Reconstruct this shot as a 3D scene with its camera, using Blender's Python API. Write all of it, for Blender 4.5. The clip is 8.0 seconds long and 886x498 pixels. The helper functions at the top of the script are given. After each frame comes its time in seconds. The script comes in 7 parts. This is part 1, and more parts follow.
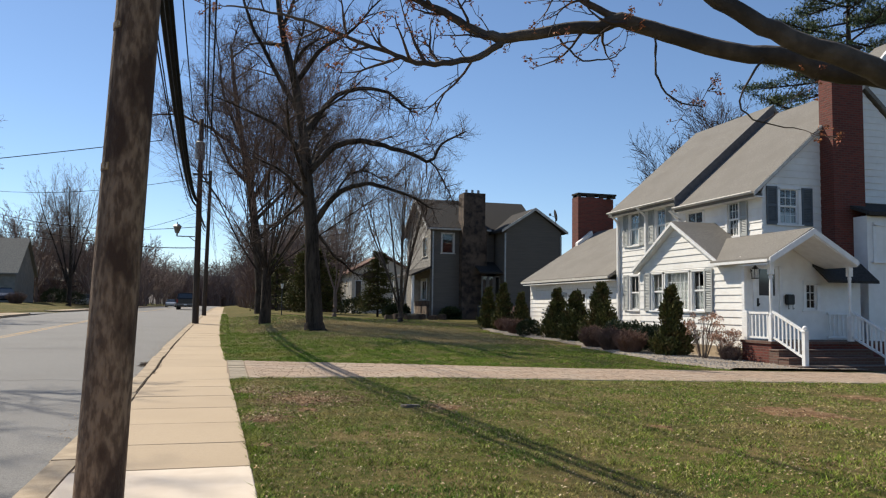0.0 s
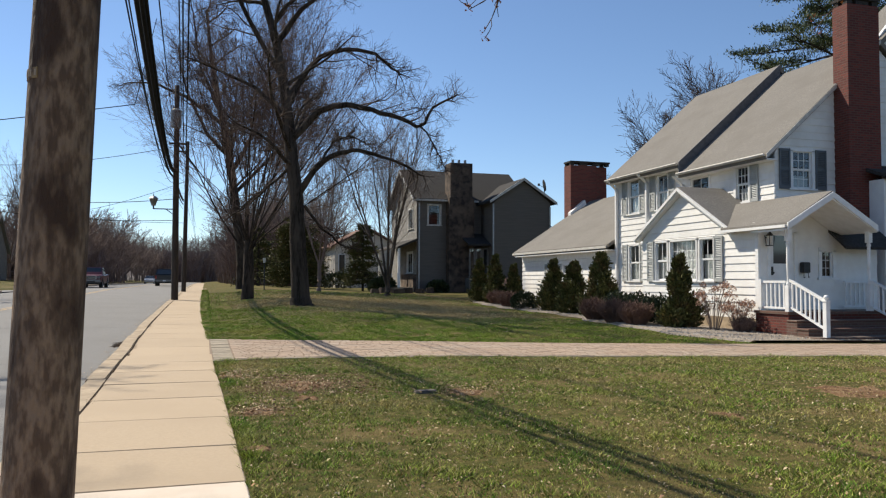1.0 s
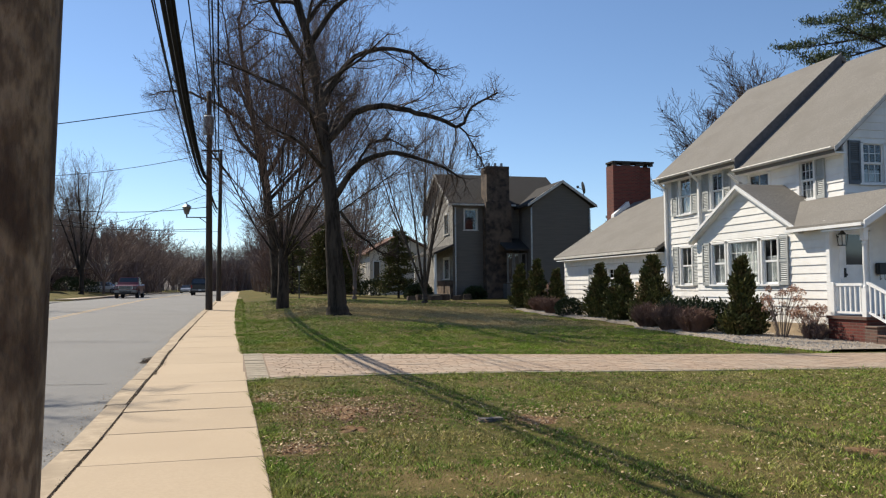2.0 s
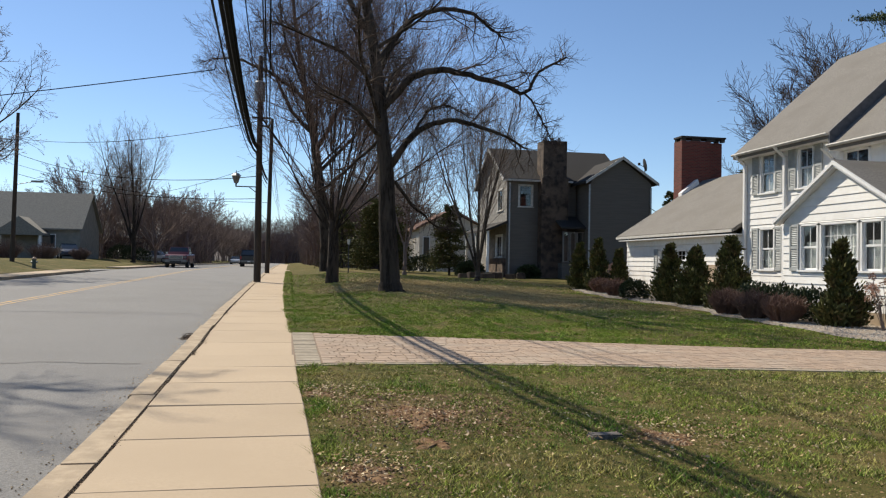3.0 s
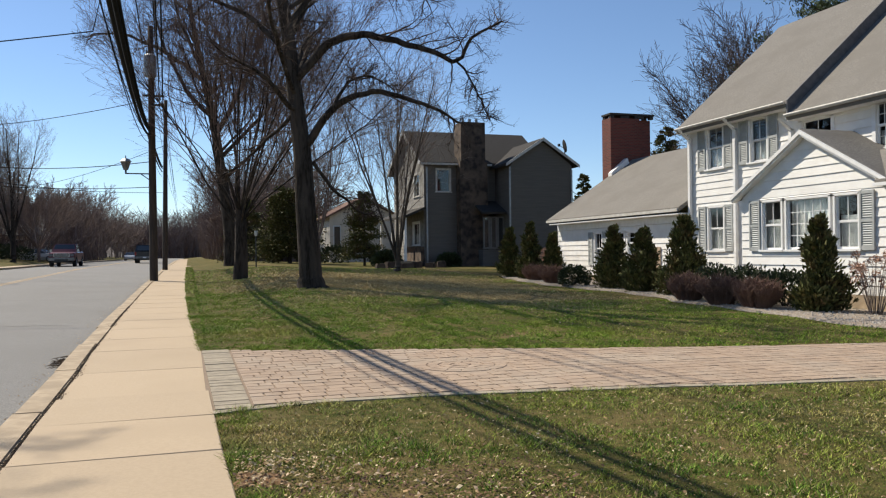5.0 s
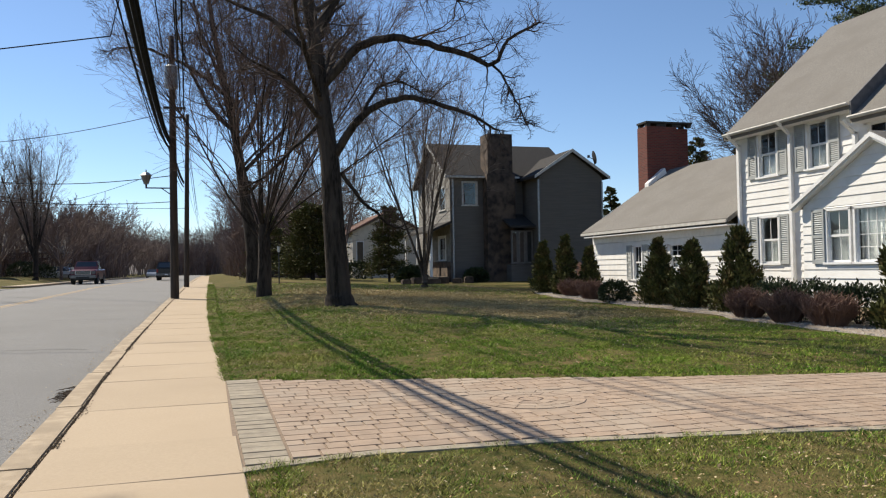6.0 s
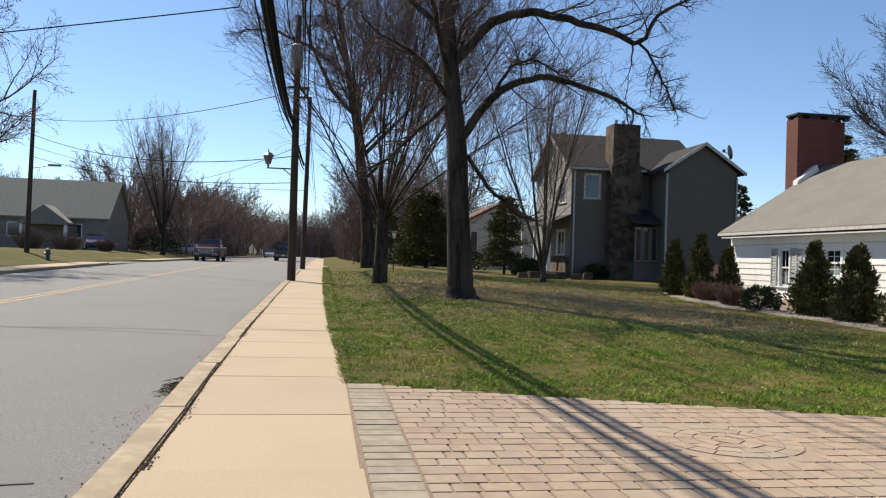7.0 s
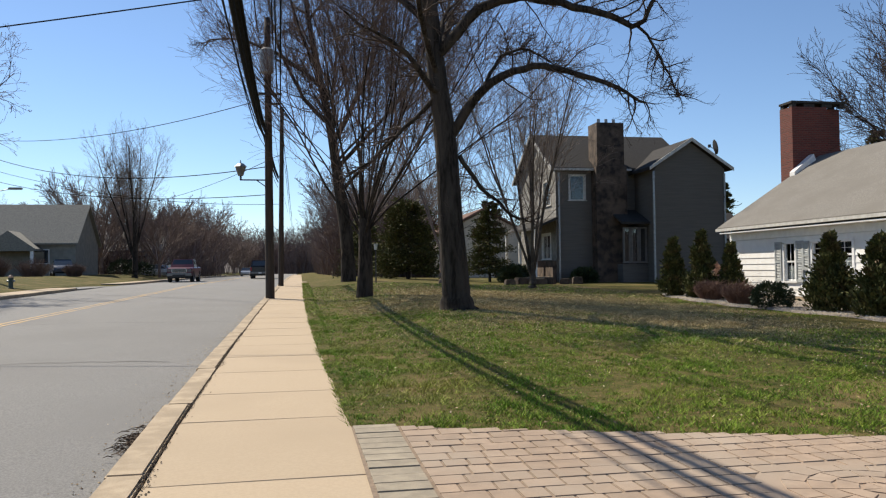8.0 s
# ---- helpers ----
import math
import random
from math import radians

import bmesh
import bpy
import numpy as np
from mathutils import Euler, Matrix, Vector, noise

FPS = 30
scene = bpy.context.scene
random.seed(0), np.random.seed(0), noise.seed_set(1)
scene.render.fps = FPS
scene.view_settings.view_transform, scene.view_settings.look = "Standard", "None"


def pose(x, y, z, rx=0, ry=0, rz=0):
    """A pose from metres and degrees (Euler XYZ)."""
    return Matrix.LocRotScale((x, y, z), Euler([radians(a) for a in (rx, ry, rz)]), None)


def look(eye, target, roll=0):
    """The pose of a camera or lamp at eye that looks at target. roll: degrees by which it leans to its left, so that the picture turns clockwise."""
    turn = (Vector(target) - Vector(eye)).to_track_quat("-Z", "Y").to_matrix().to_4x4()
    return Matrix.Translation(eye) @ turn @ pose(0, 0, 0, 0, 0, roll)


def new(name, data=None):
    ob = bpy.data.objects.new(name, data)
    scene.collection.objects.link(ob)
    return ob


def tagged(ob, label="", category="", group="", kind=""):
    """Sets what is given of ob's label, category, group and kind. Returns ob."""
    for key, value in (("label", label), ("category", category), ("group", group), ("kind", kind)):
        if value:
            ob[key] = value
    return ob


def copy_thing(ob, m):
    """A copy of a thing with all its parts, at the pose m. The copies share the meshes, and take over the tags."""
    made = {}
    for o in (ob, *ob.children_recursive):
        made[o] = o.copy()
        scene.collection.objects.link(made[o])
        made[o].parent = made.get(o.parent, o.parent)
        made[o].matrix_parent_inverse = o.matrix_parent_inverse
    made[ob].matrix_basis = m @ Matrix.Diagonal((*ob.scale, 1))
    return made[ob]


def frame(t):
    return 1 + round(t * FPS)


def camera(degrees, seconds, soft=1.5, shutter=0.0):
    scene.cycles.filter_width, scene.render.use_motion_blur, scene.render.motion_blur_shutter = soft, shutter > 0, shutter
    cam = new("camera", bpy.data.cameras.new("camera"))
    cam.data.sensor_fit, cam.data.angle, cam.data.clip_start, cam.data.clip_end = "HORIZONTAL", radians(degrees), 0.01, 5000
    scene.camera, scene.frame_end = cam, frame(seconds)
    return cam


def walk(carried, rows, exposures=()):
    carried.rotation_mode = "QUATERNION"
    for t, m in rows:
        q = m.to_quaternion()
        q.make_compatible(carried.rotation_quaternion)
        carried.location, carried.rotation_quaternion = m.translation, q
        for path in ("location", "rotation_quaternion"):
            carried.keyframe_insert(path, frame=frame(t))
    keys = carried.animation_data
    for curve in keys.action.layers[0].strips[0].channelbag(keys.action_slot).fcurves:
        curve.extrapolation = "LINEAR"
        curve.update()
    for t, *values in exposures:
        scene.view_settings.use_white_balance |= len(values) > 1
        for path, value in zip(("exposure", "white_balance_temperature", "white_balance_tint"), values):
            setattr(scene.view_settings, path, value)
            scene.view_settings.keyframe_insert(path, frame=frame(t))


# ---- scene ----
cam = camera(58.9, 8.0, soft=1.2)
PATH = [
    (0, (-0.096, 0.522, 1.219), (0.434, 2.444, 1.367), 0.8),
    (0.5, (-0.138, 1.258, 1.198), (0.421, 3.175, 1.304), 1.3),
    (1, (-0.116, 1.947, 1.175), (0.463, 3.86, 1.257), 0.2),
    (1.5, (-0.066, 2.498, 1.211), (0.5, 4.413, 1.326), 0.3),
    (2, (-0.068, 3.135, 1.211), (0.431, 5.07, 1.308), -0.5),
    (2.2, (-0.045, 3.42, 1.213), (0.379, 5.373, 1.308), 0.0),
    (3.3, (-0.098, 5.165, 1.195), (0.286, 7.128, 1.213), 1.1),
    (3.5, (-0.098, 5.402, 1.218), (0.308, 7.36, 1.23), 1.1),
    (4, (-0.151, 6.085, 1.223), (0.302, 8.032, 1.273), -0.1),
    (4.5, (-0.146, 6.902, 1.155), (0.415, 8.82, 1.092), -2.6),
    (4.7, (-0.155, 7.12, 1.235), (0.456, 9.024, 1.212), -0.6),
    (5.8, (-0.178, 8.63, 1.228), (0.448, 10.529, 1.266), -0.9),
    (6, (-0.18, 8.851, 1.23), (0.39, 10.767, 1.28), -1.0),
    (6.5, (-0.252, 9.492, 1.261), (0.26, 11.425, 1.271), -0.8),
    (7, (-0.281, 10.302, 1.254), (0.019, 12.28, 1.28), 1.8),
    (7.5, (-0.396, 11.08, 1.262), (-0.097, 13.056, 1.352), 0.2),
    (8, (-0.401, 11.872, 1.208), (-0.043, 13.839, 1.261), -0.7),
]
walk(cam, [(t, look(eye, target, roll)) for t, eye, target, roll in PATH],
     exposures=[(0.0, 0.38), (2.0, 0.45), (3.3, 0.35), (3.7, 0.38), (4.1, 0.43), (4.5, 0.39), (6.0, 0.45), (6.5, 0.46), (7.0, 0.55), (7.5, 0.47), (8.0, 0.46)])

# ---- world, sun and exposure ----
SUN = Vector((-0.575, 0.84, 1.0)).normalized()
sky_world = bpy.data.worlds.new("sky")
scene.world = sky_world
sky_world.use_nodes = True
wn = sky_world.node_tree
sky_tex = wn.nodes.new("ShaderNodeTexSky")
sky_tex.sky_type = "NISHITA"
sky_tex.sun_disc = False
sky_tex.sun_elevation = math.asin(SUN.z)
sky_tex.sun_rotation = math.atan2(SUN.x, SUN.y)
sky_tex.air_density, sky_tex.dust_density, sky_tex.ozone_density = 0.85, 0.06, 4.0
wn.nodes["Background"].inputs["Strength"].default_value = 0.1
wn.links.new(sky_tex.outputs[0], wn.nodes["Background"].inputs["Color"])
sun_lamp = new("sun", bpy.data.lights.new("sun", "SUN"))
sun_lamp.data.energy, sun_lamp.data.angle, sun_lamp.data.color = 5.0, radians(0.55), (1.0, 0.91, 0.76)
sun_lamp.matrix_world = look(SUN * 60, (0, 0, 0))


# ---- materials ----
def mat(name, c1, c2=None, scale=6.0, rough=0.8, bump=0.0, bscale=40.0, c3=None, scale3=0.6, metal=0.0, vary=0.0, spec=0.4, lo=0.4, hi=0.6, lo3=0.45, hi3=0.65, stretch=(1, 1, 1), island=0.0, tint=None):
    """A surface with grain between c1 and c2, larger patches of c3, relief, and a shade of its own for each piece."""
    m = bpy.data.materials.new(name)
    m.use_nodes = True
    nt = m.node_tree
    b = nt.nodes["Principled BSDF"]
    b.inputs["Roughness"].default_value, b.inputs["Metallic"].default_value = rough, metal
    b.inputs["Specular IOR Level"].default_value = spec
    tc = nt.nodes.new("ShaderNodeTexCoord")
    mp = nt.nodes.new("ShaderNodeMapping")
    mp.inputs["Scale"].default_value = stretch
    nt.links.new(tc.outputs["Object"], mp.inputs["Vector"])

    def noise_ramp(s, a, z, detail=5.0):
        n, r = nt.nodes.new("ShaderNodeTexNoise"), nt.nodes.new("ShaderNodeMapRange")
        n.inputs["Scale"].default_value, n.inputs["Detail"].default_value = s, detail
        r.inputs["From Min"].default_value, r.inputs["From Max"].default_value = a, z
        nt.links.new(mp.outputs[0], n.inputs["Vector"])
        nt.links.new(n.outputs["Fac"], r.inputs["Value"])
        return r.outputs["Result"]

    def mix(fac, a, z):
        x = nt.nodes.new("ShaderNodeMix")
        x.data_type = "RGBA"
        for sock, v in ((x.inputs[0], fac), (x.inputs[6], a), (x.inputs[7], z)):
            if isinstance(v, (tuple, list)):
                sock.default_value = (*v, 1)
            elif isinstance(v, float):
                sock.default_value = v
            else:
                nt.links.new(v, sock)
        return x.outputs[2]

    col = mix(noise_ramp(scale, lo, hi), c1, c2 or tuple(0.8 * v for v in c1))
    if c3:
        col = mix(noise_ramp(scale3, lo3, hi3), col, c3)
    if vary:
        info, r, h = nt.nodes.new("ShaderNodeObjectInfo"), nt.nodes.new("ShaderNodeMapRange"), nt.nodes.new("ShaderNodeHueSaturation")
        r.inputs["To Min"].default_value, r.inputs["To Max"].default_value = 1 - vary, 1 + vary
        nt.links.new(info.outputs["Random"], r.inputs["Value"])
        nt.links.new(r.outputs["Result"], h.inputs["Value"])
        nt.links.new(col, h.inputs["Color"])
        col = h.outputs["Color"]
    if island:
        g, r, h = nt.nodes.new("ShaderNodeNewGeometry"), nt.nodes.new("ShaderNodeMapRange"), nt.nodes.new("ShaderNodeHueSaturation")
        r.inputs["To Min"].default_value, r.inputs["To Max"].default_value = 1 - island, 1 + island
        nt.links.new(g.outputs["Random Per Island"], r.inputs["Value"])
        if tint:
            w, f = nt.nodes.new("ShaderNodeTexWhiteNoise"), nt.nodes.new("ShaderNodeMapRange")
            w.noise_dimensions = "1D"
            nt.links.new(g.outputs["Random Per Island"], w.inputs["W"])
            f.inputs["From Min"].default_value, f.inputs["From Max"].default_value = 0.45, 1.0
            nt.links.new(w.outputs["Value"], f.inputs["Value"])
            col = mix(f.outputs["Result"], col, tint)
        nt.links.new(r.outputs["Result"], h.inputs["Value"])
        nt.links.new(col, h.inputs["Color"])
        col = h.outputs["Color"]
    nt.links.new(col, b.inputs["Base Color"])
    if bump:
        bp, n = nt.nodes.new("ShaderNodeBump"), nt.nodes.new("ShaderNodeTexNoise")
        n.inputs["Scale"].default_value, n.inputs["Detail"].default_value = bscale, 4.0
        bp.inputs["Strength"].default_value, bp.inputs["Distance"].default_value = bump, 0.02
        nt.links.new(mp.outputs[0], n.inputs["Vector"])
        nt.links.new(n.outputs["Fac"], bp.inputs["Height"])
        nt.links.new(bp.outputs["Normal"], b.inputs["Normal"])
    return m


def brick_mat(name, c1, c2, mortar, w=0.21, h=0.068, joint=0.01, rough=0.85):
    """Running-bond masonry on upright walls."""
    m = bpy.data.materials.new(name)
    m.use_nodes = True
    nt = m.node_tree
    b = nt.nodes["Principled BSDF"]
    b.inputs["Roughness"].default_value = rough
    tc, sp, ad, cb, bk, bp = (nt.nodes.new("ShaderNode" + n) for n in ("TexCoord", "SeparateXYZ", "Math", "CombineXYZ", "TexBrick", "Bump"))
    nt.links.new(tc.outputs["Object"], sp.inputs[0])
    nt.links.new(sp.outputs["X"], ad.inputs[0])
    nt.links.new(sp.outputs["Y"], ad.inputs[1])
    nt.links.new(ad.outputs[0], cb.inputs["X"])
    nt.links.new(sp.outputs["Z"], cb.inputs["Y"])
    nt.links.new(cb.outputs[0], bk.inputs["Vector"])
    bk.inputs["Color1"].default_value, bk.inputs["Color2"].default_value, bk.inputs["Mortar"].default_value = (*c1, 1), (*c2, 1), (*mortar, 1)
    bk.inputs["Scale"].default_value = 1.0
    bk.inputs["Brick Width"].default_value, bk.inputs["Row Height"].default_value, bk.inputs["Mortar Size"].default_value = w, h, joint
    nt.links.new(bk.outputs["Color"], b.inputs["Base Color"])
    bp.inputs["Strength"].default_value, bp.inputs["Distance"].default_value, bp.invert = 0.6, 0.01, True
    nt.links.new(bk.outputs["Fac"], bp.inputs["Height"])
    nt.links.new(bp.outputs["Normal"], b.inputs["Normal"])
    return m


def glass_mat():
    m = bpy.data.materials.new("window_glass")
    m.use_nodes = True
    b = m.node_tree.nodes["Principled BSDF"]
    b.inputs["Base Color"].default_value = (0.75, 0.8, 0.82, 1)
    b.inputs["Transmission Weight"].default_value, b.inputs["Roughness"].default_value, b.inputs["IOR"].default_value = 1.0, 0.02, 1.45
    return m


GRASS = mat("lawn_soil_and_thatch", (0.055, 0.064, 0.013), (0.13, 0.105, 0.036), 11, 0.95, 1.0, 70, (0.19, 0.135, 0.06), 0.7, lo=0.36, hi=0.64, lo3=0.5, hi3=0.72, spec=0.1)
BLADE = mat("grass_blades", (0.1, 0.22, 0.02), (0.215, 0.275, 0.038), 1.3, 0.75, c3=(0.42, 0.34, 0.13), scale3=0.6, lo3=0.52, hi3=0.66, island=0.9, tint=(0.34, 0.345, 0.085), spec=0.12)
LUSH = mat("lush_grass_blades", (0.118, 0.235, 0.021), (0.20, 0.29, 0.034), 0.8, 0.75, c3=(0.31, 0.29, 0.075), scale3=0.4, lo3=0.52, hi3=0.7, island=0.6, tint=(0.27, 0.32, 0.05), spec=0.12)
DRYBLADE = mat("dry_grass_blades", (0.46, 0.36, 0.18), (0.33, 0.25, 0.115), 2.0, 0.8, island=0.4, tint=(0.58, 0.47, 0.27), spec=0.12)
ASPHALT = mat("worn_asphalt", (0.225, 0.218, 0.208), (0.16, 0.156, 0.15), 60, 0.9, 0.5, 180, (0.18, 0.174, 0.166), 0.35)
CONCRETE = mat("sidewalk_concrete", (0.43, 0.335, 0.228), (0.405, 0.315, 0.214), 45, 0.9, 0.2, 160, (0.395, 0.306, 0.207), 0.7, vary=0.035)
CONCRETE_NEW = mat("fresh_pale_concrete", (0.64, 0.55, 0.45), (0.60, 0.51, 0.41), 5, 0.9, 0.2, 160)
KERB = mat("kerb_concrete", (0.43, 0.34, 0.235), (0.34, 0.265, 0.18), 7, 0.92, 0.35, 60, (0.30, 0.235, 0.16), 2.0)
PAVER = mat("clay_coloured_paver", (0.36, 0.265, 0.19), (0.31, 0.23, 0.166), 8, 0.9, 0.3, 90, (0.345, 0.272, 0.205), 1.2, vary=0.09, island=0.08)
PAVER_GREY = mat("grey_paver", (0.335, 0.285, 0.21), (0.27, 0.23, 0.172), 9, 0.9, 0.3, 90, vary=0.08)
SAND = mat("joint_sand", (0.25, 0.185, 0.13), (0.19, 0.14, 0.10), 30, 0.95)
YELLOW = mat("road_paint_yellow", (0.62, 0.36, 0.07), (0.5, 0.3, 0.09), 30, 0.8, c3=(0.25, 0.225, 0.19), scale3=9, lo3=0.4, hi3=0.55)
TAR = mat("dark_crack_filler", (0.05, 0.048, 0.045), (0.035, 0.033, 0.03), 20, 0.7)
DIRT = mat("dark_dirt_and_moss", (0.03, 0.022, 0.015), (0.012, 0.01, 0.007), 25, 0.95, 0.5, 80)
WHITE = mat("white_clapboard_paint", (0.80, 0.79, 0.76), (0.76, 0.745, 0.715), 4, 0.55, 0.05, 30, (0.68, 0.66, 0.62), 0.8, vary=0.02, lo3=0.55, hi3=0.8)
TRIM = mat("white_trim_paint", (0.80, 0.80, 0.79), (0.74, 0.735, 0.72), 5, 0.5, 0.04, 30)
SHUTTER = mat("grey_shutter_paint", (0.40, 0.415, 0.405), (0.35, 0.365, 0.36), 5, 0.6)
SHINGLE = mat("grey_brown_shingles", (0.215, 0.2, 0.178), (0.15, 0.14, 0.125), 26, 0.92, 0.6, 60, (0.165, 0.152, 0.134), 0.9, stretch=(0.6, 1, 2.4))
SHINGLE_DARK = mat("dark_shingles", (0.052, 0.048, 0.045), (0.034, 0.032, 0.03), 20, 0.92, 0.4, 60, spec=0.2)
BRICK = brick_mat("red_brick", (0.165, 0.03, 0.019), (0.09, 0.018, 0.013), (0.11, 0.052, 0.038), joint=0.012)
STEPBRICK = brick_mat("brown_brick_steps", (0.14, 0.07, 0.05), (0.10, 0.05, 0.038), (0.13, 0.095, 0.075))
STONE = mat("field_stone", (0.085, 0.06, 0.045), (0.03, 0.023, 0.019), 3.2, 0.9, 0.9, 5, (0.125, 0.09, 0.065), 1.7)
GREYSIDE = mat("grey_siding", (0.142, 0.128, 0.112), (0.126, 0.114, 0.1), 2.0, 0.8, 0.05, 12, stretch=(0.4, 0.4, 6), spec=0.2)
BEIGE = mat("beige_stucco", (0.70, 0.63, 0.53), (0.62, 0.56, 0.47), 2, 0.85)
GLASS = glass_mat()
# near-black, so the colour stands in for the shade of unlit rooms
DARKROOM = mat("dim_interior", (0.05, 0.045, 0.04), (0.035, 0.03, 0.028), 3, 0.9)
CURTAIN = mat("white_net_curtain", (0.72, 0.72, 0.70), (0.6, 0.6, 0.58), 9, 0.9, stretch=(1, 1, 0.1))
GRAVEL = mat("pale_gravel", (0.35, 0.30, 0.24), (0.2, 0.165, 0.13), 38, 0.95, 1.0, 55, (0.27, 0.215, 0.165), 2.0)
PEBBLE = mat("pebble", (0.48, 0.43, 0.37), (0.32, 0.28, 0.23), 12, 0.9)
POLEWOOD = mat("weathered_pole_wood", (0.25, 0.165, 0.105), (0.115, 0.07, 0.043), 15, 0.92, 1.0, 26, (0.06, 0.033, 0.02), 3.0, stretch=(2.2, 2.2, 0.75), lo=0.4, hi=0.6, lo3=0.48, hi3=0.62)
POLEDARK = mat("creosoted_pole_wood", (0.07, 0.05, 0.036), (0.045, 0.034, 0.026), 6, 0.9, 0.5, 20, stretch=(3, 3, 0.3))
STEEL = mat("galvanised_steel", (0.36, 0.37, 0.37), (0.28, 0.29, 0.29), 9, 0.5, metal=0.7)
CABLE = mat("black_cable", (0.01, 0.01, 0.01), (0.016, 0.016, 0.016), 8, 0.9, spec=0.1)
RUST = mat("rusty_tin", (0.30, 0.20, 0.09), (0.12, 0.07, 0.035), 40, 0.7)
BLACK = mat("black_metal", (0.02, 0.02, 0.022), (0.03, 0.03, 0.03), 8, 0.45)
BARK = mat("dark_bark", (0.052, 0.041, 0.033), (0.02, 0.016, 0.013), 7, 0.95, 1.0, 14, (0.075, 0.06, 0.049), 1.6, stretch=(2.4, 2.4, 0.5), spec=0.15)
TWIG = mat("dark_twigs", (0.095, 0.067, 0.055), (0.062, 0.045, 0.037), 3, 0.9, spec=0.2)
TWIGRED = mat("reddish_twigs", (0.16, 0.105, 0.086), (0.105, 0.072, 0.06), 3, 0.9)
# paled towards purple-brown, so the colour itself gives the distance haze
FARBARK = mat("haze_paled_bare_wood", (0.20, 0.148, 0.128), (0.145, 0.108, 0.094), 0.8, 0.95)
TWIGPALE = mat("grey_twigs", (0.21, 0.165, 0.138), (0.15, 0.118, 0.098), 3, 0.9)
MAPLE = mat("smooth_grey_bark", (0.10, 0.078, 0.058), (0.06, 0.046, 0.035), 9, 0.85, 0.6, 30, (0.04, 0.032, 0.025), 2.5)
BUD = mat("orange_maple_blossom", (0.42, 0.17, 0.06), (0.30, 0.09, 0.05), 20, 0.8)
PINKBUD = mat("pale_pink_buds", (0.36, 0.24, 0.21), (0.28, 0.17, 0.15), 10, 0.85)
EVERGREEN = mat("dark_evergreen_leaves", (0.062, 0.07, 0.02), (0.105, 0.105, 0.032), 9, 0.75, c3=(0.14, 0.09, 0.04), scale3=3.0, lo3=0.52, hi3=0.72, island=0.45, spec=0.25)
PINE = mat("pine_needles", (0.05, 0.078, 0.03), (0.085, 0.11, 0.04), 2, 0.75, island=0.3)
BOX = mat("boxwood_leaves", (0.026, 0.04, 0.014), (0.045, 0.06, 0.02), 7, 0.6)
REDSHRUB = mat("reddish_brown_shrub_twigs", (0.20, 0.115, 0.082), (0.145, 0.085, 0.063), 6, 0.9)
DRYFLOWER = mat("dried_flower_heads", (0.5, 0.32, 0.23), (0.38, 0.23, 0.16), 12, 0.9)
DEADLEAF = mat("dry_leaf_litter", (0.38, 0.27, 0.14), (0.26, 0.16, 0.08), 9.0, 0.9, island=0.45, tint=(0.62, 0.51, 0.33), spec=0.2)
SOIL = mat("bare_brown_soil", (0.2, 0.115, 0.06), (0.11, 0.062, 0.034), 14, 0.95, 1.0, 40, (0.24, 0.16, 0.09), 5.0, spec=0.1)
# far woods and hill: distance haze is mixed into these base colours
WOODHAZE = mat("hazed_far_woods", (0.105, 0.085, 0.078), (0.075, 0.06, 0.055), 0.35, 0.95, c3=(0.075, 0.07, 0.06), scale3=0.1)
HILL = mat("hazed_far_hill", (0.10, 0.115, 0.14), (0.085, 0.10, 0.125), 0.05, 0.98)
REDPAINT = mat("dark_red_car_paint", (0.10, 0.011, 0.03), (0.09, 0.01, 0.027), 3, 0.3, spec=0.4)
BLACKPAINT = mat("black_car_paint", (0.012, 0.012, 0.014), (0.014, 0.014, 0.016), 3, 0.25, spec=0.6)
SILVERPAINT = mat("silver_car_paint", (0.5, 0.51, 0.52), (0.48, 0.49, 0.5), 3, 0.3, metal=0.5)
BLUEPAINT = mat("dark_blue_car_paint", (0.03, 0.04, 0.07), (0.028, 0.036, 0.06), 3, 0.25, spec=0.6)
CARGLASS = mat("tinted_car_glass", (0.03, 0.035, 0.04), (0.032, 0.037, 0.042), 2, 0.06, spec=0.8)
RUBBER = mat("tyre_rubber", (0.018, 0.018, 0.018), (0.025, 0.025, 0.024), 12, 0.85)
CHROME = mat("chrome_trim", (0.42, 0.42, 0.43), (0.36, 0.36, 0.37), 4, 0.22, metal=1.0)
LAMPGLASS = mat("milky_lamp_glass", (0.62, 0.62, 0.6), (0.5, 0.5, 0.48), 6, 0.3)
TAILRED = mat("red_lamp_glass", (0.35, 0.02, 0.02), (0.3, 0.02, 0.02), 6, 0.2)
BOARD = mat("bare_plywood", (0.42, 0.32, 0.22), (0.36, 0.27, 0.19), 6, 0.85)


# ---- building helpers ----
def smooth(a, b, t):
    t = min(1.0, max(0.0, (t - a) / (b - a)))
    return t * t * (3 - 2 * t)


def gz(x, y):
    """The height of the finished ground: it climbs gently along the street and falls a little towards the house."""
    z = 0.0111 * (min(max(y, 16.0), 64.0) - 16.0) + 0.12 * smooth(64, 110, y)
    if x > 0:
        z += 0.18 * smooth(0.2, 3, x) * (1 - smooth(3.4, 10.5, x)) * smooth(18.5, 30, y)
        z -= 0.018 * max(0.0, min(x, 20.0) - 4) * (1 - smooth(24, 52, y))
    if x < -14.2:
        z += 0.5 * smooth(-14.2, -19, x) * smooth(30, 60, y)
    return z


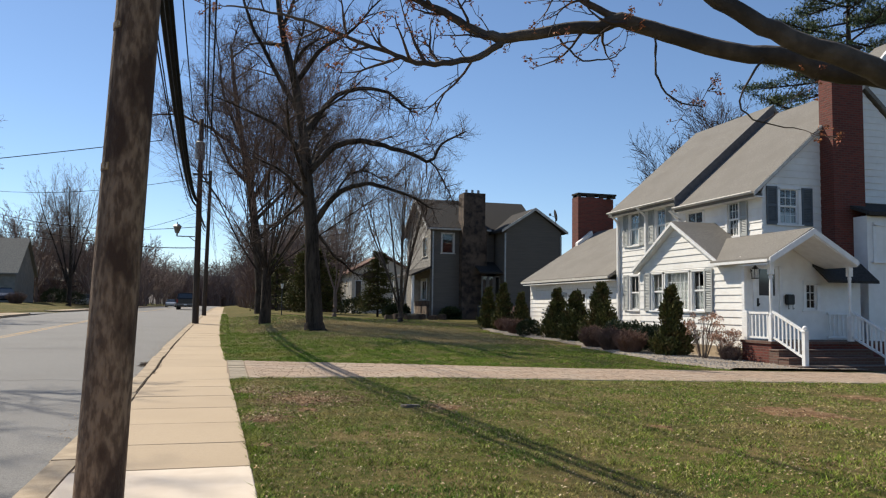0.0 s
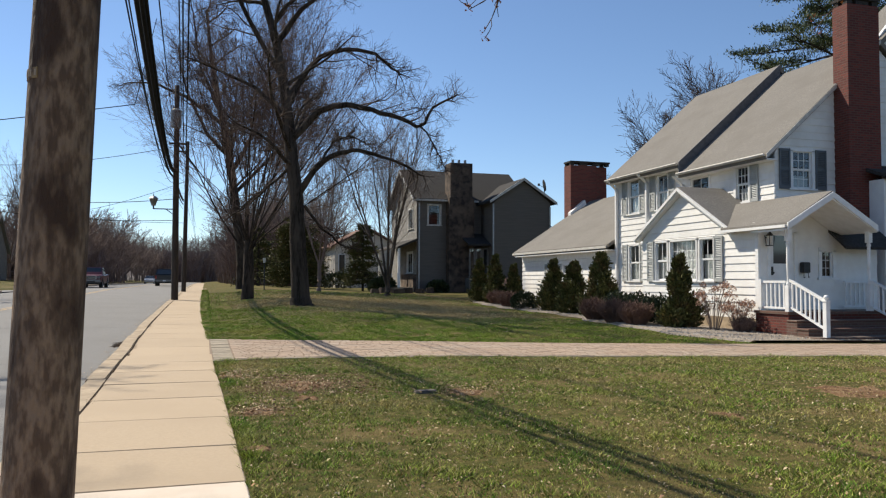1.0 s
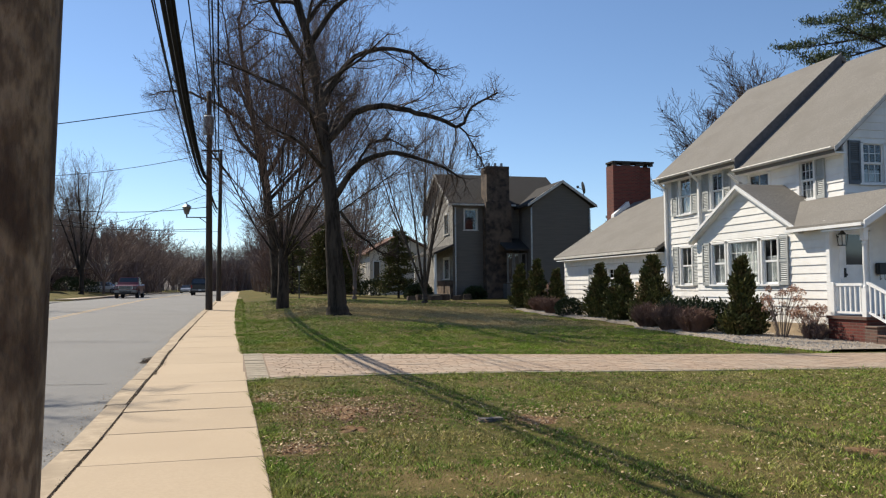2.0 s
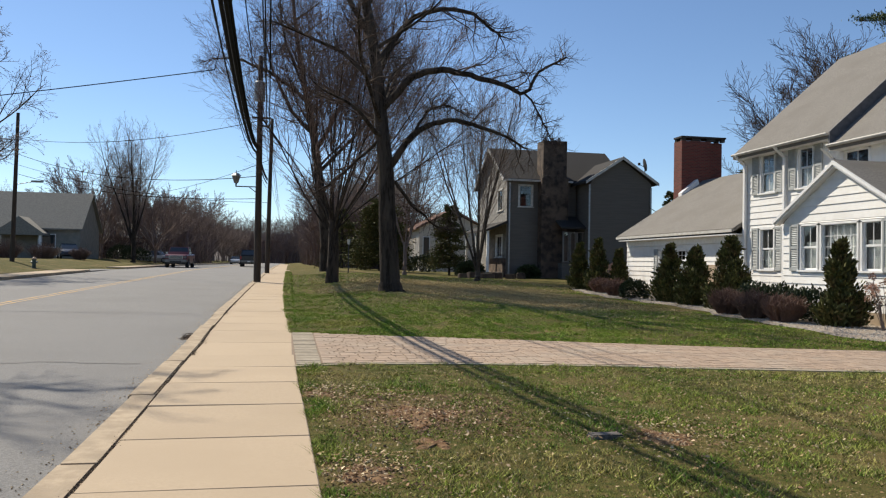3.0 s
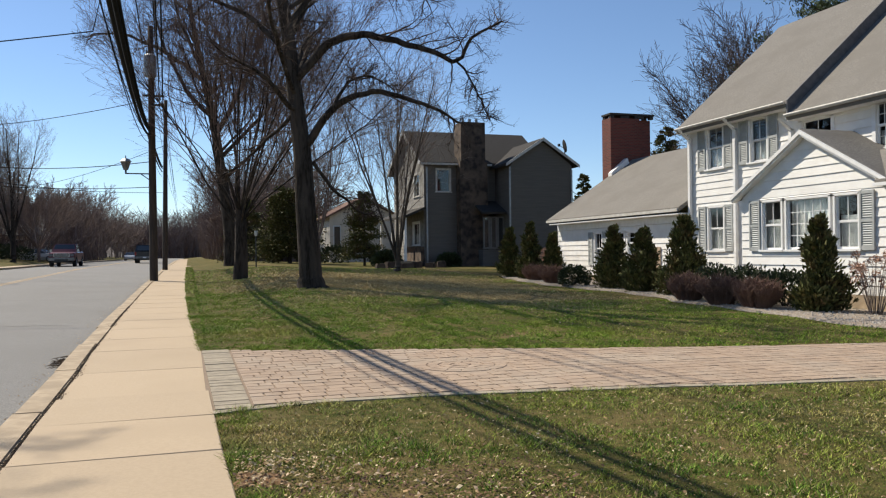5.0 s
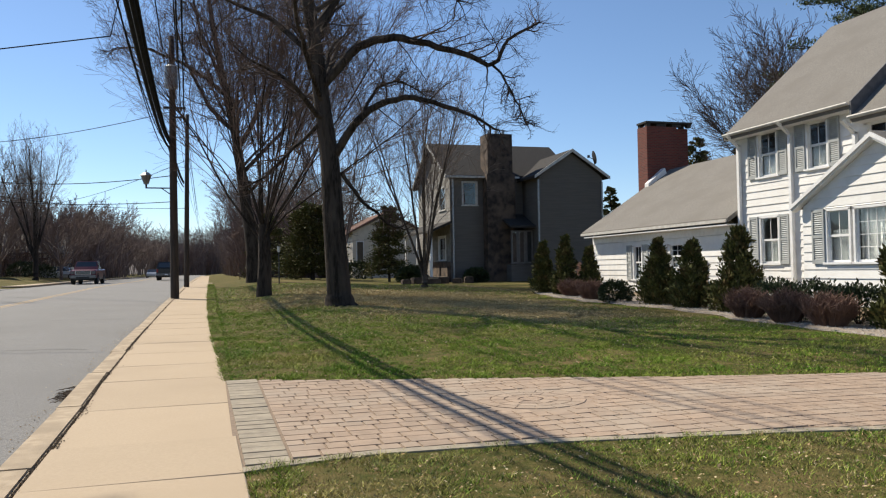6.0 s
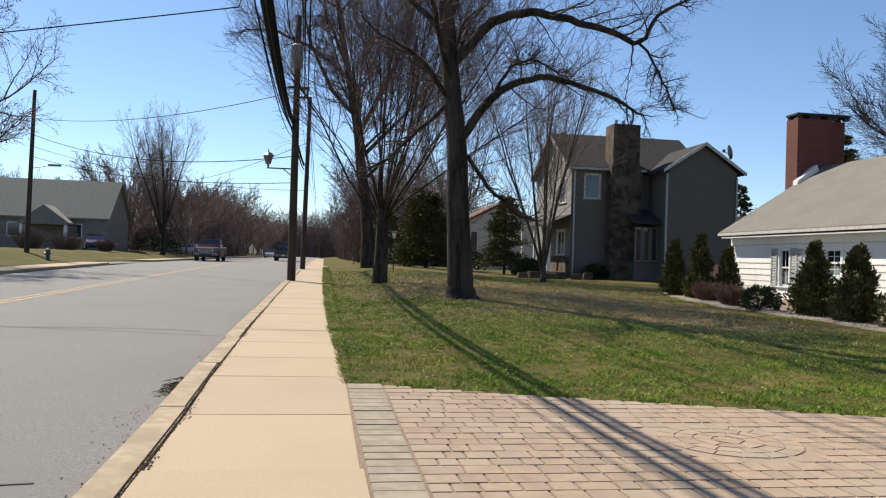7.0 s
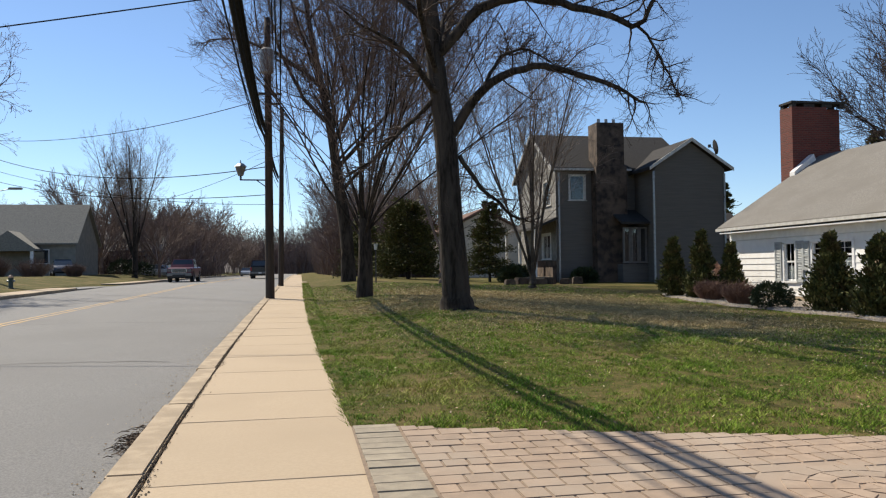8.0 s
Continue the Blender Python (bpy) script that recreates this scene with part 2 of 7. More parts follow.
def finish(name, bm, material, parent=None, label="", shade=False):
    bmesh.ops.recalc_face_normals(bm, faces=bm.faces)
    me = bpy.data.meshes.new(name)
    bm.to_mesh(me)
    bm.free()
    me.materials.append(material)
    if shade:
        me.shade_smooth()
    ob = new(name, me)
    if parent is not None:
        ob.parent = parent
    if label:
        ob["label"] = label
    return ob


part = finish


def raw(name, verts, faces, material, parent=None, shade=False):
    me = bpy.data.meshes.new(name)
    me.from_pydata(verts, [], faces)
    me.materials.append(material)
    if shade:
        me.shade_smooth()
    ob = new(name, me)
    if parent is not None:
        ob.parent = parent
    return ob


def thing(name, label, category, group="", at=(0, 0, 0), rz=0.0):
    ob = tagged(new(name), label, category, group)
    ob.empty_display_size = 0.2
    ob.matrix_world = pose(*at, 0, 0, rz)
    return ob


def hexa(bm, pts):
    """A solid from eight corners: four of the bottom in turn, then four of the top."""
    v = [bm.verts.new(p) for p in pts]
    for f in ((0, 3, 2, 1), (4, 5, 6, 7), (0, 1, 5, 4), (1, 2, 6, 5), (2, 3, 7, 6), (3, 0, 4, 7)):
        bm.faces.new([v[i] for i in f])
    return v


def box(bm, x0, x1, y0, y1, z0, z1):
    return hexa(bm, [(x0, y0, z0), (x1, y0, z0), (x1, y1, z0), (x0, y1, z0), (x0, y0, z1), (x1, y0, z1), (x1, y1, z1), (x0, y1, z1)])


def bevel_all(bm, w, seg=1):
    bmesh.ops.bevel(bm, geom=list(bm.edges), offset=w, segments=seg, affect="EDGES", clamp_overlap=True)


def prism(bm, poly, axis, a, b):
    """A polygon pushed from a to b along an axis; poly gives the other two coordinates in order."""
    def at(p, w):
        return (w, p[0], p[1]) if axis == "x" else (p[0], w, p[1]) if axis == "y" else (p[0], p[1], w)
    lo, hi = [bm.verts.new(at(p, a)) for p in poly], [bm.verts.new(at(p, b)) for p in poly]
    bm.faces.new(lo)
    bm.faces.new(hi)
    n = len(poly)
    for i in range(n):
        bm.faces.new((lo[i], lo[(i + 1) % n], hi[(i + 1) % n], hi[i]))


def slab(bm, quad, t):
    """A sheet with thickness t below four corners."""
    hexa(bm, [(x, y, z - t) for x, y, z in quad] + list(quad))


def rod(bm, a, b, r0, r1=None, n=8):
    a, b = Vector(a), Vector(b)
    d = b - a
    m = Matrix.Translation((a + b) / 2) @ d.to_track_quat("Z", "Y").to_matrix().to_4x4()
    bmesh.ops.create_cone(bm, cap_ends=True, segments=n, radius1=r0, radius2=r0 if r1 is None else r1, depth=d.length, matrix=m)


def tube_lists(paths, verts, faces, sides):
    """Adds tapered tubes along paths of (point, radius)."""
    for path in paths:
        n = len(path)
        base = len(verts)
        for i, (p, r) in enumerate(path):
            q = path[min(i + 1, n - 1)][0] - path[max(i - 1, 0)][0]
            if q.length < 1e-6:
                q = Vector((0, 0, 1))
            q.normalize()
            u = q.orthogonal() if abs(q.z) > 0.999 else q.cross(Vector((0, 0, 1))).normalized()
            u.normalize()
            w = q.cross(u)
            for k in range(sides):
                a = 2 * math.pi * k / sides
                c = p + u * (r * math.cos(a)) + w * (r * math.sin(a))
                verts.append((c.x, c.y, c.z))
        for i in range(n - 1):
            for k in range(sides):
                a, b = base + i * sides + k, base + i * sides + (k + 1) % sides
                faces.append((a, b, b + sides, a + sides))


def tubes(name, paths, sides, material, parent=None, shade=True):
    verts, faces = [], []
    tube_lists(paths, verts, faces, sides)
    return raw(name, verts, faces, material, parent, shade)


# ---- ground, road and pavements ----
def ground_sheet():
    xs = sorted(set([-1500, -700, -300, -150, -90, -60, -40, -30, -25, -22, -19, -17, -15.5, -14.2, -13.9, -12.42, -12.36, -1.08, -1.02, -0.03, 0.0, 0.5, 1, 1.5, 2, 2.5, 3, 4, 5, 6, 7, 8, 9, 10, 11, 12, 13, 14, 16, 18, 20, 24, 30, 40, 60, 100, 200, 500, 1500]))
    ys = sorted(set([-300, -60, -20, -8, 0] + list(range(2, 64, 2)) + [66, 70, 75, 80, 90, 100, 110, 130, 160, 200, 260, 400, 700, 1500, 3000]))
    def height(x, y):
        z = gz(x, y)
        if -12.4 < x < -1.05:
            z -= 0.3
        elif -1.05 <= x < -0.01 or -13.95 < x <= -12.4:
            z -= 0.12
        return z
    verts = [(x, y, height(x, y)) for y in ys for x in xs]
    w = len(xs)
    faces = [(j * w + i, j * w + i + 1, (j + 1) * w + i + 1, (j + 1) * w + i) for j in range(len(ys) - 1) for i in range(w - 1)]
    return tagged(raw("ground", verts, faces, GRASS), "patchy spring lawn with bare brown soil", "ground", kind="structure")


ground_sheet()


def strip(name, x0, x1, ys, dz, material, thick=0.1, parent=None, crown=0.0, bend=None):
    """A band along the street that follows the ground."""
    bm = bmesh.new()
    xs = [x0 + (x1 - x0) * i / 6 for i in range(7)] if crown else [x0, x1]
    def top(x, y):
        s = (x - x0) / (x1 - x0)
        return gz(-2, y) + dz + crown * 4 * s * (1 - s)
    off = bend or (lambda y: 0.0)
    rows = [[bm.verts.new((x + off(y), y, top(x, y))) for x in xs] for y in ys]
    low = [[bm.verts.new((x + off(y), y, top(x, y) - thick)) for x in (x0, x1)] for y in ys]
    for j in range(len(ys) - 1):
        for i in range(len(xs) - 1):
            bm.faces.new((rows[j][i], rows[j][i + 1], rows[j + 1][i + 1], rows[j + 1][i]))
        bm.faces.new((low[j][0], rows[j][0], rows[j + 1][0], low[j + 1][0]))
        bm.faces.new((rows[j][-1], low[j][1], low[j + 1][1], rows[j + 1][-1]))
    for j in (0, -1):
        bm.faces.new([low[j][0]] + rows[j] + [low[j][1]])
    return finish(name, bm, material, parent)


def along(y, table):
    """Straight steps between the rows (y, x) of a table."""
    for (y0, x0), (y1, x1) in zip(table, table[1:]):
        if y < y1:
            return x0 + (x1 - x0) * max(0.0, (y - y0) / (y1 - y0))
    return table[-1][1]


def kx(y):
    """The line between sidewalk and kerb, which drifts out a little."""
    return along(y, ((6, -1.12), (8.2, -1.137), (10, -1.15), (12.3, -1.205), (14, -1.25), (16, -1.275), (18.2, -1.345), (19.5, -1.36), (23.3, -1.41), (31, -1.46), (40, -1.47)))


def walk_edge(y):
    """The sidewalk's edge on the lawn side, which narrows a little along the way."""
    return along(y, ((5.7, 0.145), (6.7, 0.13), (8.4, 0.108), (10.4, 0.075), (11.4, 0.058), (12.7, 0.025), (14, 0.01), (17.8, -0.03), (21, 0.0)))


def drive_near(x):
    """The driveway's two edges: it flares towards the street and runs a little askew."""
    return along(x, ((0, 13.82), (0.4, 13.94), (0.9, 14.0), (2, 13.93), (3, 13.74), (4.5, 13.48), (6.5, 13.34), (12, 13.1)))


def drive_far(x):
    return along(x, ((0, 17.97), (1, 17.55), (2.3, 17.12), (4.2, 16.52), (6.5, 16.15), (9, 15.95), (12, 15.8)))


def verge(y):
    """The lawn's ragged edge, which has crept over the sidewalk beyond the driveway."""
    return along(y, ((17.9, -0.04), (18.4, -0.06), (20, -0.09), (23, -0.17), (30, -0.25), (40, -0.3)))


STREET = [-60, -20] + list(range(-8, 112, 4)) + [130, 160, 200, 260, 400]
tagged(strip("road", -12.3, -1.3, STREET, -0.13, ASPHALT, crown=0.05), "worn grey asphalt street with fine cracks", "road", kind="structure")
LINES = [y for y in STREET if y < 260]
for lx in (-7.18, -6.95):
    tagged(strip("road_line", lx, lx + 0.11, LINES, -0.13 + 0.05 + 0.005, YELLOW, 0.004), "faded yellow centre line painted on asphalt", "road marking", "centre lines", "structure")


def crack(points, w):
    bm = bmesh.new()
    prev = None
    for i, (x, y) in enumerate(points):
        z = gz(-2, y) - 0.13 + 0.05 * 4 * ((x + 12.3) / 11.0) * (1 - (x + 12.3) / 11.0) + 0.006
        a, b = bm.verts.new((x, y - w, z)), bm.verts.new((x, y + w, z))
        if prev:
            bm.faces.new((prev[0], a, b, prev[1]))
        prev = (a, b)
    return tagged(finish("road_crack", bm, TAR), "dark filled crack across the asphalt", "crack", "road cracks", "structure")


rng = random.Random(5)
for cy, xa, xb in ((23.5, -9.5, -2.2), (31.0, -12.0, -2.0), (48.0, -11.5, -3.0), (15.2, -6.5, -1.9)):
    n = 26
    crack([(xa + (xb - xa) * i / n, cy + 0.25 * noise.noise((i * 0.3, cy, 0)) + 0.05 * rng.uniform(-1, 1)) for i in range(n + 1)], 0.016)


def kerb_run(x0, x1, y0, y1, label, bend=None):
    y = y0
    while y < y1:
        l = min(2.4 if y < 60 else 9.0, y1 - y)
        bm = bmesh.new()
        j = rng.uniform(-0.02, 0.02) if y < 60 else 0.0
        za, zb = gz(-1.7, y), gz(-1.7, y + l)
        ba, bb = (j + bend(y), j + bend(y + l)) if bend else (j, j)
        pts = [(x0 + ba, y + 0.006, za - 0.3), (x1 + ba, y + 0.006, za - 0.3), (x1 + bb, y + l - 0.006, zb - 0.3), (x0 + bb, y + l - 0.006, zb - 0.3)]
        hexa(bm, pts + [(x, yy, z + 0.31) for x, yy, z in pts])
        bevel_all(bm, 0.014, 2)
        tagged(finish("kerb", bm, KERB), label, "kerb", "kerb stones", "structure")
        y += l


kerb_run(-0.235, -0.010, -12, 180, "worn sandy concrete kerb along the street", kx)
kerb_run(-12.5, -12.28, -4, 57, "low concrete kerb on the far side of the street")
kerb_run(-12.5, -12.28, 69, 180, "low concrete kerb on the far side of the street")
# crack filled with dirt between kerb and sidewalk
tagged(strip("dirt_joint", -0.05, 0.03, [-12 + i for i in range(28)] + [16 + 0.25 * i for i in range(16)] + list(range(20, 130, 2)), -0.028, DIRT, 0.08, bend=kx), "dark dirt and moss in the joint beside the kerb", "joint", kind="structure")


def sidewalk_run(x0, x1, y0, y1, step, label, wobble=0.004, bend=None):
    base = tagged(strip("sidewalk", x0 + 0.01, x1 - 0.01, [y for y in STREET if y0 <= y <= y1], -0.05, DIRT, 0.05), label, "sidewalk", kind="structure")
    y = y0
    seams = [-11.6, -10.4, -9.2, -8.0, -6.8, -5.6, -4.4, -3.2, -2.0, -0.8, 0.4, 1.6, 2.8, 4.1, 5.4, 6.68, 7.75, 8.98, 10.2, 11.42, 12.65, 13.8, 14.95, 16.55, 18.35, 19.7, 21.2] if bend else []
    while y < y1:
        l = step if y < 70 else step * 4
        if bend and y < 21.1:
            l = min(q for q in seams if q > y + 0.01) - y
        bm = bmesh.new()
        d = [rng.uniform(-wobble, wobble) * 0.6 for _ in range(4)]
        e = rng.uniform(-0.006, 0.012)
        za, zb = gz(-1, y), gz(-1, y + l)
        skew = rng.uniform(-0.015, 0.015)
        xa, xb = (bend(y), bend(y + l)) if bend else (x0, x0)
        ra, rb = (walk_edge(y), walk_edge(y + l)) if bend else (x1, x1)
        up = 0.012 if bend and y < 14 else 0.0
        za, zb = za + up, zb + up
        pts = [(xa + e, y + 0.005 + skew, za), (ra, y + 0.005, za), (rb, y + l - 0.005, zb), (xb + e, y + l - 0.005 + skew, zb)]
        hexa(bm, [(x, yy, z - 0.08) for x, yy, z in pts] + [(x, yy, z + q) for (x, yy, z), q in zip(pts, d)])
        bevel_all(bm, 0.008)
        finish("slab", bm, CONCRETE_NEW if bend and y < 6.5 else CONCRETE, base)
        y += l


sidewalk_run(-1.4, 0.0, -11.6, 150, 1.5, "sandy concrete sidewalk of cast slabs with worn joints", bend=kx)
sidewalk_run(-13.9, -12.5, -8, 56.5, 3.0, "concrete sidewalk across the street")
sidewalk_run(-13.9, -12.5, 69, 150, 3.0, "concrete sidewalk across the street")
# side street that opens between the far kerbs
bm = bmesh.new()
prism(bm, [(-12.2, 57.2), (-12.2, 68.8), (-16, 67.2), (-60, 67), (-60, 59), (-16, 58.8)], "z", gz(-2, 62) - 0.3, gz(-2, 62) - 0.1)
tagged(finish("side_road", bm, ASPHALT), "grey asphalt side street opening off the road", "road", kind="structure")


# ---- the white house ----
def wall_map(axis, pos):
    """u runs along the wall, n outwards, z up. axis x: the wall faces the street; axis y: it faces along the street."""
    return (lambda u, n, z: (pos - n, u, z)) if axis == "x" else (lambda u, n, z: (u, pos - n, z))


def lbox(bm, P, u0, u1, n0, n1, z0, z1):
    return hexa(bm, [P(u0, n0, z0), P(u1, n0, z0), P(u1, n1, z0), P(u0, n1, z0), P(u0, n0, z1), P(u1, n0, z1), P(u1, n1, z1), P(u0, n1, z1)])


def clapboards(house, P, limits, z0, z1, holes=(), step=0.205, material=WHITE, t=0.024):
    """Lapped boards, each a piece, cut round the openings. limits(z): the wall's ends at that height."""
    z = z0
    while z < z1 - 0.01:
        zb = min(z + step, z1)
        a0, a1 = limits(z)
        b0, b1 = limits(zb)
        cuts = sorted({a0, a1} | {h for u0, u1, h0, h1 in holes if h1 > z and h0 < zb for h in (u0, u1) if a0 < h < a1})
        for i in range(len(cuts) - 1):
            u0, u1 = cuts[i], cuts[i + 1]
            mid = (u0 + u1) / 2
            spans = [(z, zb)]
            for h0, h1, g0, g1 in holes:
                if h0 < mid < h1:
                    spans = [s for lo, hi in spans for s in ((lo, min(hi, g0)), (max(lo, g1), hi)) if s[1] - s[0] > 0.015]
            for lo, hi in spans:
                ul = u0 + (b0 - a0) if i == 0 and abs(u0 - a0) < 1e-6 else u0
                ur = u1 + (b1 - a1) if i == len(cuts) - 2 and abs(u1 - a1) < 1e-6 else u1
                if ur - ul < 0.02:
                    ul = ur = (ul + ur) / 2
                    ul, ur = ul - 0.01, ur + 0.01
                bm = bmesh.new()
                w = rng.uniform(-0.003, 0.003)
                hexa(bm, [P(u0, t + w, lo), P(u1, t + w, lo), P(u1, -0.1, lo), P(u0, -0.1, lo), P(ul, 0.003, hi), P(ur, 0.003, hi), P(ur, -0.1, hi), P(ul, -0.1, hi)])
                finish("clapboard", bm, material, house)
        z = zb


def window(house, P, u0, u1, z0, z1, shutters=0.0, cols=2, rows=4, curtain=0.5, sash=True, casing=0.07, sides=(1, 1), trim=None, slats=None):
    trim = trim or TRIM
    bm = bmesh.new()
    for a in ((u0 - casing, u0 + 0.03, z0, z1), (u1 - 0.03, u1 + casing, z0, z1), (u0 - casing, u1 + casing, z1 - 0.03, z1 + casing)):
        lbox(bm, P, a[0], a[1], -0.1, 0.035, a[2], a[3])
    w = finish("window", bm, trim, house)
    bm = bmesh.new()
    lbox(bm, P, u0 - casing - 0.05, u1 + casing + 0.05, -0.05, 0.075, z0 - 0.05, z0)
    part("sill", bm, trim, w)
    mid = (z0 + z1) / 2
    halves = ((z0, mid + 0.02, -0.045), (mid - 0.02, z1, -0.02)) if sash else ((z0, z1, -0.03),)
    for a, b, n in halves:
        bm = bmesh.new()
        lbox(bm, P, u0 + 0.03, u0 + 0.075, n - 0.03, n, a, b)
        lbox(bm, P, u1 - 0.075, u1 - 0.03, n - 0.03, n, a, b)
        lbox(bm, P, u0 + 0.075, u1 - 0.075, n - 0.03, n, a, a + 0.05)
        lbox(bm, P, u0 + 0.075, u1 - 0.075, n - 0.03, n, b - 0.05, b)
        k = rows // 2 if sash else rows
        for i in range(1, cols):
            c = u0 + 0.075 + (u1 - u0 - 0.15) * i / cols
            lbox(bm, P, c - 0.008, c + 0.008, n - 0.026, n - 0.003, a + 0.05, b - 0.05)
        for i in range(1, k):
            c = a + 0.05 + (b - a - 0.1) * i / k
            for q in range(cols):
                lbox(bm, P, u0 + 0.075 + (u1 - u0 - 0.15) * q / cols + 0.012, u0 + 0.075 + (u1 - u0 - 0.15) * (q + 1) / cols - 0.012, n - 0.025, n - 0.004, c - 0.008, c + 0.008)
        part("sash", bm, trim, w)
        bm = bmesh.new()
        lbox(bm, P, u0 + 0.07, u1 - 0.07, n - 0.018, n - 0.012, a + 0.045, b - 0.045)
        g = part("pane", bm, GLASS, w)
        g.visible_shadow = False
    if curtain:
        n = 30
        vs, fs = [], []
        top = z0 + (z1 - z0) * curtain
        for i in range(n + 1):
            u = u0 + 0.03 + (u1 - u0 - 0.06) * i / n
            d = -0.16 + 0.02 * math.sin(i * 1.9)
            vs += [P(u, d, z0), P(u, d, top)]
        fs = [(2 * i, 2 * i + 2, 2 * i + 3, 2 * i + 1) for i in range(n)]
        raw("curtain", vs, fs, CURTAIN, w)
    if shutters:
        for s, (a, b) in enumerate(((u0 - casing - 0.01 - shutters, u0 - casing - 0.01), (u1 + casing + 0.01, u1 + casing + 0.01 + shutters))):
            if not sides[s]:
                continue
            bm = bmesh.new()
            lbox(bm, P, a, a + 0.05, 0.026, 0.065, z0 - 0.03, z1 + 0.03)
            lbox(bm, P, b - 0.05, b, 0.026, 0.065, z0 - 0.03, z1 + 0.03)
            for c0, c1 in ((z0 - 0.03, z0 + 0.06), ((z0 + z1) / 2 - 0.035, (z0 + z1) / 2 + 0.035), (z1 - 0.04, z1 + 0.03)):
                lbox(bm, P, a + 0.05, b - 0.05, 0.026, 0.062, c0, c1)
            lbox(bm, P, a + 0.05, b - 0.05, 0.012, 0.034, z0 + 0.06, z1 - 0.04)
            q = z0 + 0.06
            while q < z1 - 0.06:
                if not -0.07 < q - (z0 + z1) / 2 < 0.03:
                    hexa(bm, [P(a + 0.05, 0.05, q), P(b - 0.05, 0.05, q), P(b - 0.05, 0.026, q + 0.01), P(a + 0.05, 0.026, q + 0.01), P(a + 0.05, 0.055, q + 0.012), P(b - 0.05, 0.055, q + 0.012), P(b - 0.05, 0.03, q + 0.045), P(a + 0.05, 0.03, q + 0.045)])
                q += 0.05
            part("shutter", bm, slats or SHUTTER, w, "grey louvred shutter")
    return w


house = thing("white_house", "two-storey white clapboard house with grey shutters and brown shingle roof", "house")
FX, NY, MY, SY = 14.82, 28.5, 23.9, 19.85          # front wall, north end, roof step, south end
RX, RZ = 18.45, 8.55                                # ridge of the north block
SLOPE = (RZ - 5.07) / (RX - 14.5)
BXW, BY0, BY1, BPK = 13.42, 18.8, 24.35, 22.1        # projecting bay: front, ends, peak
PF = wall_map("x", FX)
PB = wall_map("x", BXW)
# front wall, north block
nholes = [(26.85, 27.6, 3.66, 4.9), (25.0, 25.7, 3.66, 4.85), (26.85, 27.6, 1.22, 2.52)]
clapboards(house, PF, lambda z: (MY + 0.1, NY) if z > 3.0 else (24.35, NY), 0.2, 5.0, nholes)
for i, h in enumerate(nholes):
    window(house, PF, *h[:2], *h[2:], shutters=0.36, cols=2, rows=2, curtain=0.5, sides=(1, 1), casing=0.05)
# front wall, south block (upper storey over the bay)
sholes = [(22.75, 23.75, 3.72, 4.5), (20.9, 21.5, 3.5, 4.55)]
clapboards(house, PF, lambda z: (SY, MY + 0.1), 2.6, 4.7, sholes)
window(house, PF, *sholes[0][:2], *sholes[0][2:], shutters=0.0, cols=2, rows=2, curtain=0, sash=False)
window(house, PF, *sholes[1][:2], *sholes[1][2:], shutters=0.34, cols=3, rows=4, curtain=0.4, sides=(1, 0))
# south gable wall
PS = wall_map("y", SY)
S_EZ = 4.72
def s_limits(z):
    d = max(0.0, (z - S_EZ - 0.11) / SLOPE)
    return (FX + d, 22.0 - d)
shole = [(15.38, 16.08, 3.78, 4.84)]
clapboards(house, PS, s_limits, 2.5, 8.0, shole)
window(house, PS, *shole[0][:2], *shole[0][2:], shutters=0.36, cols=3, rows=4, curtain=0.35, slats=mat("slate_blue_shutter_paint", (0.11, 0.125, 0.14), (0.09, 0.105, 0.12), 5, 0.6))
# north gable wall
bm = bmesh.new()
prism(bm, [(FX - 0.02, 0.1), (22.1, 0.1), (22.1, 5.0), (RX, RZ - 0.16), (FX - 0.02, 5.1)], "y", NY - 0.1, NY)
part("north_wall", bm, WHITE, house)
bm = bmesh.new()
box(bm, 22.0, 22.1, SY, NY, 0, 5.0)
part("rear_wall", bm, WHITE, house)


def gable_roof(name, ex, rx, rz, slope, y0, y1, t=0.16, far=None, material=SHINGLE):
    bm = bmesh.new()
    ez = rz - slope * (rx - ex)
    fx = far if far is not None else 2 * rx - ex
    fz = rz - slope * (fx - rx)
    prism(bm, [(ex, ez), (rx, rz), (fx, fz), (fx, fz - t), (rx, rz - t), (ex, ez - t)], "y", y0, y1)
    return part(name, bm, material, house)


gable_roof("north_roof", 14.45, RX, RZ, SLOPE, MY, NY + 0.15)
gable_roof("south_roof", 14.45, RX, RZ - 0.34, SLOPE, SY - 0.12, MY)
# dark side of the roof step
bm = bmesh.new()
prism(bm, [(14.45, 5.03 - 0.36), (RX, RZ - 0.36), (RX, RZ + 0.02), (14.45, 5.05)], "y", MY - 0.05, MY + 0.004)
part("roof_step", bm, mat("slate_grey_flashing", (0.13, 0.13, 0.135), (0.10, 0.10, 0.105), 8, 0.7), house, "dark flashing at the step between the roofs")


GUTTER = mat("weathered_gutter", (0.58, 0.56, 0.52), (0.47, 0.45, 0.41), 6, 0.6)


def gutter(y0, y1, z, x=14.4):
    bm = bmesh.new()
    prism(bm, [(x - 0.08, z), (x - 0.09, z - 0.03), (x - 0.06, z - 0.075), (x + 0.04, z - 0.075), (x + 0.04, z), (x + 0.02, z), (x + 0.02, z - 0.06), (x - 0.05, z - 0.06), (x - 0.07, z - 0.02), (x - 0.07, z)], "y", y0, y1)
    part("gutter", bm, GUTTER, house)
    bm = bmesh.new()
    box(bm, x + 0.05, FX + 0.02, y0, y1, z - 0.17, z - 0.13)
    part("soffit", bm, TRIM, house)


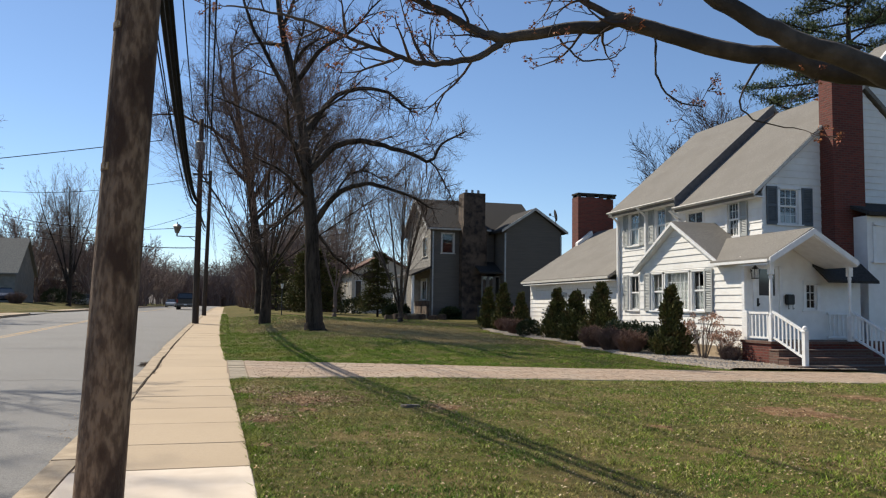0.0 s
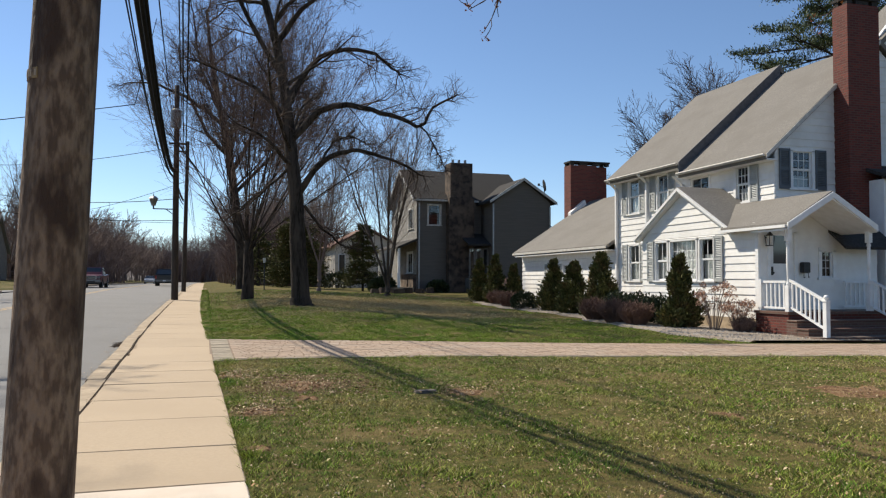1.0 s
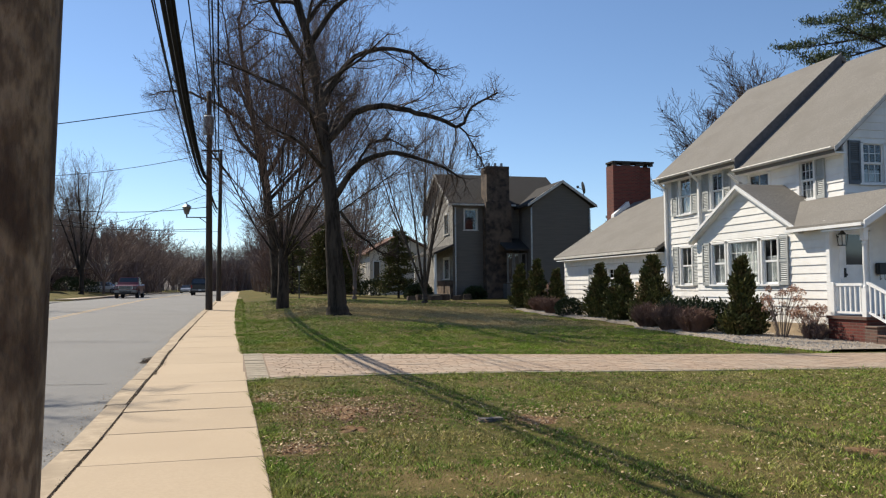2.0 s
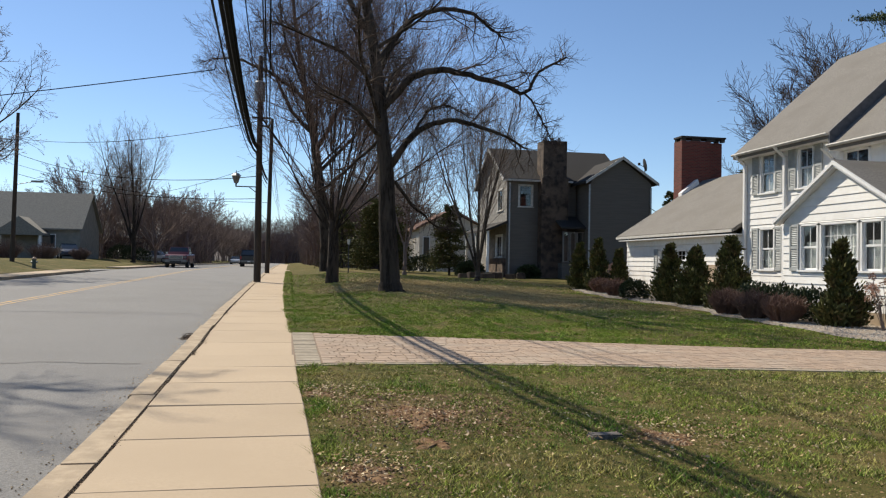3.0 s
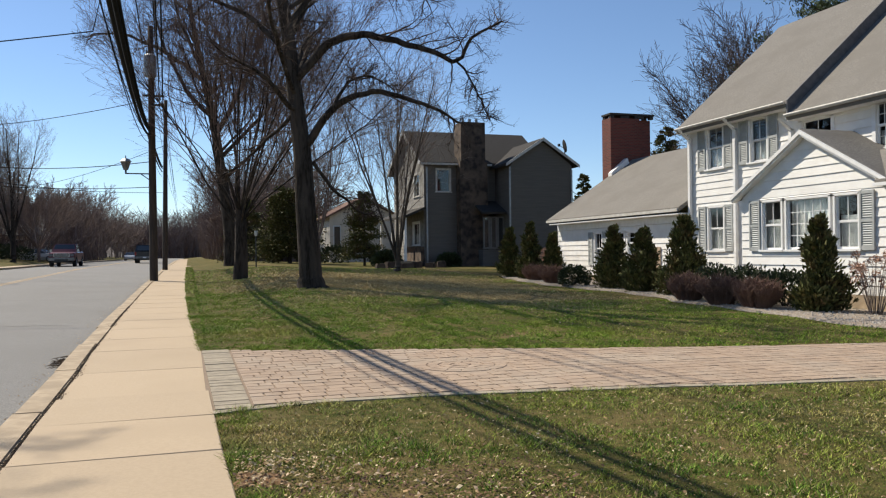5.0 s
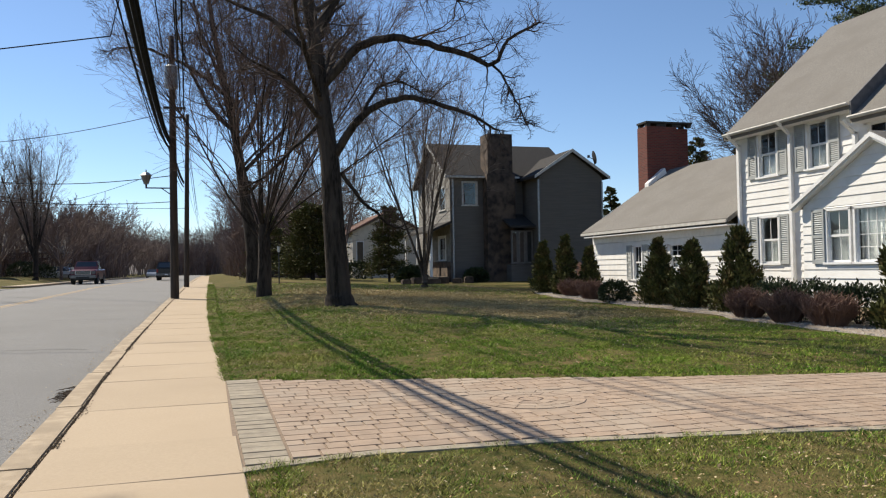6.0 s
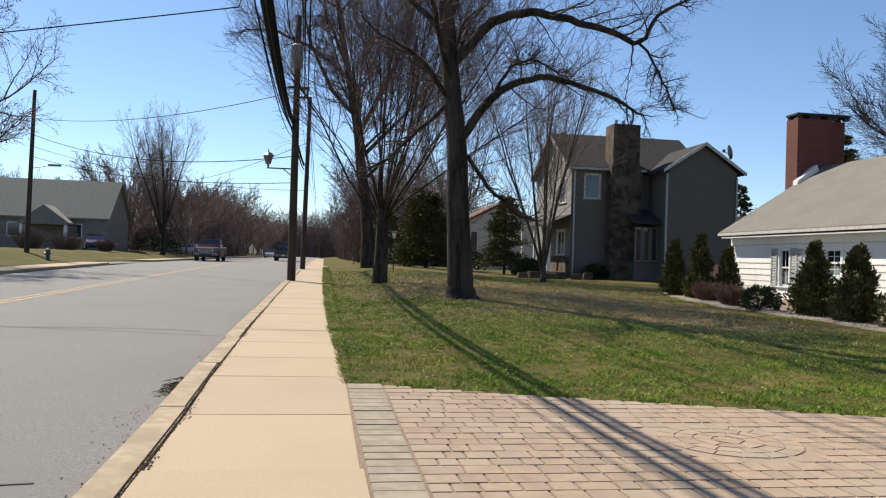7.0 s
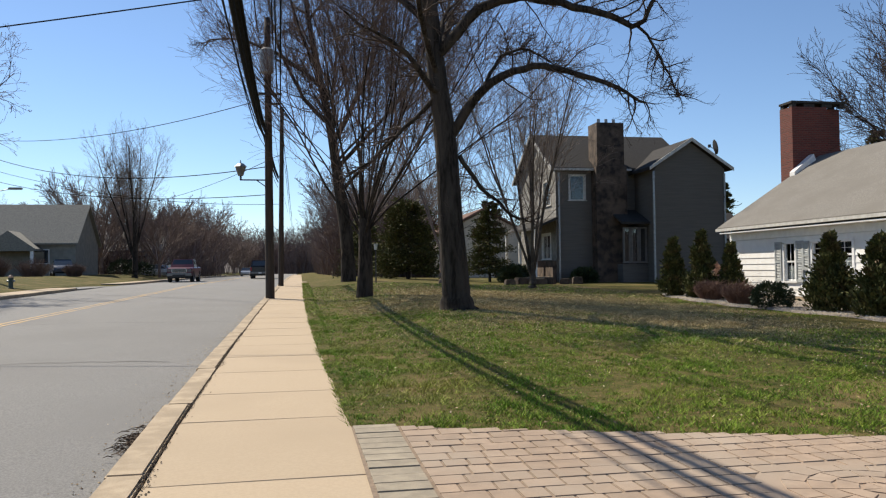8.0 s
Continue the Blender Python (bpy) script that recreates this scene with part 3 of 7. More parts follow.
gutter(MY, NY + 0.13, 5.03, 14.44)
gutter(SY - 0.1, MY, 4.69, 14.44)
for dy, z1 in ((26.25, 4.95), (NY - 0.12, 4.95), (MY + 0.15, 4.6)):
    bm = bmesh.new()
    z0 = 0.3 if dy > 25 else 3.4
    box(bm, FX - 0.13, FX - 0.04, dy - 0.05, dy + 0.05, z0, z1 - 0.25)
    hexa(bm, [(FX - 0.13, dy - 0.05, z1 - 0.3), (FX - 0.04, dy - 0.05, z1 - 0.3), (FX - 0.04, dy + 0.05, z1 - 0.3), (FX - 0.13, dy + 0.05, z1 - 0.3), (14.33, dy - 0.05, z1), (14.42, dy - 0.05, z1), (14.42, dy + 0.05, z1), (14.33, dy + 0.05, z1)])
    part("downspout", bm, TRIM, house)
# rake boards of the south gable
bm = bmesh.new()
for dy in (SY - 0.14,):
    hexa(bm, [(14.45, dy, 4.72 - 0.17), (14.45, dy + 0.03, 4.72 - 0.17), (RX, dy + 0.03, RZ - 0.34 - 0.14), (RX, dy, RZ - 0.34 - 0.14), (14.45, dy, 4.72 - 0.04), (14.45, dy + 0.03, 4.72 - 0.04), (RX, dy + 0.03, RZ - 0.37), (RX, dy, RZ - 0.37)])
part("rake_board", bm, GUTTER, house)
# rooms behind the windows: plain boxes, their indoor dimness put into the colour
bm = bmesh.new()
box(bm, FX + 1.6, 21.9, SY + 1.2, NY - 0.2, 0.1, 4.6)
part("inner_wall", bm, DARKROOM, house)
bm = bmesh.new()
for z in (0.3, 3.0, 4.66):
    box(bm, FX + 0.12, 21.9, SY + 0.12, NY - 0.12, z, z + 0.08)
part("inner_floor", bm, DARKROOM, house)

# projecting bay with its triple window
tri_z = (1.22, 2.42)
tw = [(20.62, 21.3), (21.42, 22.78), (22.9, 23.6)]
clapboards(house, PB, lambda z: (BY0, BY1) if z < 2.62 else (max(BY0, BPK - (3.86 - z) * 1.72), min(BY1, BPK + (3.86 - z) * 1.72)), 0.24, 3.8, [(20.56, 23.66, 1.18, 2.46)])
for i, (a, b) in enumerate(tw):
    window(house, PB, a, b, *tri_z, shutters=0.38 if i != 1 else 0.0, cols=2 if i != 1 else 5, rows=2 if i != 1 else 4, sash=i != 1, curtain=0.97 if i == 1 else 0.62, casing=0.025, sides=(0, 1) if i == 2 else (1, 0))
bm = bmesh.new()
prism(bm, [(BXW + 0.02, 0.0), (FX - 0.05, 0.0), (FX - 0.05, 2.6), (BXW + 0.02, 2.6)], "y", BY1 - 0.1, BY1)
part("bay_side_wall", bm, WHITE, house)
bm = bmesh.new()
for s in (-1, 1):
    hw = 2.42
    e = BPK + s * hw
    quad = [(13.24, BPK, 4.0), (16.0, BPK, 4.0), (16.0, e, 2.6), (13.24, e, 2.6)]
    slab(bm, quad if s < 0 else quad[::-1], 0.1)
part("bay_roof", bm, SHINGLE, house)
for s in (-1, 1):
    bm = bmesh.new()
    e = BPK + s * 2.44
    hexa(bm, [(13.2, BPK, 3.87), (13.24, BPK, 3.87), (13.24, e, 2.49), (13.2, e, 2.49), (13.2, BPK, 3.97), (13.24, BPK, 3.97), (13.24, e, 2.58), (13.2, e, 2.58)])
    part("rake_board", bm, TRIM, house)
    bm = bmesh.new()
    hexa(bm, [(13.24, BPK, 3.82), (BXW, BPK, 3.82), (BXW, e, 2.44), (13.24, e, 2.44), (13.24, BPK, 3.87), (BXW, BPK, 3.87), (BXW, e, 2.49), (13.24, e, 2.49)])
    part("soffit", bm, TRIM, house)
bm = bmesh.new()
box(bm, BXW - 0.02, BXW + 0.12, BY0 + 0.02, BY1 - 0.02, -0.2, 0.26)
part("foundation", bm, KERB, house)
bm = bmesh.new()
box(bm, BXW - 0.05, BXW + 0.04, BY0 - 0.04, BY0 + 0.08, 0.24, 2.6)
part("corner_board", bm, TRIM, house)
bm = bmesh.new()
box(bm, FX - 0.04, FX + 0.04, NY - 0.06, NY + 0.03, 0.2, 5.0)
part("corner_board", bm, TRIM, house)

# entrance wall, porch roof, posts
PD = wall_map("y", BY0)
dholes = [(13.74, 14.52, 0.48, 2.48), (15.34, 15.76, 1.3, 2.02)]
clapboards(house, PD, lambda z: (BXW, 17.2), 0.46, 2.7, dholes, step=0.6)
window(house, PD, *dholes[1][:2], *dholes[1][2:], cols=2, rows=3, curtain=0, sash=False)
bm = bmesh.new()
for a in ((13.66, 13.76, 0.48, 2.48), (14.5, 14.6, 0.48, 2.48), (13.66, 14.6, 2.46, 2.56)):
    lbox(bm, PD, a[0], a[1], -0.08, 0.04, a[2], a[3])
door = part("door", bm, TRIM, house, "white front door with a dark glass light")
bm = bmesh.new()
for a in ((13.76, 13.87, 0.48, 2.46), (14.39, 14.5, 0.48, 2.46), (13.87, 14.39, 2.38, 2.46), (13.87, 14.39, 0.48, 1.66)):
    lbox(bm, PD, a[0], a[1], -0.05, -0.005, a[2], a[3])
part("door_leaf", bm, TRIM, door)
bm = bmesh.new()
lbox(bm, PD, 13.86, 14.4, -0.035, -0.02, 1.65, 2.39)
part("door_glass", bm, CARGLASS, door)
bm = bmesh.new()
lbox(bm, PD, 13.79, 13.84, -0.005, 0.03, 1.36, 1.58)
rod(bm, PD(13.815, 0.0, 1.42), PD(13.815, 0.07, 1.42), 0.03)
part("door_handle", bm, BLACK, door, "black door handle and lock plate")

PK, PY0, PY1 = 14.5, 17.45, 20.0
bm = bmesh.new()
for s in (-1, 1):
    e = PK + s * 1.33
    quad = [(PK, PY0, 3.42), (PK, PY1 + 1.2, 3.42), (e, PY1, 2.62), (e, PY0, 2.62)]
    slab(bm, quad if s > 0 else quad[::-1], 0.08)
part("porch_roof", bm, SHINGLE, house)
for s in (-1, 1):
    bm = bmesh.new()
    e = PK + s * 1.35
    hexa(bm, [(PK, PY0 - 0.04, 3.24), (PK, PY0, 3.24), (e, PY0, 2.44), (e, PY0 - 0.04, 2.44), (PK, PY0 - 0.04, 3.39), (PK, PY0, 3.39), (e, PY0, 2.6), (e, PY0 - 0.04, 2.6)])
    part("porch_rake_board", bm, TRIM, house)
    bm = bmesh.new()
    hexa(bm, [(PK, PY0, 3.2), (PK, BY0 - 0.03, 3.2), (e, BY0 - 0.03, 2.42), (e, PY0, 2.42), (PK, PY0, 3.24), (PK, BY0 - 0.03, 3.24), (e, BY0 - 0.03, 2.46), (e, PY0, 2.46)])
    part("porch_ceiling", bm, TRIM, house)
    bm = bmesh.new()
    box(bm, e - 0.05, e + 0.05, PY0 + 0.02, PY1 if s < 0 else BY0 - 0.03, 2.49, 2.56)
    part("porch_beam", bm, TRIM, house)
# upper part of the entrance wall, under the porch gable
bm = bmesh.new()
prism(bm, [(13.3, 2.7), (15.7, 2.7), (PK, 3.2)], "y", BY0 - 0.01, BY0 + 0.08)
part("gable_panel", bm, WHITE, house)
bm = bmesh.new()
slab(bm, [(15.6, BY0 - 0.6, 2.1), (17.3, BY0 - 0.6, 2.1), (17.3, BY0 + 0.05, 2.62), (15.6, BY0 + 0.05, 2.62)], 0.07)
part("lean_to_roof", bm, SHINGLE_DARK, house)


def turned_post(bm, x, y, z0, z1):
    h = z1 - z0
    box(bm, x - 0.06, x + 0.06, y - 0.06, y + 0.06, z0, z0 + 0.32 * h)
    box(bm, x - 0.06, x + 0.06, y - 0.06, y + 0.06, z1 - 0.14 * h, z1)
    prof = [(0.05, 0.32), (0.056, 0.34), (0.04, 0.36), (0.034, 0.42), (0.048, 0.6), (0.04, 0.8), (0.055, 0.83), (0.04, 0.85), (0.05, 0.86)]
    for (r0, a), (r1, b) in zip(prof, prof[1:]):
        rod(bm, (x, y, z0 + a * h), (x, y, z0 + b * h), r0, r1, 12)


for px in (13.4, 15.85):
    bm = bmesh.new()
    turned_post(bm, px, 17.72, 0.46, 2.46)
    part("porch_post", bm, TRIM, house, "white turned porch post")

# porch floor, steps, brick base
bm = bmesh.new()
box(bm, 13.28, 17.0, 17.6, 18.76, -0.3, 0.4)
part("porch_base", bm, BRICK, house, "red brick porch base")
bm = bmesh.new()
box(bm, 13.24, 17.0, 17.56, 18.78, 0.404, 0.47)
part("porch_floor", bm, STEPBRICK, house)
for i, (ya, yb, zt) in enumerate(((17.24, 17.58, 0.28), (16.88, 17.24, 0.1), (16.4, 16.88, -0.07))):
    bm = bmesh.new()
    box(bm, 13.22 - 0.12 * (i == 2), 16.1, ya, yb + 0.02, -0.35, zt - 0.05)
    s = part("step", bm, STEPBRICK, house, "dark brick step")
    bm = bmesh.new()
    box(bm, 13.2 - 0.12 * (i == 2), 16.12, ya - 0.025, yb, zt - 0.046, zt)
    bevel_all(bm, 0.01)
    part("tread", bm, STEPBRICK, s)


def railing(name, a, b, n, newel):
    """A white rail with square balusters from a to b (the bottom points of the rail)."""
    a, b = Vector(a), Vector(b)
    bm = bmesh.new()
    r = None
    for nm, lift, w, h in ((name, 0.72, 0.035, 0.03), ("bottom_rail", 0.08, 0.03, 0.025)):
        bm = bmesh.new()
        p, q = a + Vector((0, 0, lift)), b + Vector((0, 0, lift))
        side = (q - p).cross(Vector((0, 0, 1))).normalized() * w
        up = Vector((0, 0, h))
        hexa(bm, [p - side - up, p + side - up, q + side - up, q - side - up, p - side + up, p + side + up, q + side + up, q - side + up])
        o = part(nm, bm, TRIM, r or house, "" if r else "white wooden handrail with balusters")
        r = r or o
    for i in range(n):
        c = a.lerp(b, (i + 0.5) / n)
        bm = bmesh.new()
        box(bm, c.x - 0.018, c.x + 0.018, c.y - 0.018, c.y + 0.018, c.z + 0.1, c.z + 0.7)
        part("baluster", bm, TRIM, r)
    if newel:
        bm = bmesh.new()
        z = b.z
        box(bm, b.x - 0.055, b.x + 0.055, b.y - 0.055, b.y + 0.055, z - 0.12, z + 0.72)
        box(bm, b.x - 0.07, b.x + 0.07, b.y - 0.07, b.y + 0.07, z + 0.72, z + 0.75)
        bmesh.ops.create_uvsphere(bm, u_segments=12, v_segments=8, radius=0.062, matrix=pose(b.x, b.y, z + 0.81))
        part("newel", bm, TRIM, r)
    return r


railing("railing", (13.4, 17.66, 0.5), (13.4, 16.52, 0.02), 8, True)
railing("railing", (15.85, 17.66, 0.5), (15.85, 16.52, 0.02), 8, True)
railing("railing", (13.4, 18.7, 0.47), (13.4, 17.8, 0.47), 6, False)
railing("railing", (15.9, 18.6, 0.47), (16.9, 18.6, 0.47), 7, False)
bm = bmesh.new()
box(bm, 13.33, 13.47, 18.62, 18.74, 0.47, 1.25)
part("rail_post", bm, TRIM, house)

# brick chimneys
def chimney(x0, x1, y0, y1, z0, z1, taper=0.0):
    bm = bmesh.new()
    if taper:
        xr = x0 + 0.66 * (x1 - x0)
        prism(bm, [(x0, y0), (xr, y0), (xr, y0 + 0.32), (x1, y0 + 0.32), (x1, y1), (x0, y1)], "z", z0, z1)
    else:
        box(bm, x0, x1, y0, y1, z0, z1)
    c = part("chimney", bm, BRICK, house, "tall red brick chimney")
    bm = bmesh.new()
    for cx in (x0 + 0.02, x1 - 0.2):
        for cy in (y0 + 0.02, y1 - 0.2):
            box(bm, cx, cx + 0.18, cy, cy + 0.18, z1, z1 + 0.14)
    k = max(2, int((x1 - x0) / 0.65))
    for i in range(1, k):
        cx = x0 + (x1 - x0) * i / k
        box(bm, cx - 0.22, cx + 0.22, y0 + 0.02, y0 + 0.14, z1, z1 + 0.12)
    box(bm, x0 - 0.02, x1 + 0.02, y0 - 0.02, y1 + 0.02, z1 + 0.14, z1 + 0.22)
    part("chimney_cap", bm, SHINGLE_DARK, c, "dark slab cap on short piers")
    return c


chimney(16.85, 17.95, SY - 0.55, SY - 0.01, 0.0, 8.95)
chimney(17.55, 19.75, 38.0, 38.75, 1.5, 7.1, 0.02)

# low wing to the north
WY1 = 37.75
PW = wall_map("x", FX)
wholes = [(34.0, 34.6, 0.72, 1.94), (31.4, 33.2, 1.1, 1.92), (30.1, 30.75, 0.2, 1.35)]
clapboards(house, PW, lambda z: (NY + 0.02, WY1), 0.25, 2.12, wholes[:2])
window(house, PW, 34.0, 34.6, 0.72, 1.94, shutters=0.34, cols=2, rows=2, curtain=0.4)
window(house, PW, 31.4, 32.2, 1.1, 1.92, cols=2, rows=4, curtain=0.4)
window(house, PW, 32.4, 33.2, 1.1, 1.92, shutters=0.3, cols=2, rows=4, curtain=0.4, sides=(0, 1))
bm = bmesh.new()
lbox(bm, PW, 30.1, 30.8, 0.03, 0.05, 0.2, 1.35)
part("panel", bm, BOARD, house, "bare plywood panel against the wall")
bm = bmesh.new()
box(bm, FX - 0.03, FX + 0.1, NY + 0.02, WY1, 2.124, 2.42)
part("frieze", bm, TRIM, house)
bm = bmesh.new()
prism(bm, [(14.4, 2.58), (14.4, 2.44), (18.6, 5.1), (22.4, 2.4), (22.4, 2.56), (18.6, 5.28)], "y", NY + 0.02, WY1 + 0.2)
part("wing_roof", bm, SHINGLE, house)
bm = bmesh.new()
box(bm, 14.36, 14.396, NY + 0.05, WY1 + 0.22, 2.45, 2.545)
part("fascia", bm, GUTTER, house)
bm = bmesh.new()
box(bm, 14.396, FX - 0.034, NY + 0.05, WY1, 2.36, 2.4)
part("soffit", bm, TRIM, house)
bm = bmesh.new()
prism(bm, [(FX, 0.0), (22, 0.0), (22, 2.6), (18.6, 5.05), (FX, 2.5)], "y", WY1 - 0.1, WY1)
part("wing_end_wall", bm, WHITE, house)
bm = bmesh.new()
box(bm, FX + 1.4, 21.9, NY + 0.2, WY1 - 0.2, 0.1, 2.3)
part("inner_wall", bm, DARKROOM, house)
bm = bmesh.new()
hexa(bm, [(17.4, 37.7, 4.45), (18.3, 37.7, 5.02), (18.3, 38.0, 5.02), (17.4, 38.0, 4.45), (17.4, 37.7, 4.65), (18.2, 37.7, 5.3), (18.2, 38.0, 5.3), (17.4, 38.0, 4.65)])
part("flashing", bm, TRIM, house, "pale metal chimney flashing")

# foundation strips
bm = bmesh.new()
box(bm, FX - 0.02, FX + 0.1, 24.4, NY, -0.4, 0.198)
box(bm, FX - 0.02, FX + 0.1, NY + 0.02, WY1, -0.3, 0.248)
part("foundation", bm, KERB, house)

# east part of the house, in the shade beyond the chimney
PE = wall_map("y", 20.4)
ehole = [(19.25, 20.1, 6.55, 7.6), (18.6, 19.4, 3.2, 4.5)]
clapboards(house, PE, lambda z: (18.05, 24.0) if z < 7.4 else (18.05 + (z - 7.4) * 0.9, 24.0 - (z - 7.4) * 0.9), 0.2, 10.0, ehole, step=0.22)
for h in ehole:
    window(house, PE, *h[:2], *h[2:], cols=3, rows=4, curtain=0.4)
bm = bmesh.new()
prism(bm, [(17.8, 7.3), (21.0, 10.25), (24.3, 7.3), (24.3, 7.12), (21.0, 10.05), (17.8, 7.12)], "y", 20.2, 21.9)
part("east_roof", bm, SHINGLE, house)
bm = bmesh.new()
slab(bm, [(17.4, 18.6, 4.1), (21.0, 18.6, 4.1), (21.0, 20.3, 4.7), (17.4, 20.3, 4.7)], 0.1)
part("east_bay_roof", bm, SHINGLE_DARK, house)
bm = bmesh.new()
box(bm, 17.5, 20.9, 18.8, 20.3, 0.0, 4.0)
part("east_bay", bm, WHITE, house)
PE2 = wall_map("y", 18.79)
window(house, PE2, 17.75, 18.45, 2.7, 3.75, cols=2, rows=4, curtain=0)
# wall lantern and mailbox
lantern = thing("wall_lantern", "black metal wall lantern with glass panes beside the door", "lantern", at=(13.62, 18.62, 2.1))
bm = bmesh.new()
box(bm, -0.075, 0.075, -0.075, 0.075, 0.0, 0.02)
rod(bm, (0, 0, 0.26), (0, 0, 0.36), 0.1, 0.02, 6)
for sx in (-1, 1):
    for sy in (-1, 1):
        rod(bm, (sx * 0.06, sy * 0.06, 0.01), (sx * 0.085, sy * 0.085, 0.27), 0.009, n=4)
box(bm, -0.02, 0.02, 0.05, 0.16, 0.2, 0.24)
part("lantern_frame", bm, BLACK, lantern)
bm = bmesh.new()
rod(bm, (0, 0, 0.02), (0, 0, 0.25), 0.06, 0.078, 6)
part("lantern_glass", bm, LAMPGLASS, lantern, "milky glass")
mail = thing("mailbox", "black metal wall mailbox beside the door", "mailbox", at=(14.77, 18.7, 1.3))
bm = bmesh.new()
box(bm, -0.12, 0.12, -0.07, 0.07, 0.12, 0.4)
bevel_all(bm, 0.02, 2)
part("mailbox_body", bm, BLACK, mail)
bm = bmesh.new()
for sx in (-0.07, 0.07):
    rod(bm, (sx, -0.03, 0.0), (sx, -0.03, 0.13), 0.008, n=6)
    rod(bm, (sx, -0.03, 0.0), (sx, -0.08, 0.02), 0.008, n=6)
part("newspaper_hook", bm, BLACK, mail)

# ---- brick driveway ----
DXS = [-0.03, 0.25, 0.6, 0.9, 1, 1.5, 2, 2.3, 3, 4, 4.2, 4.5, 5.5, 6.5, 8, 9, 10.5, 12, 16, 20, 26]
drive = tagged(raw("driveway", [(x, y, gz(x, y) + 0.004) for x in DXS for y in (drive_near(x), 14.6, 15.2, 15.7, drive_far(x))],
                   [(i * 5 + j, i * 5 + 5 + j, i * 5 + 6 + j, i * 5 + 1 + j) for i in range(len(DXS) - 1) for j in range(4)], SAND), "reddish paver driveway with a grey border and a ring motif", "driveway", kind="structure")


def stone_corners(x0, x1, y0, y1, lift, d=0.005):
    return [(x0, y0, gz(x0, y0) - 0.05), (x1, y0, gz(x1, y0) - 0.05), (x1, y1, gz(x1, y1) - 0.05), (x0, y1, gz(x0, y1) - 0.05),
            (x0 + d, y0 + d, gz(x0, y0) + 0.014 + lift), (x1 - d, y0 + d, gz(x1, y0) + 0.014 + lift), (x1 - d, y1 - d, gz(x1, y1) + 0.014 + lift), (x0 + d, y1 - d, gz(x0, y1) + 0.014 + lift)]


HEX = ((4, 5, 6, 7), (0, 1, 5, 4), (1, 2, 6, 5), (2, 3, 7, 6), (3, 0, 4, 7))
CX, CY, CR = 2.65, 15.6, 0.5
prng = random.Random(11)
near_pavers, far_v, far_f = 0, [], []


def lay(pts, near, material=PAVER):
    global near_pavers
    if near:
        raw("paver", pts, list(HEX), material, drive)
        near_pavers += 1
    else:
        b = len(far_v)
        far_v.extend(pts)
        far_f.extend(tuple(b + i for i in f) for f in HEX)


DY0, DY1 = drive_near(0.15) + 0.12, drive_far(0.15)
y = DY0
while y < DY1 - 0.05:                                   # grey border along the sidewalk
    y1 = min(y + 0.165, DY1)
    lay(stone_corners(walk_edge(y) + 0.008, 0.31, y + 0.004, y1 - 0.004, prng.uniform(-0.003, 0.003)), True, PAVER_GREY)
    y = y1
row, y = 0, 13.2
while y < DY1 - 0.03:
    h = (0.19, 0.16, 0.18)[row % 3]
    y1 = min(y + h, DY1)
    x = 0.32
    first = True
    while x < 25.8:
        w = prng.choice((0.13, 0.16, 0.2, 0.23))
        if first:
            w = (0.26, 0.13, 0.2)[row % 3]
            first = False
        cx, cy = x + w / 2, (y + y1) / 2
        if math.hypot(cx - CX, cy - CY) > CR + 0.06:
            ya, yb = max(y, drive_near(cx) + 0.11), min(y1, drive_far(cx))
            if yb - ya > 0.06:
                lay(stone_corners(x + 0.004, x + w - 0.004, ya + 0.004, yb - 0.004, prng.uniform(-0.002, 0.002)), x < 2.0 and near_pavers < 292)
        x += w
    y, row = y1, row + 1
part("ring_bed", (lambda b: (bmesh.ops.create_circle(b, cap_ends=True, segments=40, radius=0.64, matrix=pose(CX, CY, gz(CX, CY) + 0.010)), b)[1])(bmesh.new()), PAVER, drive)
for ring in range(4):                                   # ring motif of wedge stones
    r0, r1 = 0.0 + ring * 0.128, ring * 0.128 + 0.121
    k = max(4, round(2 * math.pi * (r0 + 0.07) / 0.17))
    for i in range(k):
        a0, a1 = 2 * math.pi * (i + 0.03 + 0.3 * ring) / k, 2 * math.pi * (i + 0.97 + 0.3 * ring) / k
        q = [(CX + r * math.cos(a), CY + r * math.sin(a)) for r, a in ((r0, a0), (r1, a0), (r1, a1), (r0, a1))]
        b = len(far_v)
        far_v.extend([(px, py, gz(px, py) - 0.05) for px, py in q] + [(px, py, gz(px, py) + 0.016) for px, py in q])
        far_f.extend(tuple(b + i2 for i2 in f) for f in HEX)
tagged(raw("pavers", far_v, far_f, PAVER, drive), kind="stuff")
bm = bmesh.new()                                        # concrete edging along the near side
for a, b in zip(DXS, DXS[1:]):
    na, nb = drive_near(a), drive_near(b)
    hexa(bm, [(x, y, gz(x, y) + dz) for dz in (-0.06, 0.011) for x, y in ((a, na), (b, nb), (b, nb + 0.11), (a, na + 0.11))])
part("edging", bm, PAVER_GREY, drive, "pale concrete edging")

# gravel bed along the house front
def bed_edge(y):
    return along(y, ((15.5, 11.3), (16.5, 10.9), (18, 10.6), (20.7, 10.9), (24, 11.15), (25.5, 11.7), (28, 11.9), (32, 11.5), (36, 11.9), (40, 12.8))) + 0.09 * math.sin(y * 2.3)
ys = [16.15 + 0.4 * i for i in range(58)]
vs, fs = [], []
for yy in ys:
    e = bed_edge(yy)
    for xx in (e, e + 0.15, e + 0.8, 14.9):
        vs.append((xx, yy, gz(xx, yy) + (0.01 if xx == e else 0.06)))
fs = [(j * 4 + i, j * 4 + i + 1, j * 4 + i + 5, j * 4 + i + 4) for j in range(len(ys) - 1) for i in range(3)]
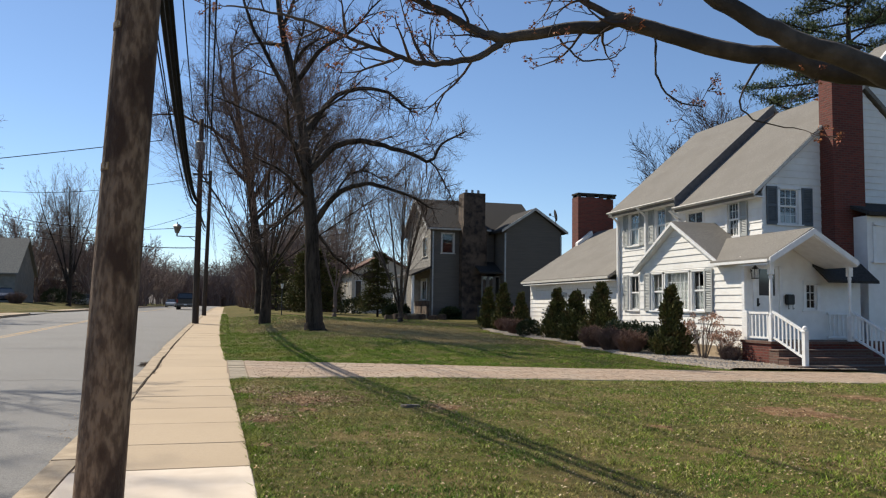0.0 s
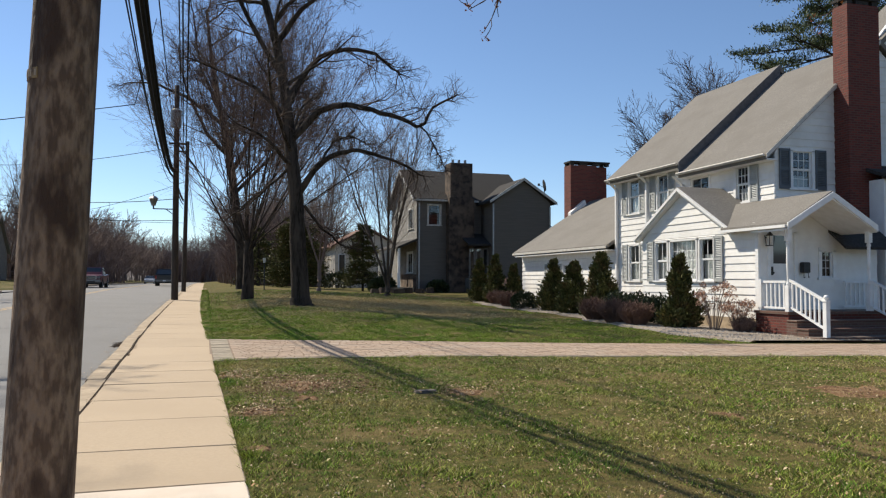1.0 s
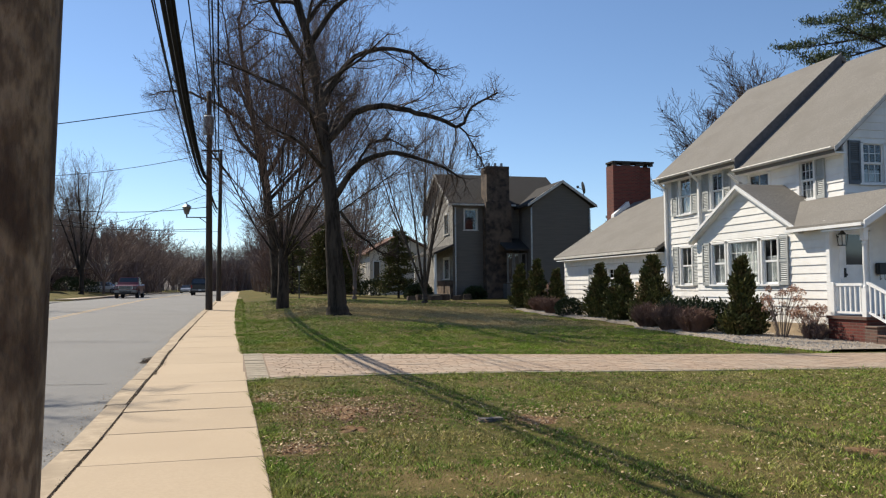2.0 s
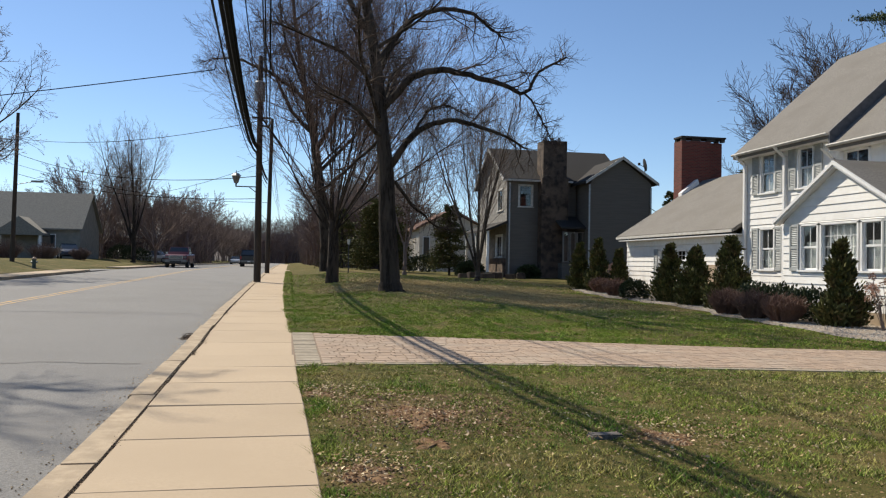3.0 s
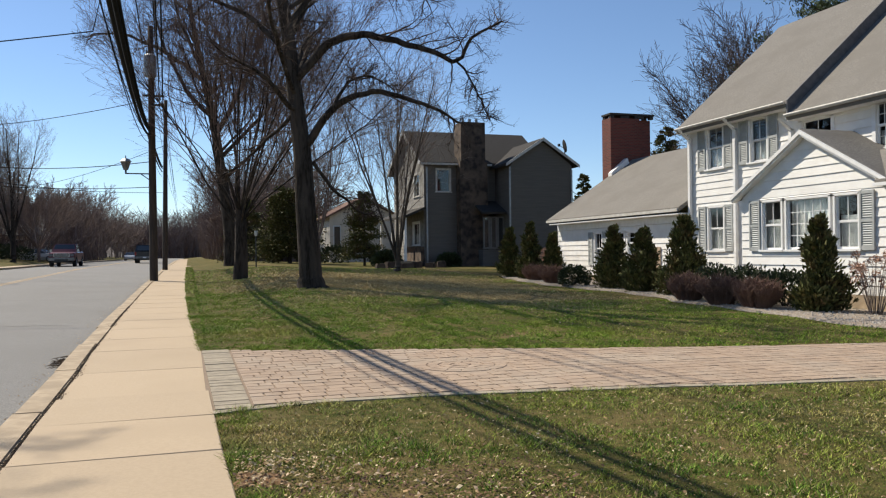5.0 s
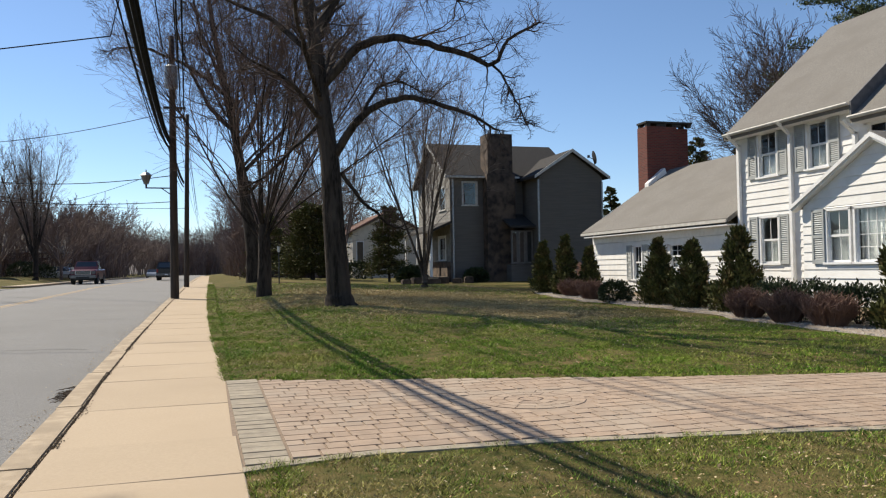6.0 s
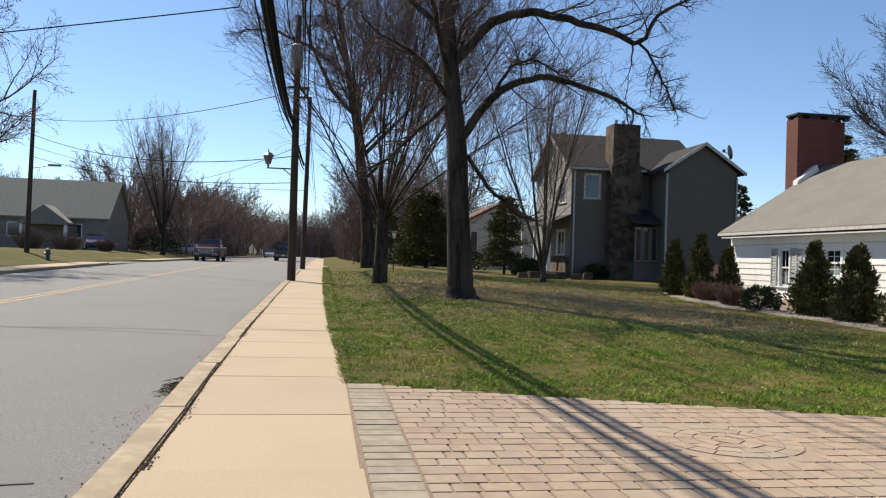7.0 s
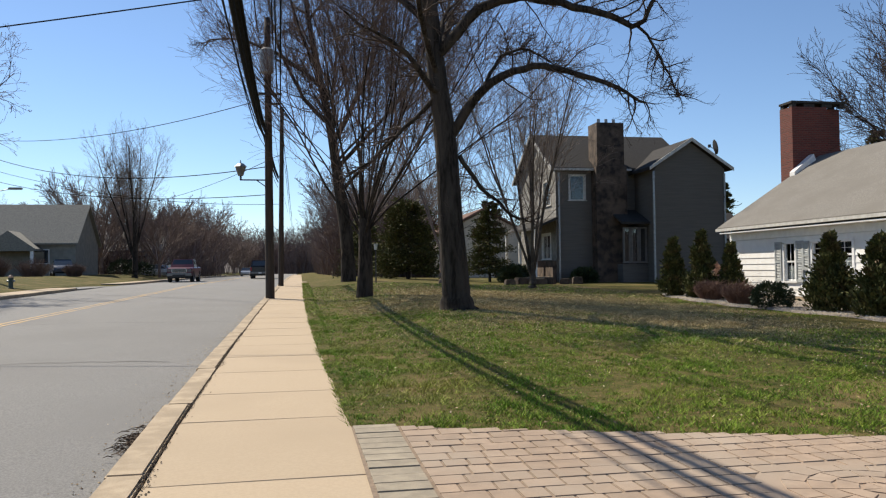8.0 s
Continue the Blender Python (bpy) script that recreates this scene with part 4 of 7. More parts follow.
tagged(raw("gravel_bed", vs, fs, GRAVEL), "pale gravel planting bed along the house wall", "gravel", kind="structure")
prng = random.Random(3)
vs, fs = [], []
for _ in range(9000):
    yy = prng.uniform(16.2, 38.5)
    e = bed_edge(yy)
    xx = e + 0.03 + (14.7 - e) * prng.random() ** 2.0
    s = prng.uniform(0.012, 0.035)
    z = gz(xx, yy) + 0.055 if xx > e + 0.15 else gz(xx, yy) + 0.02
    b = len(vs)
    a = prng.uniform(0, 3)
    vs += [(xx + s * math.cos(a + k * 2.09), yy + s * math.sin(a + k * 2.09), z) for k in range(3)] + [(xx, yy, z + s)]
    fs += [(b, b + 1, b + 3), (b + 1, b + 2, b + 3), (b + 2, b, b + 3)]
tagged(raw("pebbles", vs, fs, PEBBLE), "loose pale pebbles in the planting bed", "pebbles", kind="stuff")


# ---- trees ----
def turn_away(d, angle, rnd):
    u = d.orthogonal().normalized()
    u.rotate(Matrix.Rotation(rnd.uniform(0, 2 * math.pi), 3, d))
    return (d * math.cos(angle) + u * math.sin(angle)).normalized()


def grow(out, p, d, length, r, level, rnd, st):
    """One branch and all that grows from it. st gives, level by level: segments, children, angle, length ratio, wander, lift."""
    n = st["seg"][level]
    pts = []
    p, d = Vector(p), Vector(d).normalized()
    for i in range(n + 1):
        t = i / n
        pts.append((p.copy(), max(st["rmin"], r * (1 - t * st["taper"][level]))))
        w = st["wander"][level]
        d = (d + Vector((rnd.uniform(-w, w), rnd.uniform(-w, w), rnd.uniform(-w, w) + st["lift"][level]))).normalized()
        p = p + d * (length / n)
    out[level].append(pts)
    sprout(out, pts, length, level, rnd, st)


def sprout(out, pts, length, level, rnd, st, t0=None):
    if level + 1 >= st["levels"]:
        return
    n = len(pts) - 1
    k = st["kids"][level]
    lo = st["from"][level] if t0 is None else t0
    for c in range(k):
        t = lo + (1 - lo) * (c + rnd.random()) / k
        i = min(n - 1, int(t * n))
        f = t * n - i
        q = pts[i][0].lerp(pts[i + 1][0], f)
        d = (pts[i + 1][0] - pts[i][0]).normalized()
        rr = pts[i][1]
        ln = length * st["ratio"][level] * (1.15 - 0.65 * (t - lo) / (1 - lo + 1e-6)) * rnd.uniform(0.7, 1.25)
        grow(out, q, turn_away(d, st["angle"][level] * rnd.uniform(0.7, 1.3), rnd), ln, min(rr * 0.75, st["rad"][level] * rnd.uniform(0.7, 1.2)), level + 1, rnd, st)


def tree_object(name, label, out, st, at, bark, twig, split=3, group="", crown_name="crown"):
    t = thing(name, label, "tree", group, at)
    v, f = [], []
    for lv in range(split):
        tube_lists(out[lv], v, f, (10, 7, 5, 4, 3)[min(lv, 4)])
    raw("trunk", v, f, bark, t, True)
    v, f = [], []
    for lv in range(split, st["levels"]):
        tube_lists(out[lv], v, f, 4 if lv == split and st["levels"] - split > 1 else 3)
    raw(crown_name, v, f, twig, t, True)
    return t


def oak_style(**kw):
    st = dict(levels=5, seg=[10, 8, 6, 4, 3], kids=[16, 9, 8, 5, 0], angle=[1.0, 0.8, 0.8, 0.75, 0.7], ratio=[0.5, 0.5, 0.5, 0.55, 0.5], wander=[0.05, 0.22, 0.26, 0.3, 0.3],
              lift=[0.03, 0.05, 0.03, 0.03, 0.02], taper=[0.75, 0.8, 0.8, 0.75, 0.6], rad=[0.1, 0.045, 0.02, 0.011], rmin=0.006)
    st["from"] = [0.25, 0.25, 0.15, 0.1, 0.1]
    st.update(kw)
    return st


def path_of(points, r0, r1, rnd=None, wob=0.0):
    """A limb through points, with tapering radius and softened corners."""
    P = [Vector(p) for p in points]
    out = []
    m = len(P)
    for i in range(m - 1):
        a, b, c, d = P[max(0, i - 1)], P[i], P[i + 1], P[min(m - 1, i + 2)]
        for k in range(4):
            t = k / 4
            q = 0.5 * (2 * b + (c - a) * t + (2 * a - 5 * b + 4 * c - d) * t * t + (3 * b - a - 3 * c + d) * t ** 3)
            if rnd:
                q = q + Vector((rnd.uniform(-wob, wob), rnd.uniform(-wob, wob), rnd.uniform(-wob, wob)))
            out.append(q)
    out.append(P[-1])
    n = len(out) - 1
    return [(q, r0 + (r1 - r0) * i / n) for i, q in enumerate(out)]


def plen(path):
    return sum((path[i + 1][0] - path[i][0]).length for i in range(len(path) - 1))


# the large tree on the lawn
rnd = random.Random(21)
st = oak_style(kids=[12, 9, 7, 5, 0], rad=[0.085, 0.025, 0.0085, 0.005], rmin=0.0026)
out = [[] for _ in range(5)]
trunk = path_of([(0.05, 0, -0.15), (0.02, 0, 0.15), (0, 0, 0.6), (-0.1, 0, 2.1), (-0.17, 0.05, 3.7), (-0.36, 0.1, 5.4), (-0.55, 0.0, 7.0), (-0.93, -0.1, 9.0), (-1.4, 0.0, 10.8), (-1.65, 0.2, 13.0), (-1.5, 0.3, 15.2)], 0.375, 0.05)
trunk = [(q, r * (1.35 if i < 3 else 1.12 if i < 6 else 1.0)) for i, (q, r) in enumerate(trunk)]
out[0].append(trunk)
limbs = [([(-0.3, 0, 5.7), (0.55, -0.3, 6.65), (1.4, -0.6, 6.85), (2.3, -0.8, 6.7), (3.35, -1.0, 6.4), (3.95, -1.1, 6.2), (4.35, -1.2, 6.85), (5.2, -1.3, 7.35)], 0.13, 0.03),
         ([(3.95, -1.1, 6.2), (4.35, -1.1, 5.65), (4.7, -1.1, 5.0), (4.9, -1.1, 4.6)], 0.035, 0.012),
         ([(-0.05, 0, 3.9), (0.58, -0.4, 4.85), (1.4, -0.8, 5.25), (2.3, -1.0, 5.15), (3.35, -1.2, 4.78), (4.0, -1.3, 4.45)], 0.12, 0.025),
         ([(0.58, -0.4, 4.85), (1.1, -0.1, 5.65), (1.8, 0.1, 5.9), (2.5, 0.2, 5.55)], 0.05, 0.015),
         ([(0.1, 0, 3.4), (0.7, 0.3, 2.75), (1.5, 0.6, 2.15), (2.0, 0.8, 2.0)], 0.06, 0.015),
         ([(-0.3, 0, 4.8), (-1.05, 0.4, 4.1), (-1.8, 0.8, 3.4), (-2.5, 1.0, 2.9)], 0.06, 0.012),
         ([(-0.6, 0, 7.0), (0.7, 0.4, 8.75), (2.4, 0.6, 9.15), (3.3, 0.6, 8.6), (3.7, 0.6, 8.4)], 0.11, 0.02),
         ([(-0.9, 0, 8.9), (-0.1, -0.4, 10.1), (1.1, -0.6, 11.0), (2.2, -0.8, 12.4)], 0.11, 0.02),
         ([(-0.8, 0, 8.0), (-1.9, -0.5, 9.6), (-2.8, -0.9, 11.4), (-3.0, -1.2, 13.2)], 0.1, 0.02),
         ([(-0.5, 0.1, 6.4), (-1.5, 1.0, 7.6), (-2.6, 1.6, 8.2), (-3.9, 2.0, 8.8)], 0.09, 0.02),
         ([(-0.4, 0.1, 5.6), (0.2, 1.6, 6.8), (0.5, 3.0, 7.6), (0.8, 4.4, 8.0)], 0.1, 0.02),
         ([(-0.3, 0.1, 5.2), (-0.9, -1.2, 6.2), (-1.3, -2.6, 7.0), (-1.4, -3.8, 7.6)], 0.08, 0.02)]
for pts, r0, r1 in limbs:
    lp = path_of(pts, r0, r1, rnd, 0.03)
    out[1].append(lp)
    sprout(out, lp, plen(lp), 1, rnd, dict(st, kids=[0, 14, 7, 5, 0], ratio=[0.5, 0.3, 0.5, 0.55, 0.5], wander=[0.05, 0.26, 0.34, 0.4, 0.4]), 0.2)
sprout(out, trunk, 8.0, 0, rnd, dict(st, ratio=[0.38, 0.5, 0.5, 0.55, 0.5]), 0.42)
for _ in range(480):                                     # short shoots straight from the bark
    src = rnd.choice([trunk] + out[1][:12])
    i = rnd.randrange(6 if src is trunk else 2, len(src) - 1)
    q, rr = src[i]
    d = Vector((rnd.uniform(-1, 1), rnd.uniform(-1, 1), rnd.uniform(-0.5, 1.0)))
    grow(out, q.lerp(src[i + 1][0], rnd.random()), d, rnd.uniform(0.25, 0.9), 0.012, 3, rnd, st)
tree_object("tree", "large bare spreading tree with dark bark on the lawn", out, st, (2.99, 29.0, gz(2.99, 29)), BARK, TWIG, split=2, group="bare trees along the lawn")


def vase_tree(name, label, at, height, seed, bark, twig, stems=9, spread=0.36, trunk_h=2.2, r=0.24, group="", kids=(0, 10, 7, 5, 0), split=2, rmin=0.0065, seg=(10, 8, 6, 4, 3), stout=0.45, sway=1.0, fan=(0.35, 1.25)):
    """An upright crown that fans out from a short trunk."""
    rnd = random.Random(seed)
    st = oak_style(kids=list(kids), angle=[0.4, 0.42, 0.5, 0.6, 0.7], ratio=[0.5, 0.42, 0.45, 0.5, 0.5], wander=[0.04, 0.09 * sway, 0.12 * sway, 0.18 * sway, 0.2 * sway], lift=[0.05, 0.05, 0.07, 0.06, 0.03], rad=[0.1, max(0.02, rmin), max(0.0075, rmin), max(0.005, rmin)], rmin=rmin, seg=list(seg))
    out = [[] for _ in range(5)]
    out[0].append(path_of([(0, 0, -0.15), (0, 0, 0.2), (0.03, 0, trunk_h * 0.6), (0, 0.03, trunk_h + 0.5)], r * 1.25, r * 0.75))
    for i in range(stems):
        a = 2 * math.pi * i / stems + rnd.uniform(-0.3, 0.3)
        tilt = spread * rnd.uniform(*fan)
        d = Vector((math.cos(a) * math.sin(tilt), math.sin(a) * math.sin(tilt), math.cos(tilt)))
        grow(out, (0, 0, trunk_h * rnd.uniform(0.8, 1.2)), d, (height - trunk_h) * rnd.uniform(0.75, 1.0), r * stout * rnd.uniform(0.7, 1.1), 1, rnd, st)
    return tree_object(name, label, out, st, at, bark, twig, split, group)


vase_tree("tree", "bare tree with a fan of fine reddish twigs beside the sidewalk", (1.7, 38.0, gz(1.7, 38)), 13.6, 4, BARK, TWIGRED, stems=25, spread=0.7, trunk_h=2.1, r=0.26, group="bare trees along the lawn", kids=(0, 15, 8, 5, 0), stout=0.16, rmin=0.0042, sway=1.7, fan=(0.08, 1.2))
# a taller, thicker one beyond, with wide limbs
rnd = random.Random(9)
st = oak_style(kids=[14, 10, 8, 5, 0], lift=[0.03, 0.07, 0.04, 0.03, 0.02], rad=[0.1, 0.035, 0.014, 0.008], rmin=0.0055)
out = [[] for _ in range(5)]
trunk = path_of([(0, 0, -0.2), (0, 0, 0.3), (-0.1, 0, 2.6), (-0.5, 0, 5.5), (-0.9, 0, 8.5), (-1.6, 0, 12), (-2.2, 0.2, 15.5), (-2.6, 0.3, 19)], 0.5, 0.08)
out[0].append(trunk)
for pts, r0, r1 in (([(-0.9, 0, 10.5), (-2.6, -0.4, 12.0), (-4.3, -0.8, 12.9), (-6.0, -1.0, 13.4), (-7.6, -1.2, 13.2)], 0.16, 0.03),
                    ([(-1.0, 0, 9.0), (-2.4, 0.5, 10.6), (-3.8, 0.8, 13.5), (-4.4, 1.0, 16.5)], 0.16, 0.03),
                    ([(-0.8, 0, 8.0), (0.8, -0.6, 11.0), (2.0, -1.0, 14.5), (2.5, -1.2, 18.0)], 0.17, 0.03),
                    ([(-0.6, 0, 6.5), (1.6, 0.5, 9.0), (3.8, 0.8, 11.5), (5.2, 1.0, 14.0)], 0.14, 0.03),
                    ([(-1.4, 0, 11.5), (-2.8, -1.0, 14.5), (-3.4, -1.5, 17.5), (-3.6, -1.6, 19.5)], 0.12, 0.02),
                    ([(-0.7, 0, 7.5), (-0.9, -2.0, 10.5), (-0.6, -3.5, 13.5)], 0.12, 0.02)):
    lp = path_of(pts, r0, r1, rnd, 0.06)
    out[1].append(lp)
    sprout(out, lp, plen(lp), 1, rnd, dict(st, kids=[0, 18, 9, 6, 0], ratio=[0.5, 0.38, 0.5, 0.55, 0.5]), 0.15)
sprout(out, trunk, 11.0, 0, rnd, dict(st, kids=[15, 9, 8, 5, 0], ratio=[0.42, 0.5, 0.5, 0.55, 0.5]), 0.4)
tree_object("tree", "tall bare tree with wide reaching limbs beyond the lawn", out, st, (2.3, 57.0, gz(2.3, 57)), BARK, TWIG, split=2, group="bare trees along the lawn")
# a clump of slim stems in front of the grey house
vase_tree("tree", "clump of slim bare stems in front of the grey house", (9.9, 46.0, gz(9.9, 46)), 11.0, 15, MAPLE, TWIGPALE, stems=9, spread=0.3, trunk_h=0.4, r=0.17, kids=(0, 13, 7, 4, 0), rmin=0.005)
vase_tree("tree", "slim bare tree behind the lawn trees", (6.8, 52.0, gz(6.8, 52)), 12.0, 16, FARBARK, TWIGPALE, stems=6, spread=0.3, trunk_h=1.5, r=0.14, kids=(0, 12, 6, 4, 0), rmin=0.005)

# across the street
vase_tree("tree", "upright bare tree with several stems across the street", (-16.2, 92.0, gz(-16, 92)), 13.0, 31, BARK, TWIGPALE, stems=10, spread=0.33, trunk_h=1.6, r=0.26, kids=(0, 13, 7, 4, 0))


def budding_tree(at, height, seed):
    rnd = random.Random(seed)
    st = oak_style(kids=[15, 9, 7, 4, 0], rad=[0.1, 0.04, 0.018, 0.011], lift=[0.03, 0.09, 0.06, 0.04, 0.02], wander=[0.05, 0.14, 0.2, 0.25, 0.3], rmin=0.007)
    out = [[] for _ in range(5)]
    grow(out, (0, 0, -0.1), (0.05, 0, 1), height * 0.85, 0.24, 0, rnd, st)
    t = tree_object("tree", "bare street tree with pale pink buds across the street", out, st, at, MAPLE, TWIGPALE, split=3, group="budding street trees")
    v, f = [], []
    for tw in out[4]:
        for q, _ in (tw[-1], tw[1]):
            s = rnd.uniform(0.02, 0.045)
            b = len(v)
            for k in range(4):
                o = Vector((rnd.uniform(-1, 1), rnd.uniform(-1, 1), rnd.uniform(-1, 1))).normalized() * s
                v.append(tuple(q + o))
            f += [(b, b + 1, b + 2), (b + 1, b + 2, b + 3), (b, b + 2, b + 3), (b, b + 1, b + 3)]
    tagged(raw("buds", v, f, PINKBUD, t), kind="stuff")
    return t


bud = budding_tree((-18.2, 50.0, gz(-18.2, 50)), 13.5, 8)
bud2 = copy_thing(bud, pose(-13.2, 19.6, gz(-13.2, 19.6), 0, 0, 140))
bud2.scale = (1.2, 1.2, 1.2)

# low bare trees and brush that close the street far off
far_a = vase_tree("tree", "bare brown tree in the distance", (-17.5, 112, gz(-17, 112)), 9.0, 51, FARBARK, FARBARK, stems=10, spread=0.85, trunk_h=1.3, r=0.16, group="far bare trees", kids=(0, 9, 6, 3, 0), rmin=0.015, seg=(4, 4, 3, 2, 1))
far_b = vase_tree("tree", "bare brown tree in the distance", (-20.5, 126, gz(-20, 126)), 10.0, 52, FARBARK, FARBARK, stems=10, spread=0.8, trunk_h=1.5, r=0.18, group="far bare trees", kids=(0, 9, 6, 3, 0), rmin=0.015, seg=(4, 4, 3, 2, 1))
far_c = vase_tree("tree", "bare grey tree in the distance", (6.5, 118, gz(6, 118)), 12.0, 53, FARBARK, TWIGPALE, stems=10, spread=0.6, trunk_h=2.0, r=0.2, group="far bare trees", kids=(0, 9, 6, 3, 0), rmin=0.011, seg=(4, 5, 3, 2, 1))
frnd = random.Random(77)
for i in range(64):
    left = i < 38
    yy = (98 + i * 4.2 if left else 80 + (i - 38) * 5.5) + frnd.uniform(-3, 3)
    xx = frnd.uniform(-24, -15) - 0.005 * (yy - 100) if left else frnd.uniform(2.6, 13) + 0.02 * (yy - 100)
    src = frnd.choice((far_a, far_b, far_a) if left else (far_a, far_b, far_c))
    c = copy_thing(src, pose(xx, yy, gz(xx, yy) - 0.05, 0, 0, frnd.uniform(0, 360)))
    s = frnd.uniform(0.85, 1.25)
    c.scale = (s, s, s)
for i in range(16):
    xx, yy = frnd.uniform(-70, -26), frnd.uniform(110, 190)
    c = copy_thing(frnd.choice((far_b, far_c)), pose(xx, yy, gz(xx, yy), 0, 0, frnd.uniform(0, 360)))
    s = frnd.uniform(0.7, 1.1)
    c.scale = (s, s, s)
# bare trees behind the white house
rear = vase_tree("tree", "bare tree with a rounded crown behind the white house", (36.0, 46, gz(36, 46) - 0.1), 15.0, 58, BARK, TWIG, stems=13, spread=0.95, trunk_h=2.4, r=0.22, group="far bare trees", kids=(0, 14, 8, 5, 0), rmin=0.01, stout=0.35, sway=1.6)
for xx, yy, s, rz in ((41, 51, 1.15, 80), (48, 57, 1.3, 130)):
    c = copy_thing(rear, pose(xx, yy, gz(xx, yy) - 0.1, 0, 0, rz))
    c.scale = (s, s, s)


# brush and woods: a dense thicket of fine stems
def thicket(name, label, boxes, n, hmin, hmax, material, seed, r=0.03):
    rnd = random.Random(seed)
    v, f = [], []
    paths = []
    for _ in range(n):
        x0, x1, y0, y1 = rnd.choice(boxes)
        x, yy = rnd.uniform(x0, x1), rnd.uniform(y0, y1)
        h = rnd.uniform(hmin, hmax)
        p = Vector((x, yy, gz(x, yy) - 0.1))
        d = Vector((rnd.uniform(-0.25, 0.25), rnd.uniform(-0.25, 0.25), 1))
        pts = [(p.copy(), r)]
        for k in range(3):
            p = p + d.normalized() * h / 3
            d += Vector((rnd.uniform(-0.3, 0.3), rnd.uniform(-0.3, 0.3), 0))
            pts.append((p.copy(), r * (0.75 - 0.22 * k)))
        paths.append(pts)
        for b in range(5):
            q = pts[rnd.randint(1, 3)][0]
            e = q + Vector((rnd.uniform(-1, 1), rnd.uniform(-1, 1), rnd.uniform(0.2, 1.2))) * h * 0.22
            paths.append([(q, r * 0.5), (e, r * 0.3)])
    tube_lists(paths, v, f, 3)
    return tagged(raw(name, v, f, material), label, "brush", kind="stuff")


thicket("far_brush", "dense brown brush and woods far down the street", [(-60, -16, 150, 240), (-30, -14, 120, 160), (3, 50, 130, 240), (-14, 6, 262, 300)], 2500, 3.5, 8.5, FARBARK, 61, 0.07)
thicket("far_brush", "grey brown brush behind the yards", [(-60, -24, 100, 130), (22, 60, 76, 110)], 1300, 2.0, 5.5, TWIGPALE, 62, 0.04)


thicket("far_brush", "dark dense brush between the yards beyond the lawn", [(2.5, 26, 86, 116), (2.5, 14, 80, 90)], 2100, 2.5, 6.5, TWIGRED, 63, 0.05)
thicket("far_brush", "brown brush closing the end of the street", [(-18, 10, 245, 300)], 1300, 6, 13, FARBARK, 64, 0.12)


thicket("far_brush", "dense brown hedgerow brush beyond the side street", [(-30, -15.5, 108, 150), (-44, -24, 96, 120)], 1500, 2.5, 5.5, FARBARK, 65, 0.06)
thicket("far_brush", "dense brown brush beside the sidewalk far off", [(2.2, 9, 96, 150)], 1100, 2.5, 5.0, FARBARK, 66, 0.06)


def ridge(name, y, x0, x1, h0, seed, material, label):
    vs, fs = [], []
    n = 80
    for i in range(n + 1):
        x = x0 + (x1 - x0) * i / n
        h = h0 * (0.65 + 0.5 * noise.noise((i * 0.06, seed, 0)) + 0.12 * noise.noise((i * 0.35, seed, 5)))
        vs += [(x, y - 60, -2), (x, y, max(1, h)), (x, y + 200, 0)]
    for i in range(n):
        for k in range(2):
            fs.append((3 * i + k, 3 * i + 3 + k, 3 * i + 4 + k, 3 * i + 1 + k))
    tagged(raw(name, vs, fs, material, shade=True), label, "hill", kind="structure")


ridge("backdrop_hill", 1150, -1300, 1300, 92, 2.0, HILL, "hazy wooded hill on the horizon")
# unseen ridge added behind the camera, to darken what the window panes reflect
ridge("backdrop_woods", -460, -700, 700, 34, 3.0, WOODHAZE, "brown bare woods backdrop in the distance")
ridge("backdrop_woods", 420, -600, 600, 22, 7.0, WOODHAZE, "brown bare woods backdrop in the distance")


# the overhanging maple limb near the start
rnd = random.Random(14)
st = oak_style(kids=[0, 12, 5, 2, 0], ratio=[0.5, 0.2, 0.5, 0.5, 0.5], rad=[0.06, 0.012, 0.006, 0.004], rmin=0.0022, angle=[1, 0.9, 0.7, 0.7, 0.7], lift=[0, 0, 0.08, 0.05, 0.0])
out = [[] for _ in range(5)]
MX, MY0 = 6.2, 2.6
out[0].append(path_of([(MX, MY0, -0.2), (MX, MY0, 0.4), (MX - 0.05, MY0, 1.6), (MX, MY0 + 0.05, 3.4), (MX + 0.2, MY0, 5.5), (MX + 0.1, MY0 - 0.2, 8)], 0.34, 0.14))
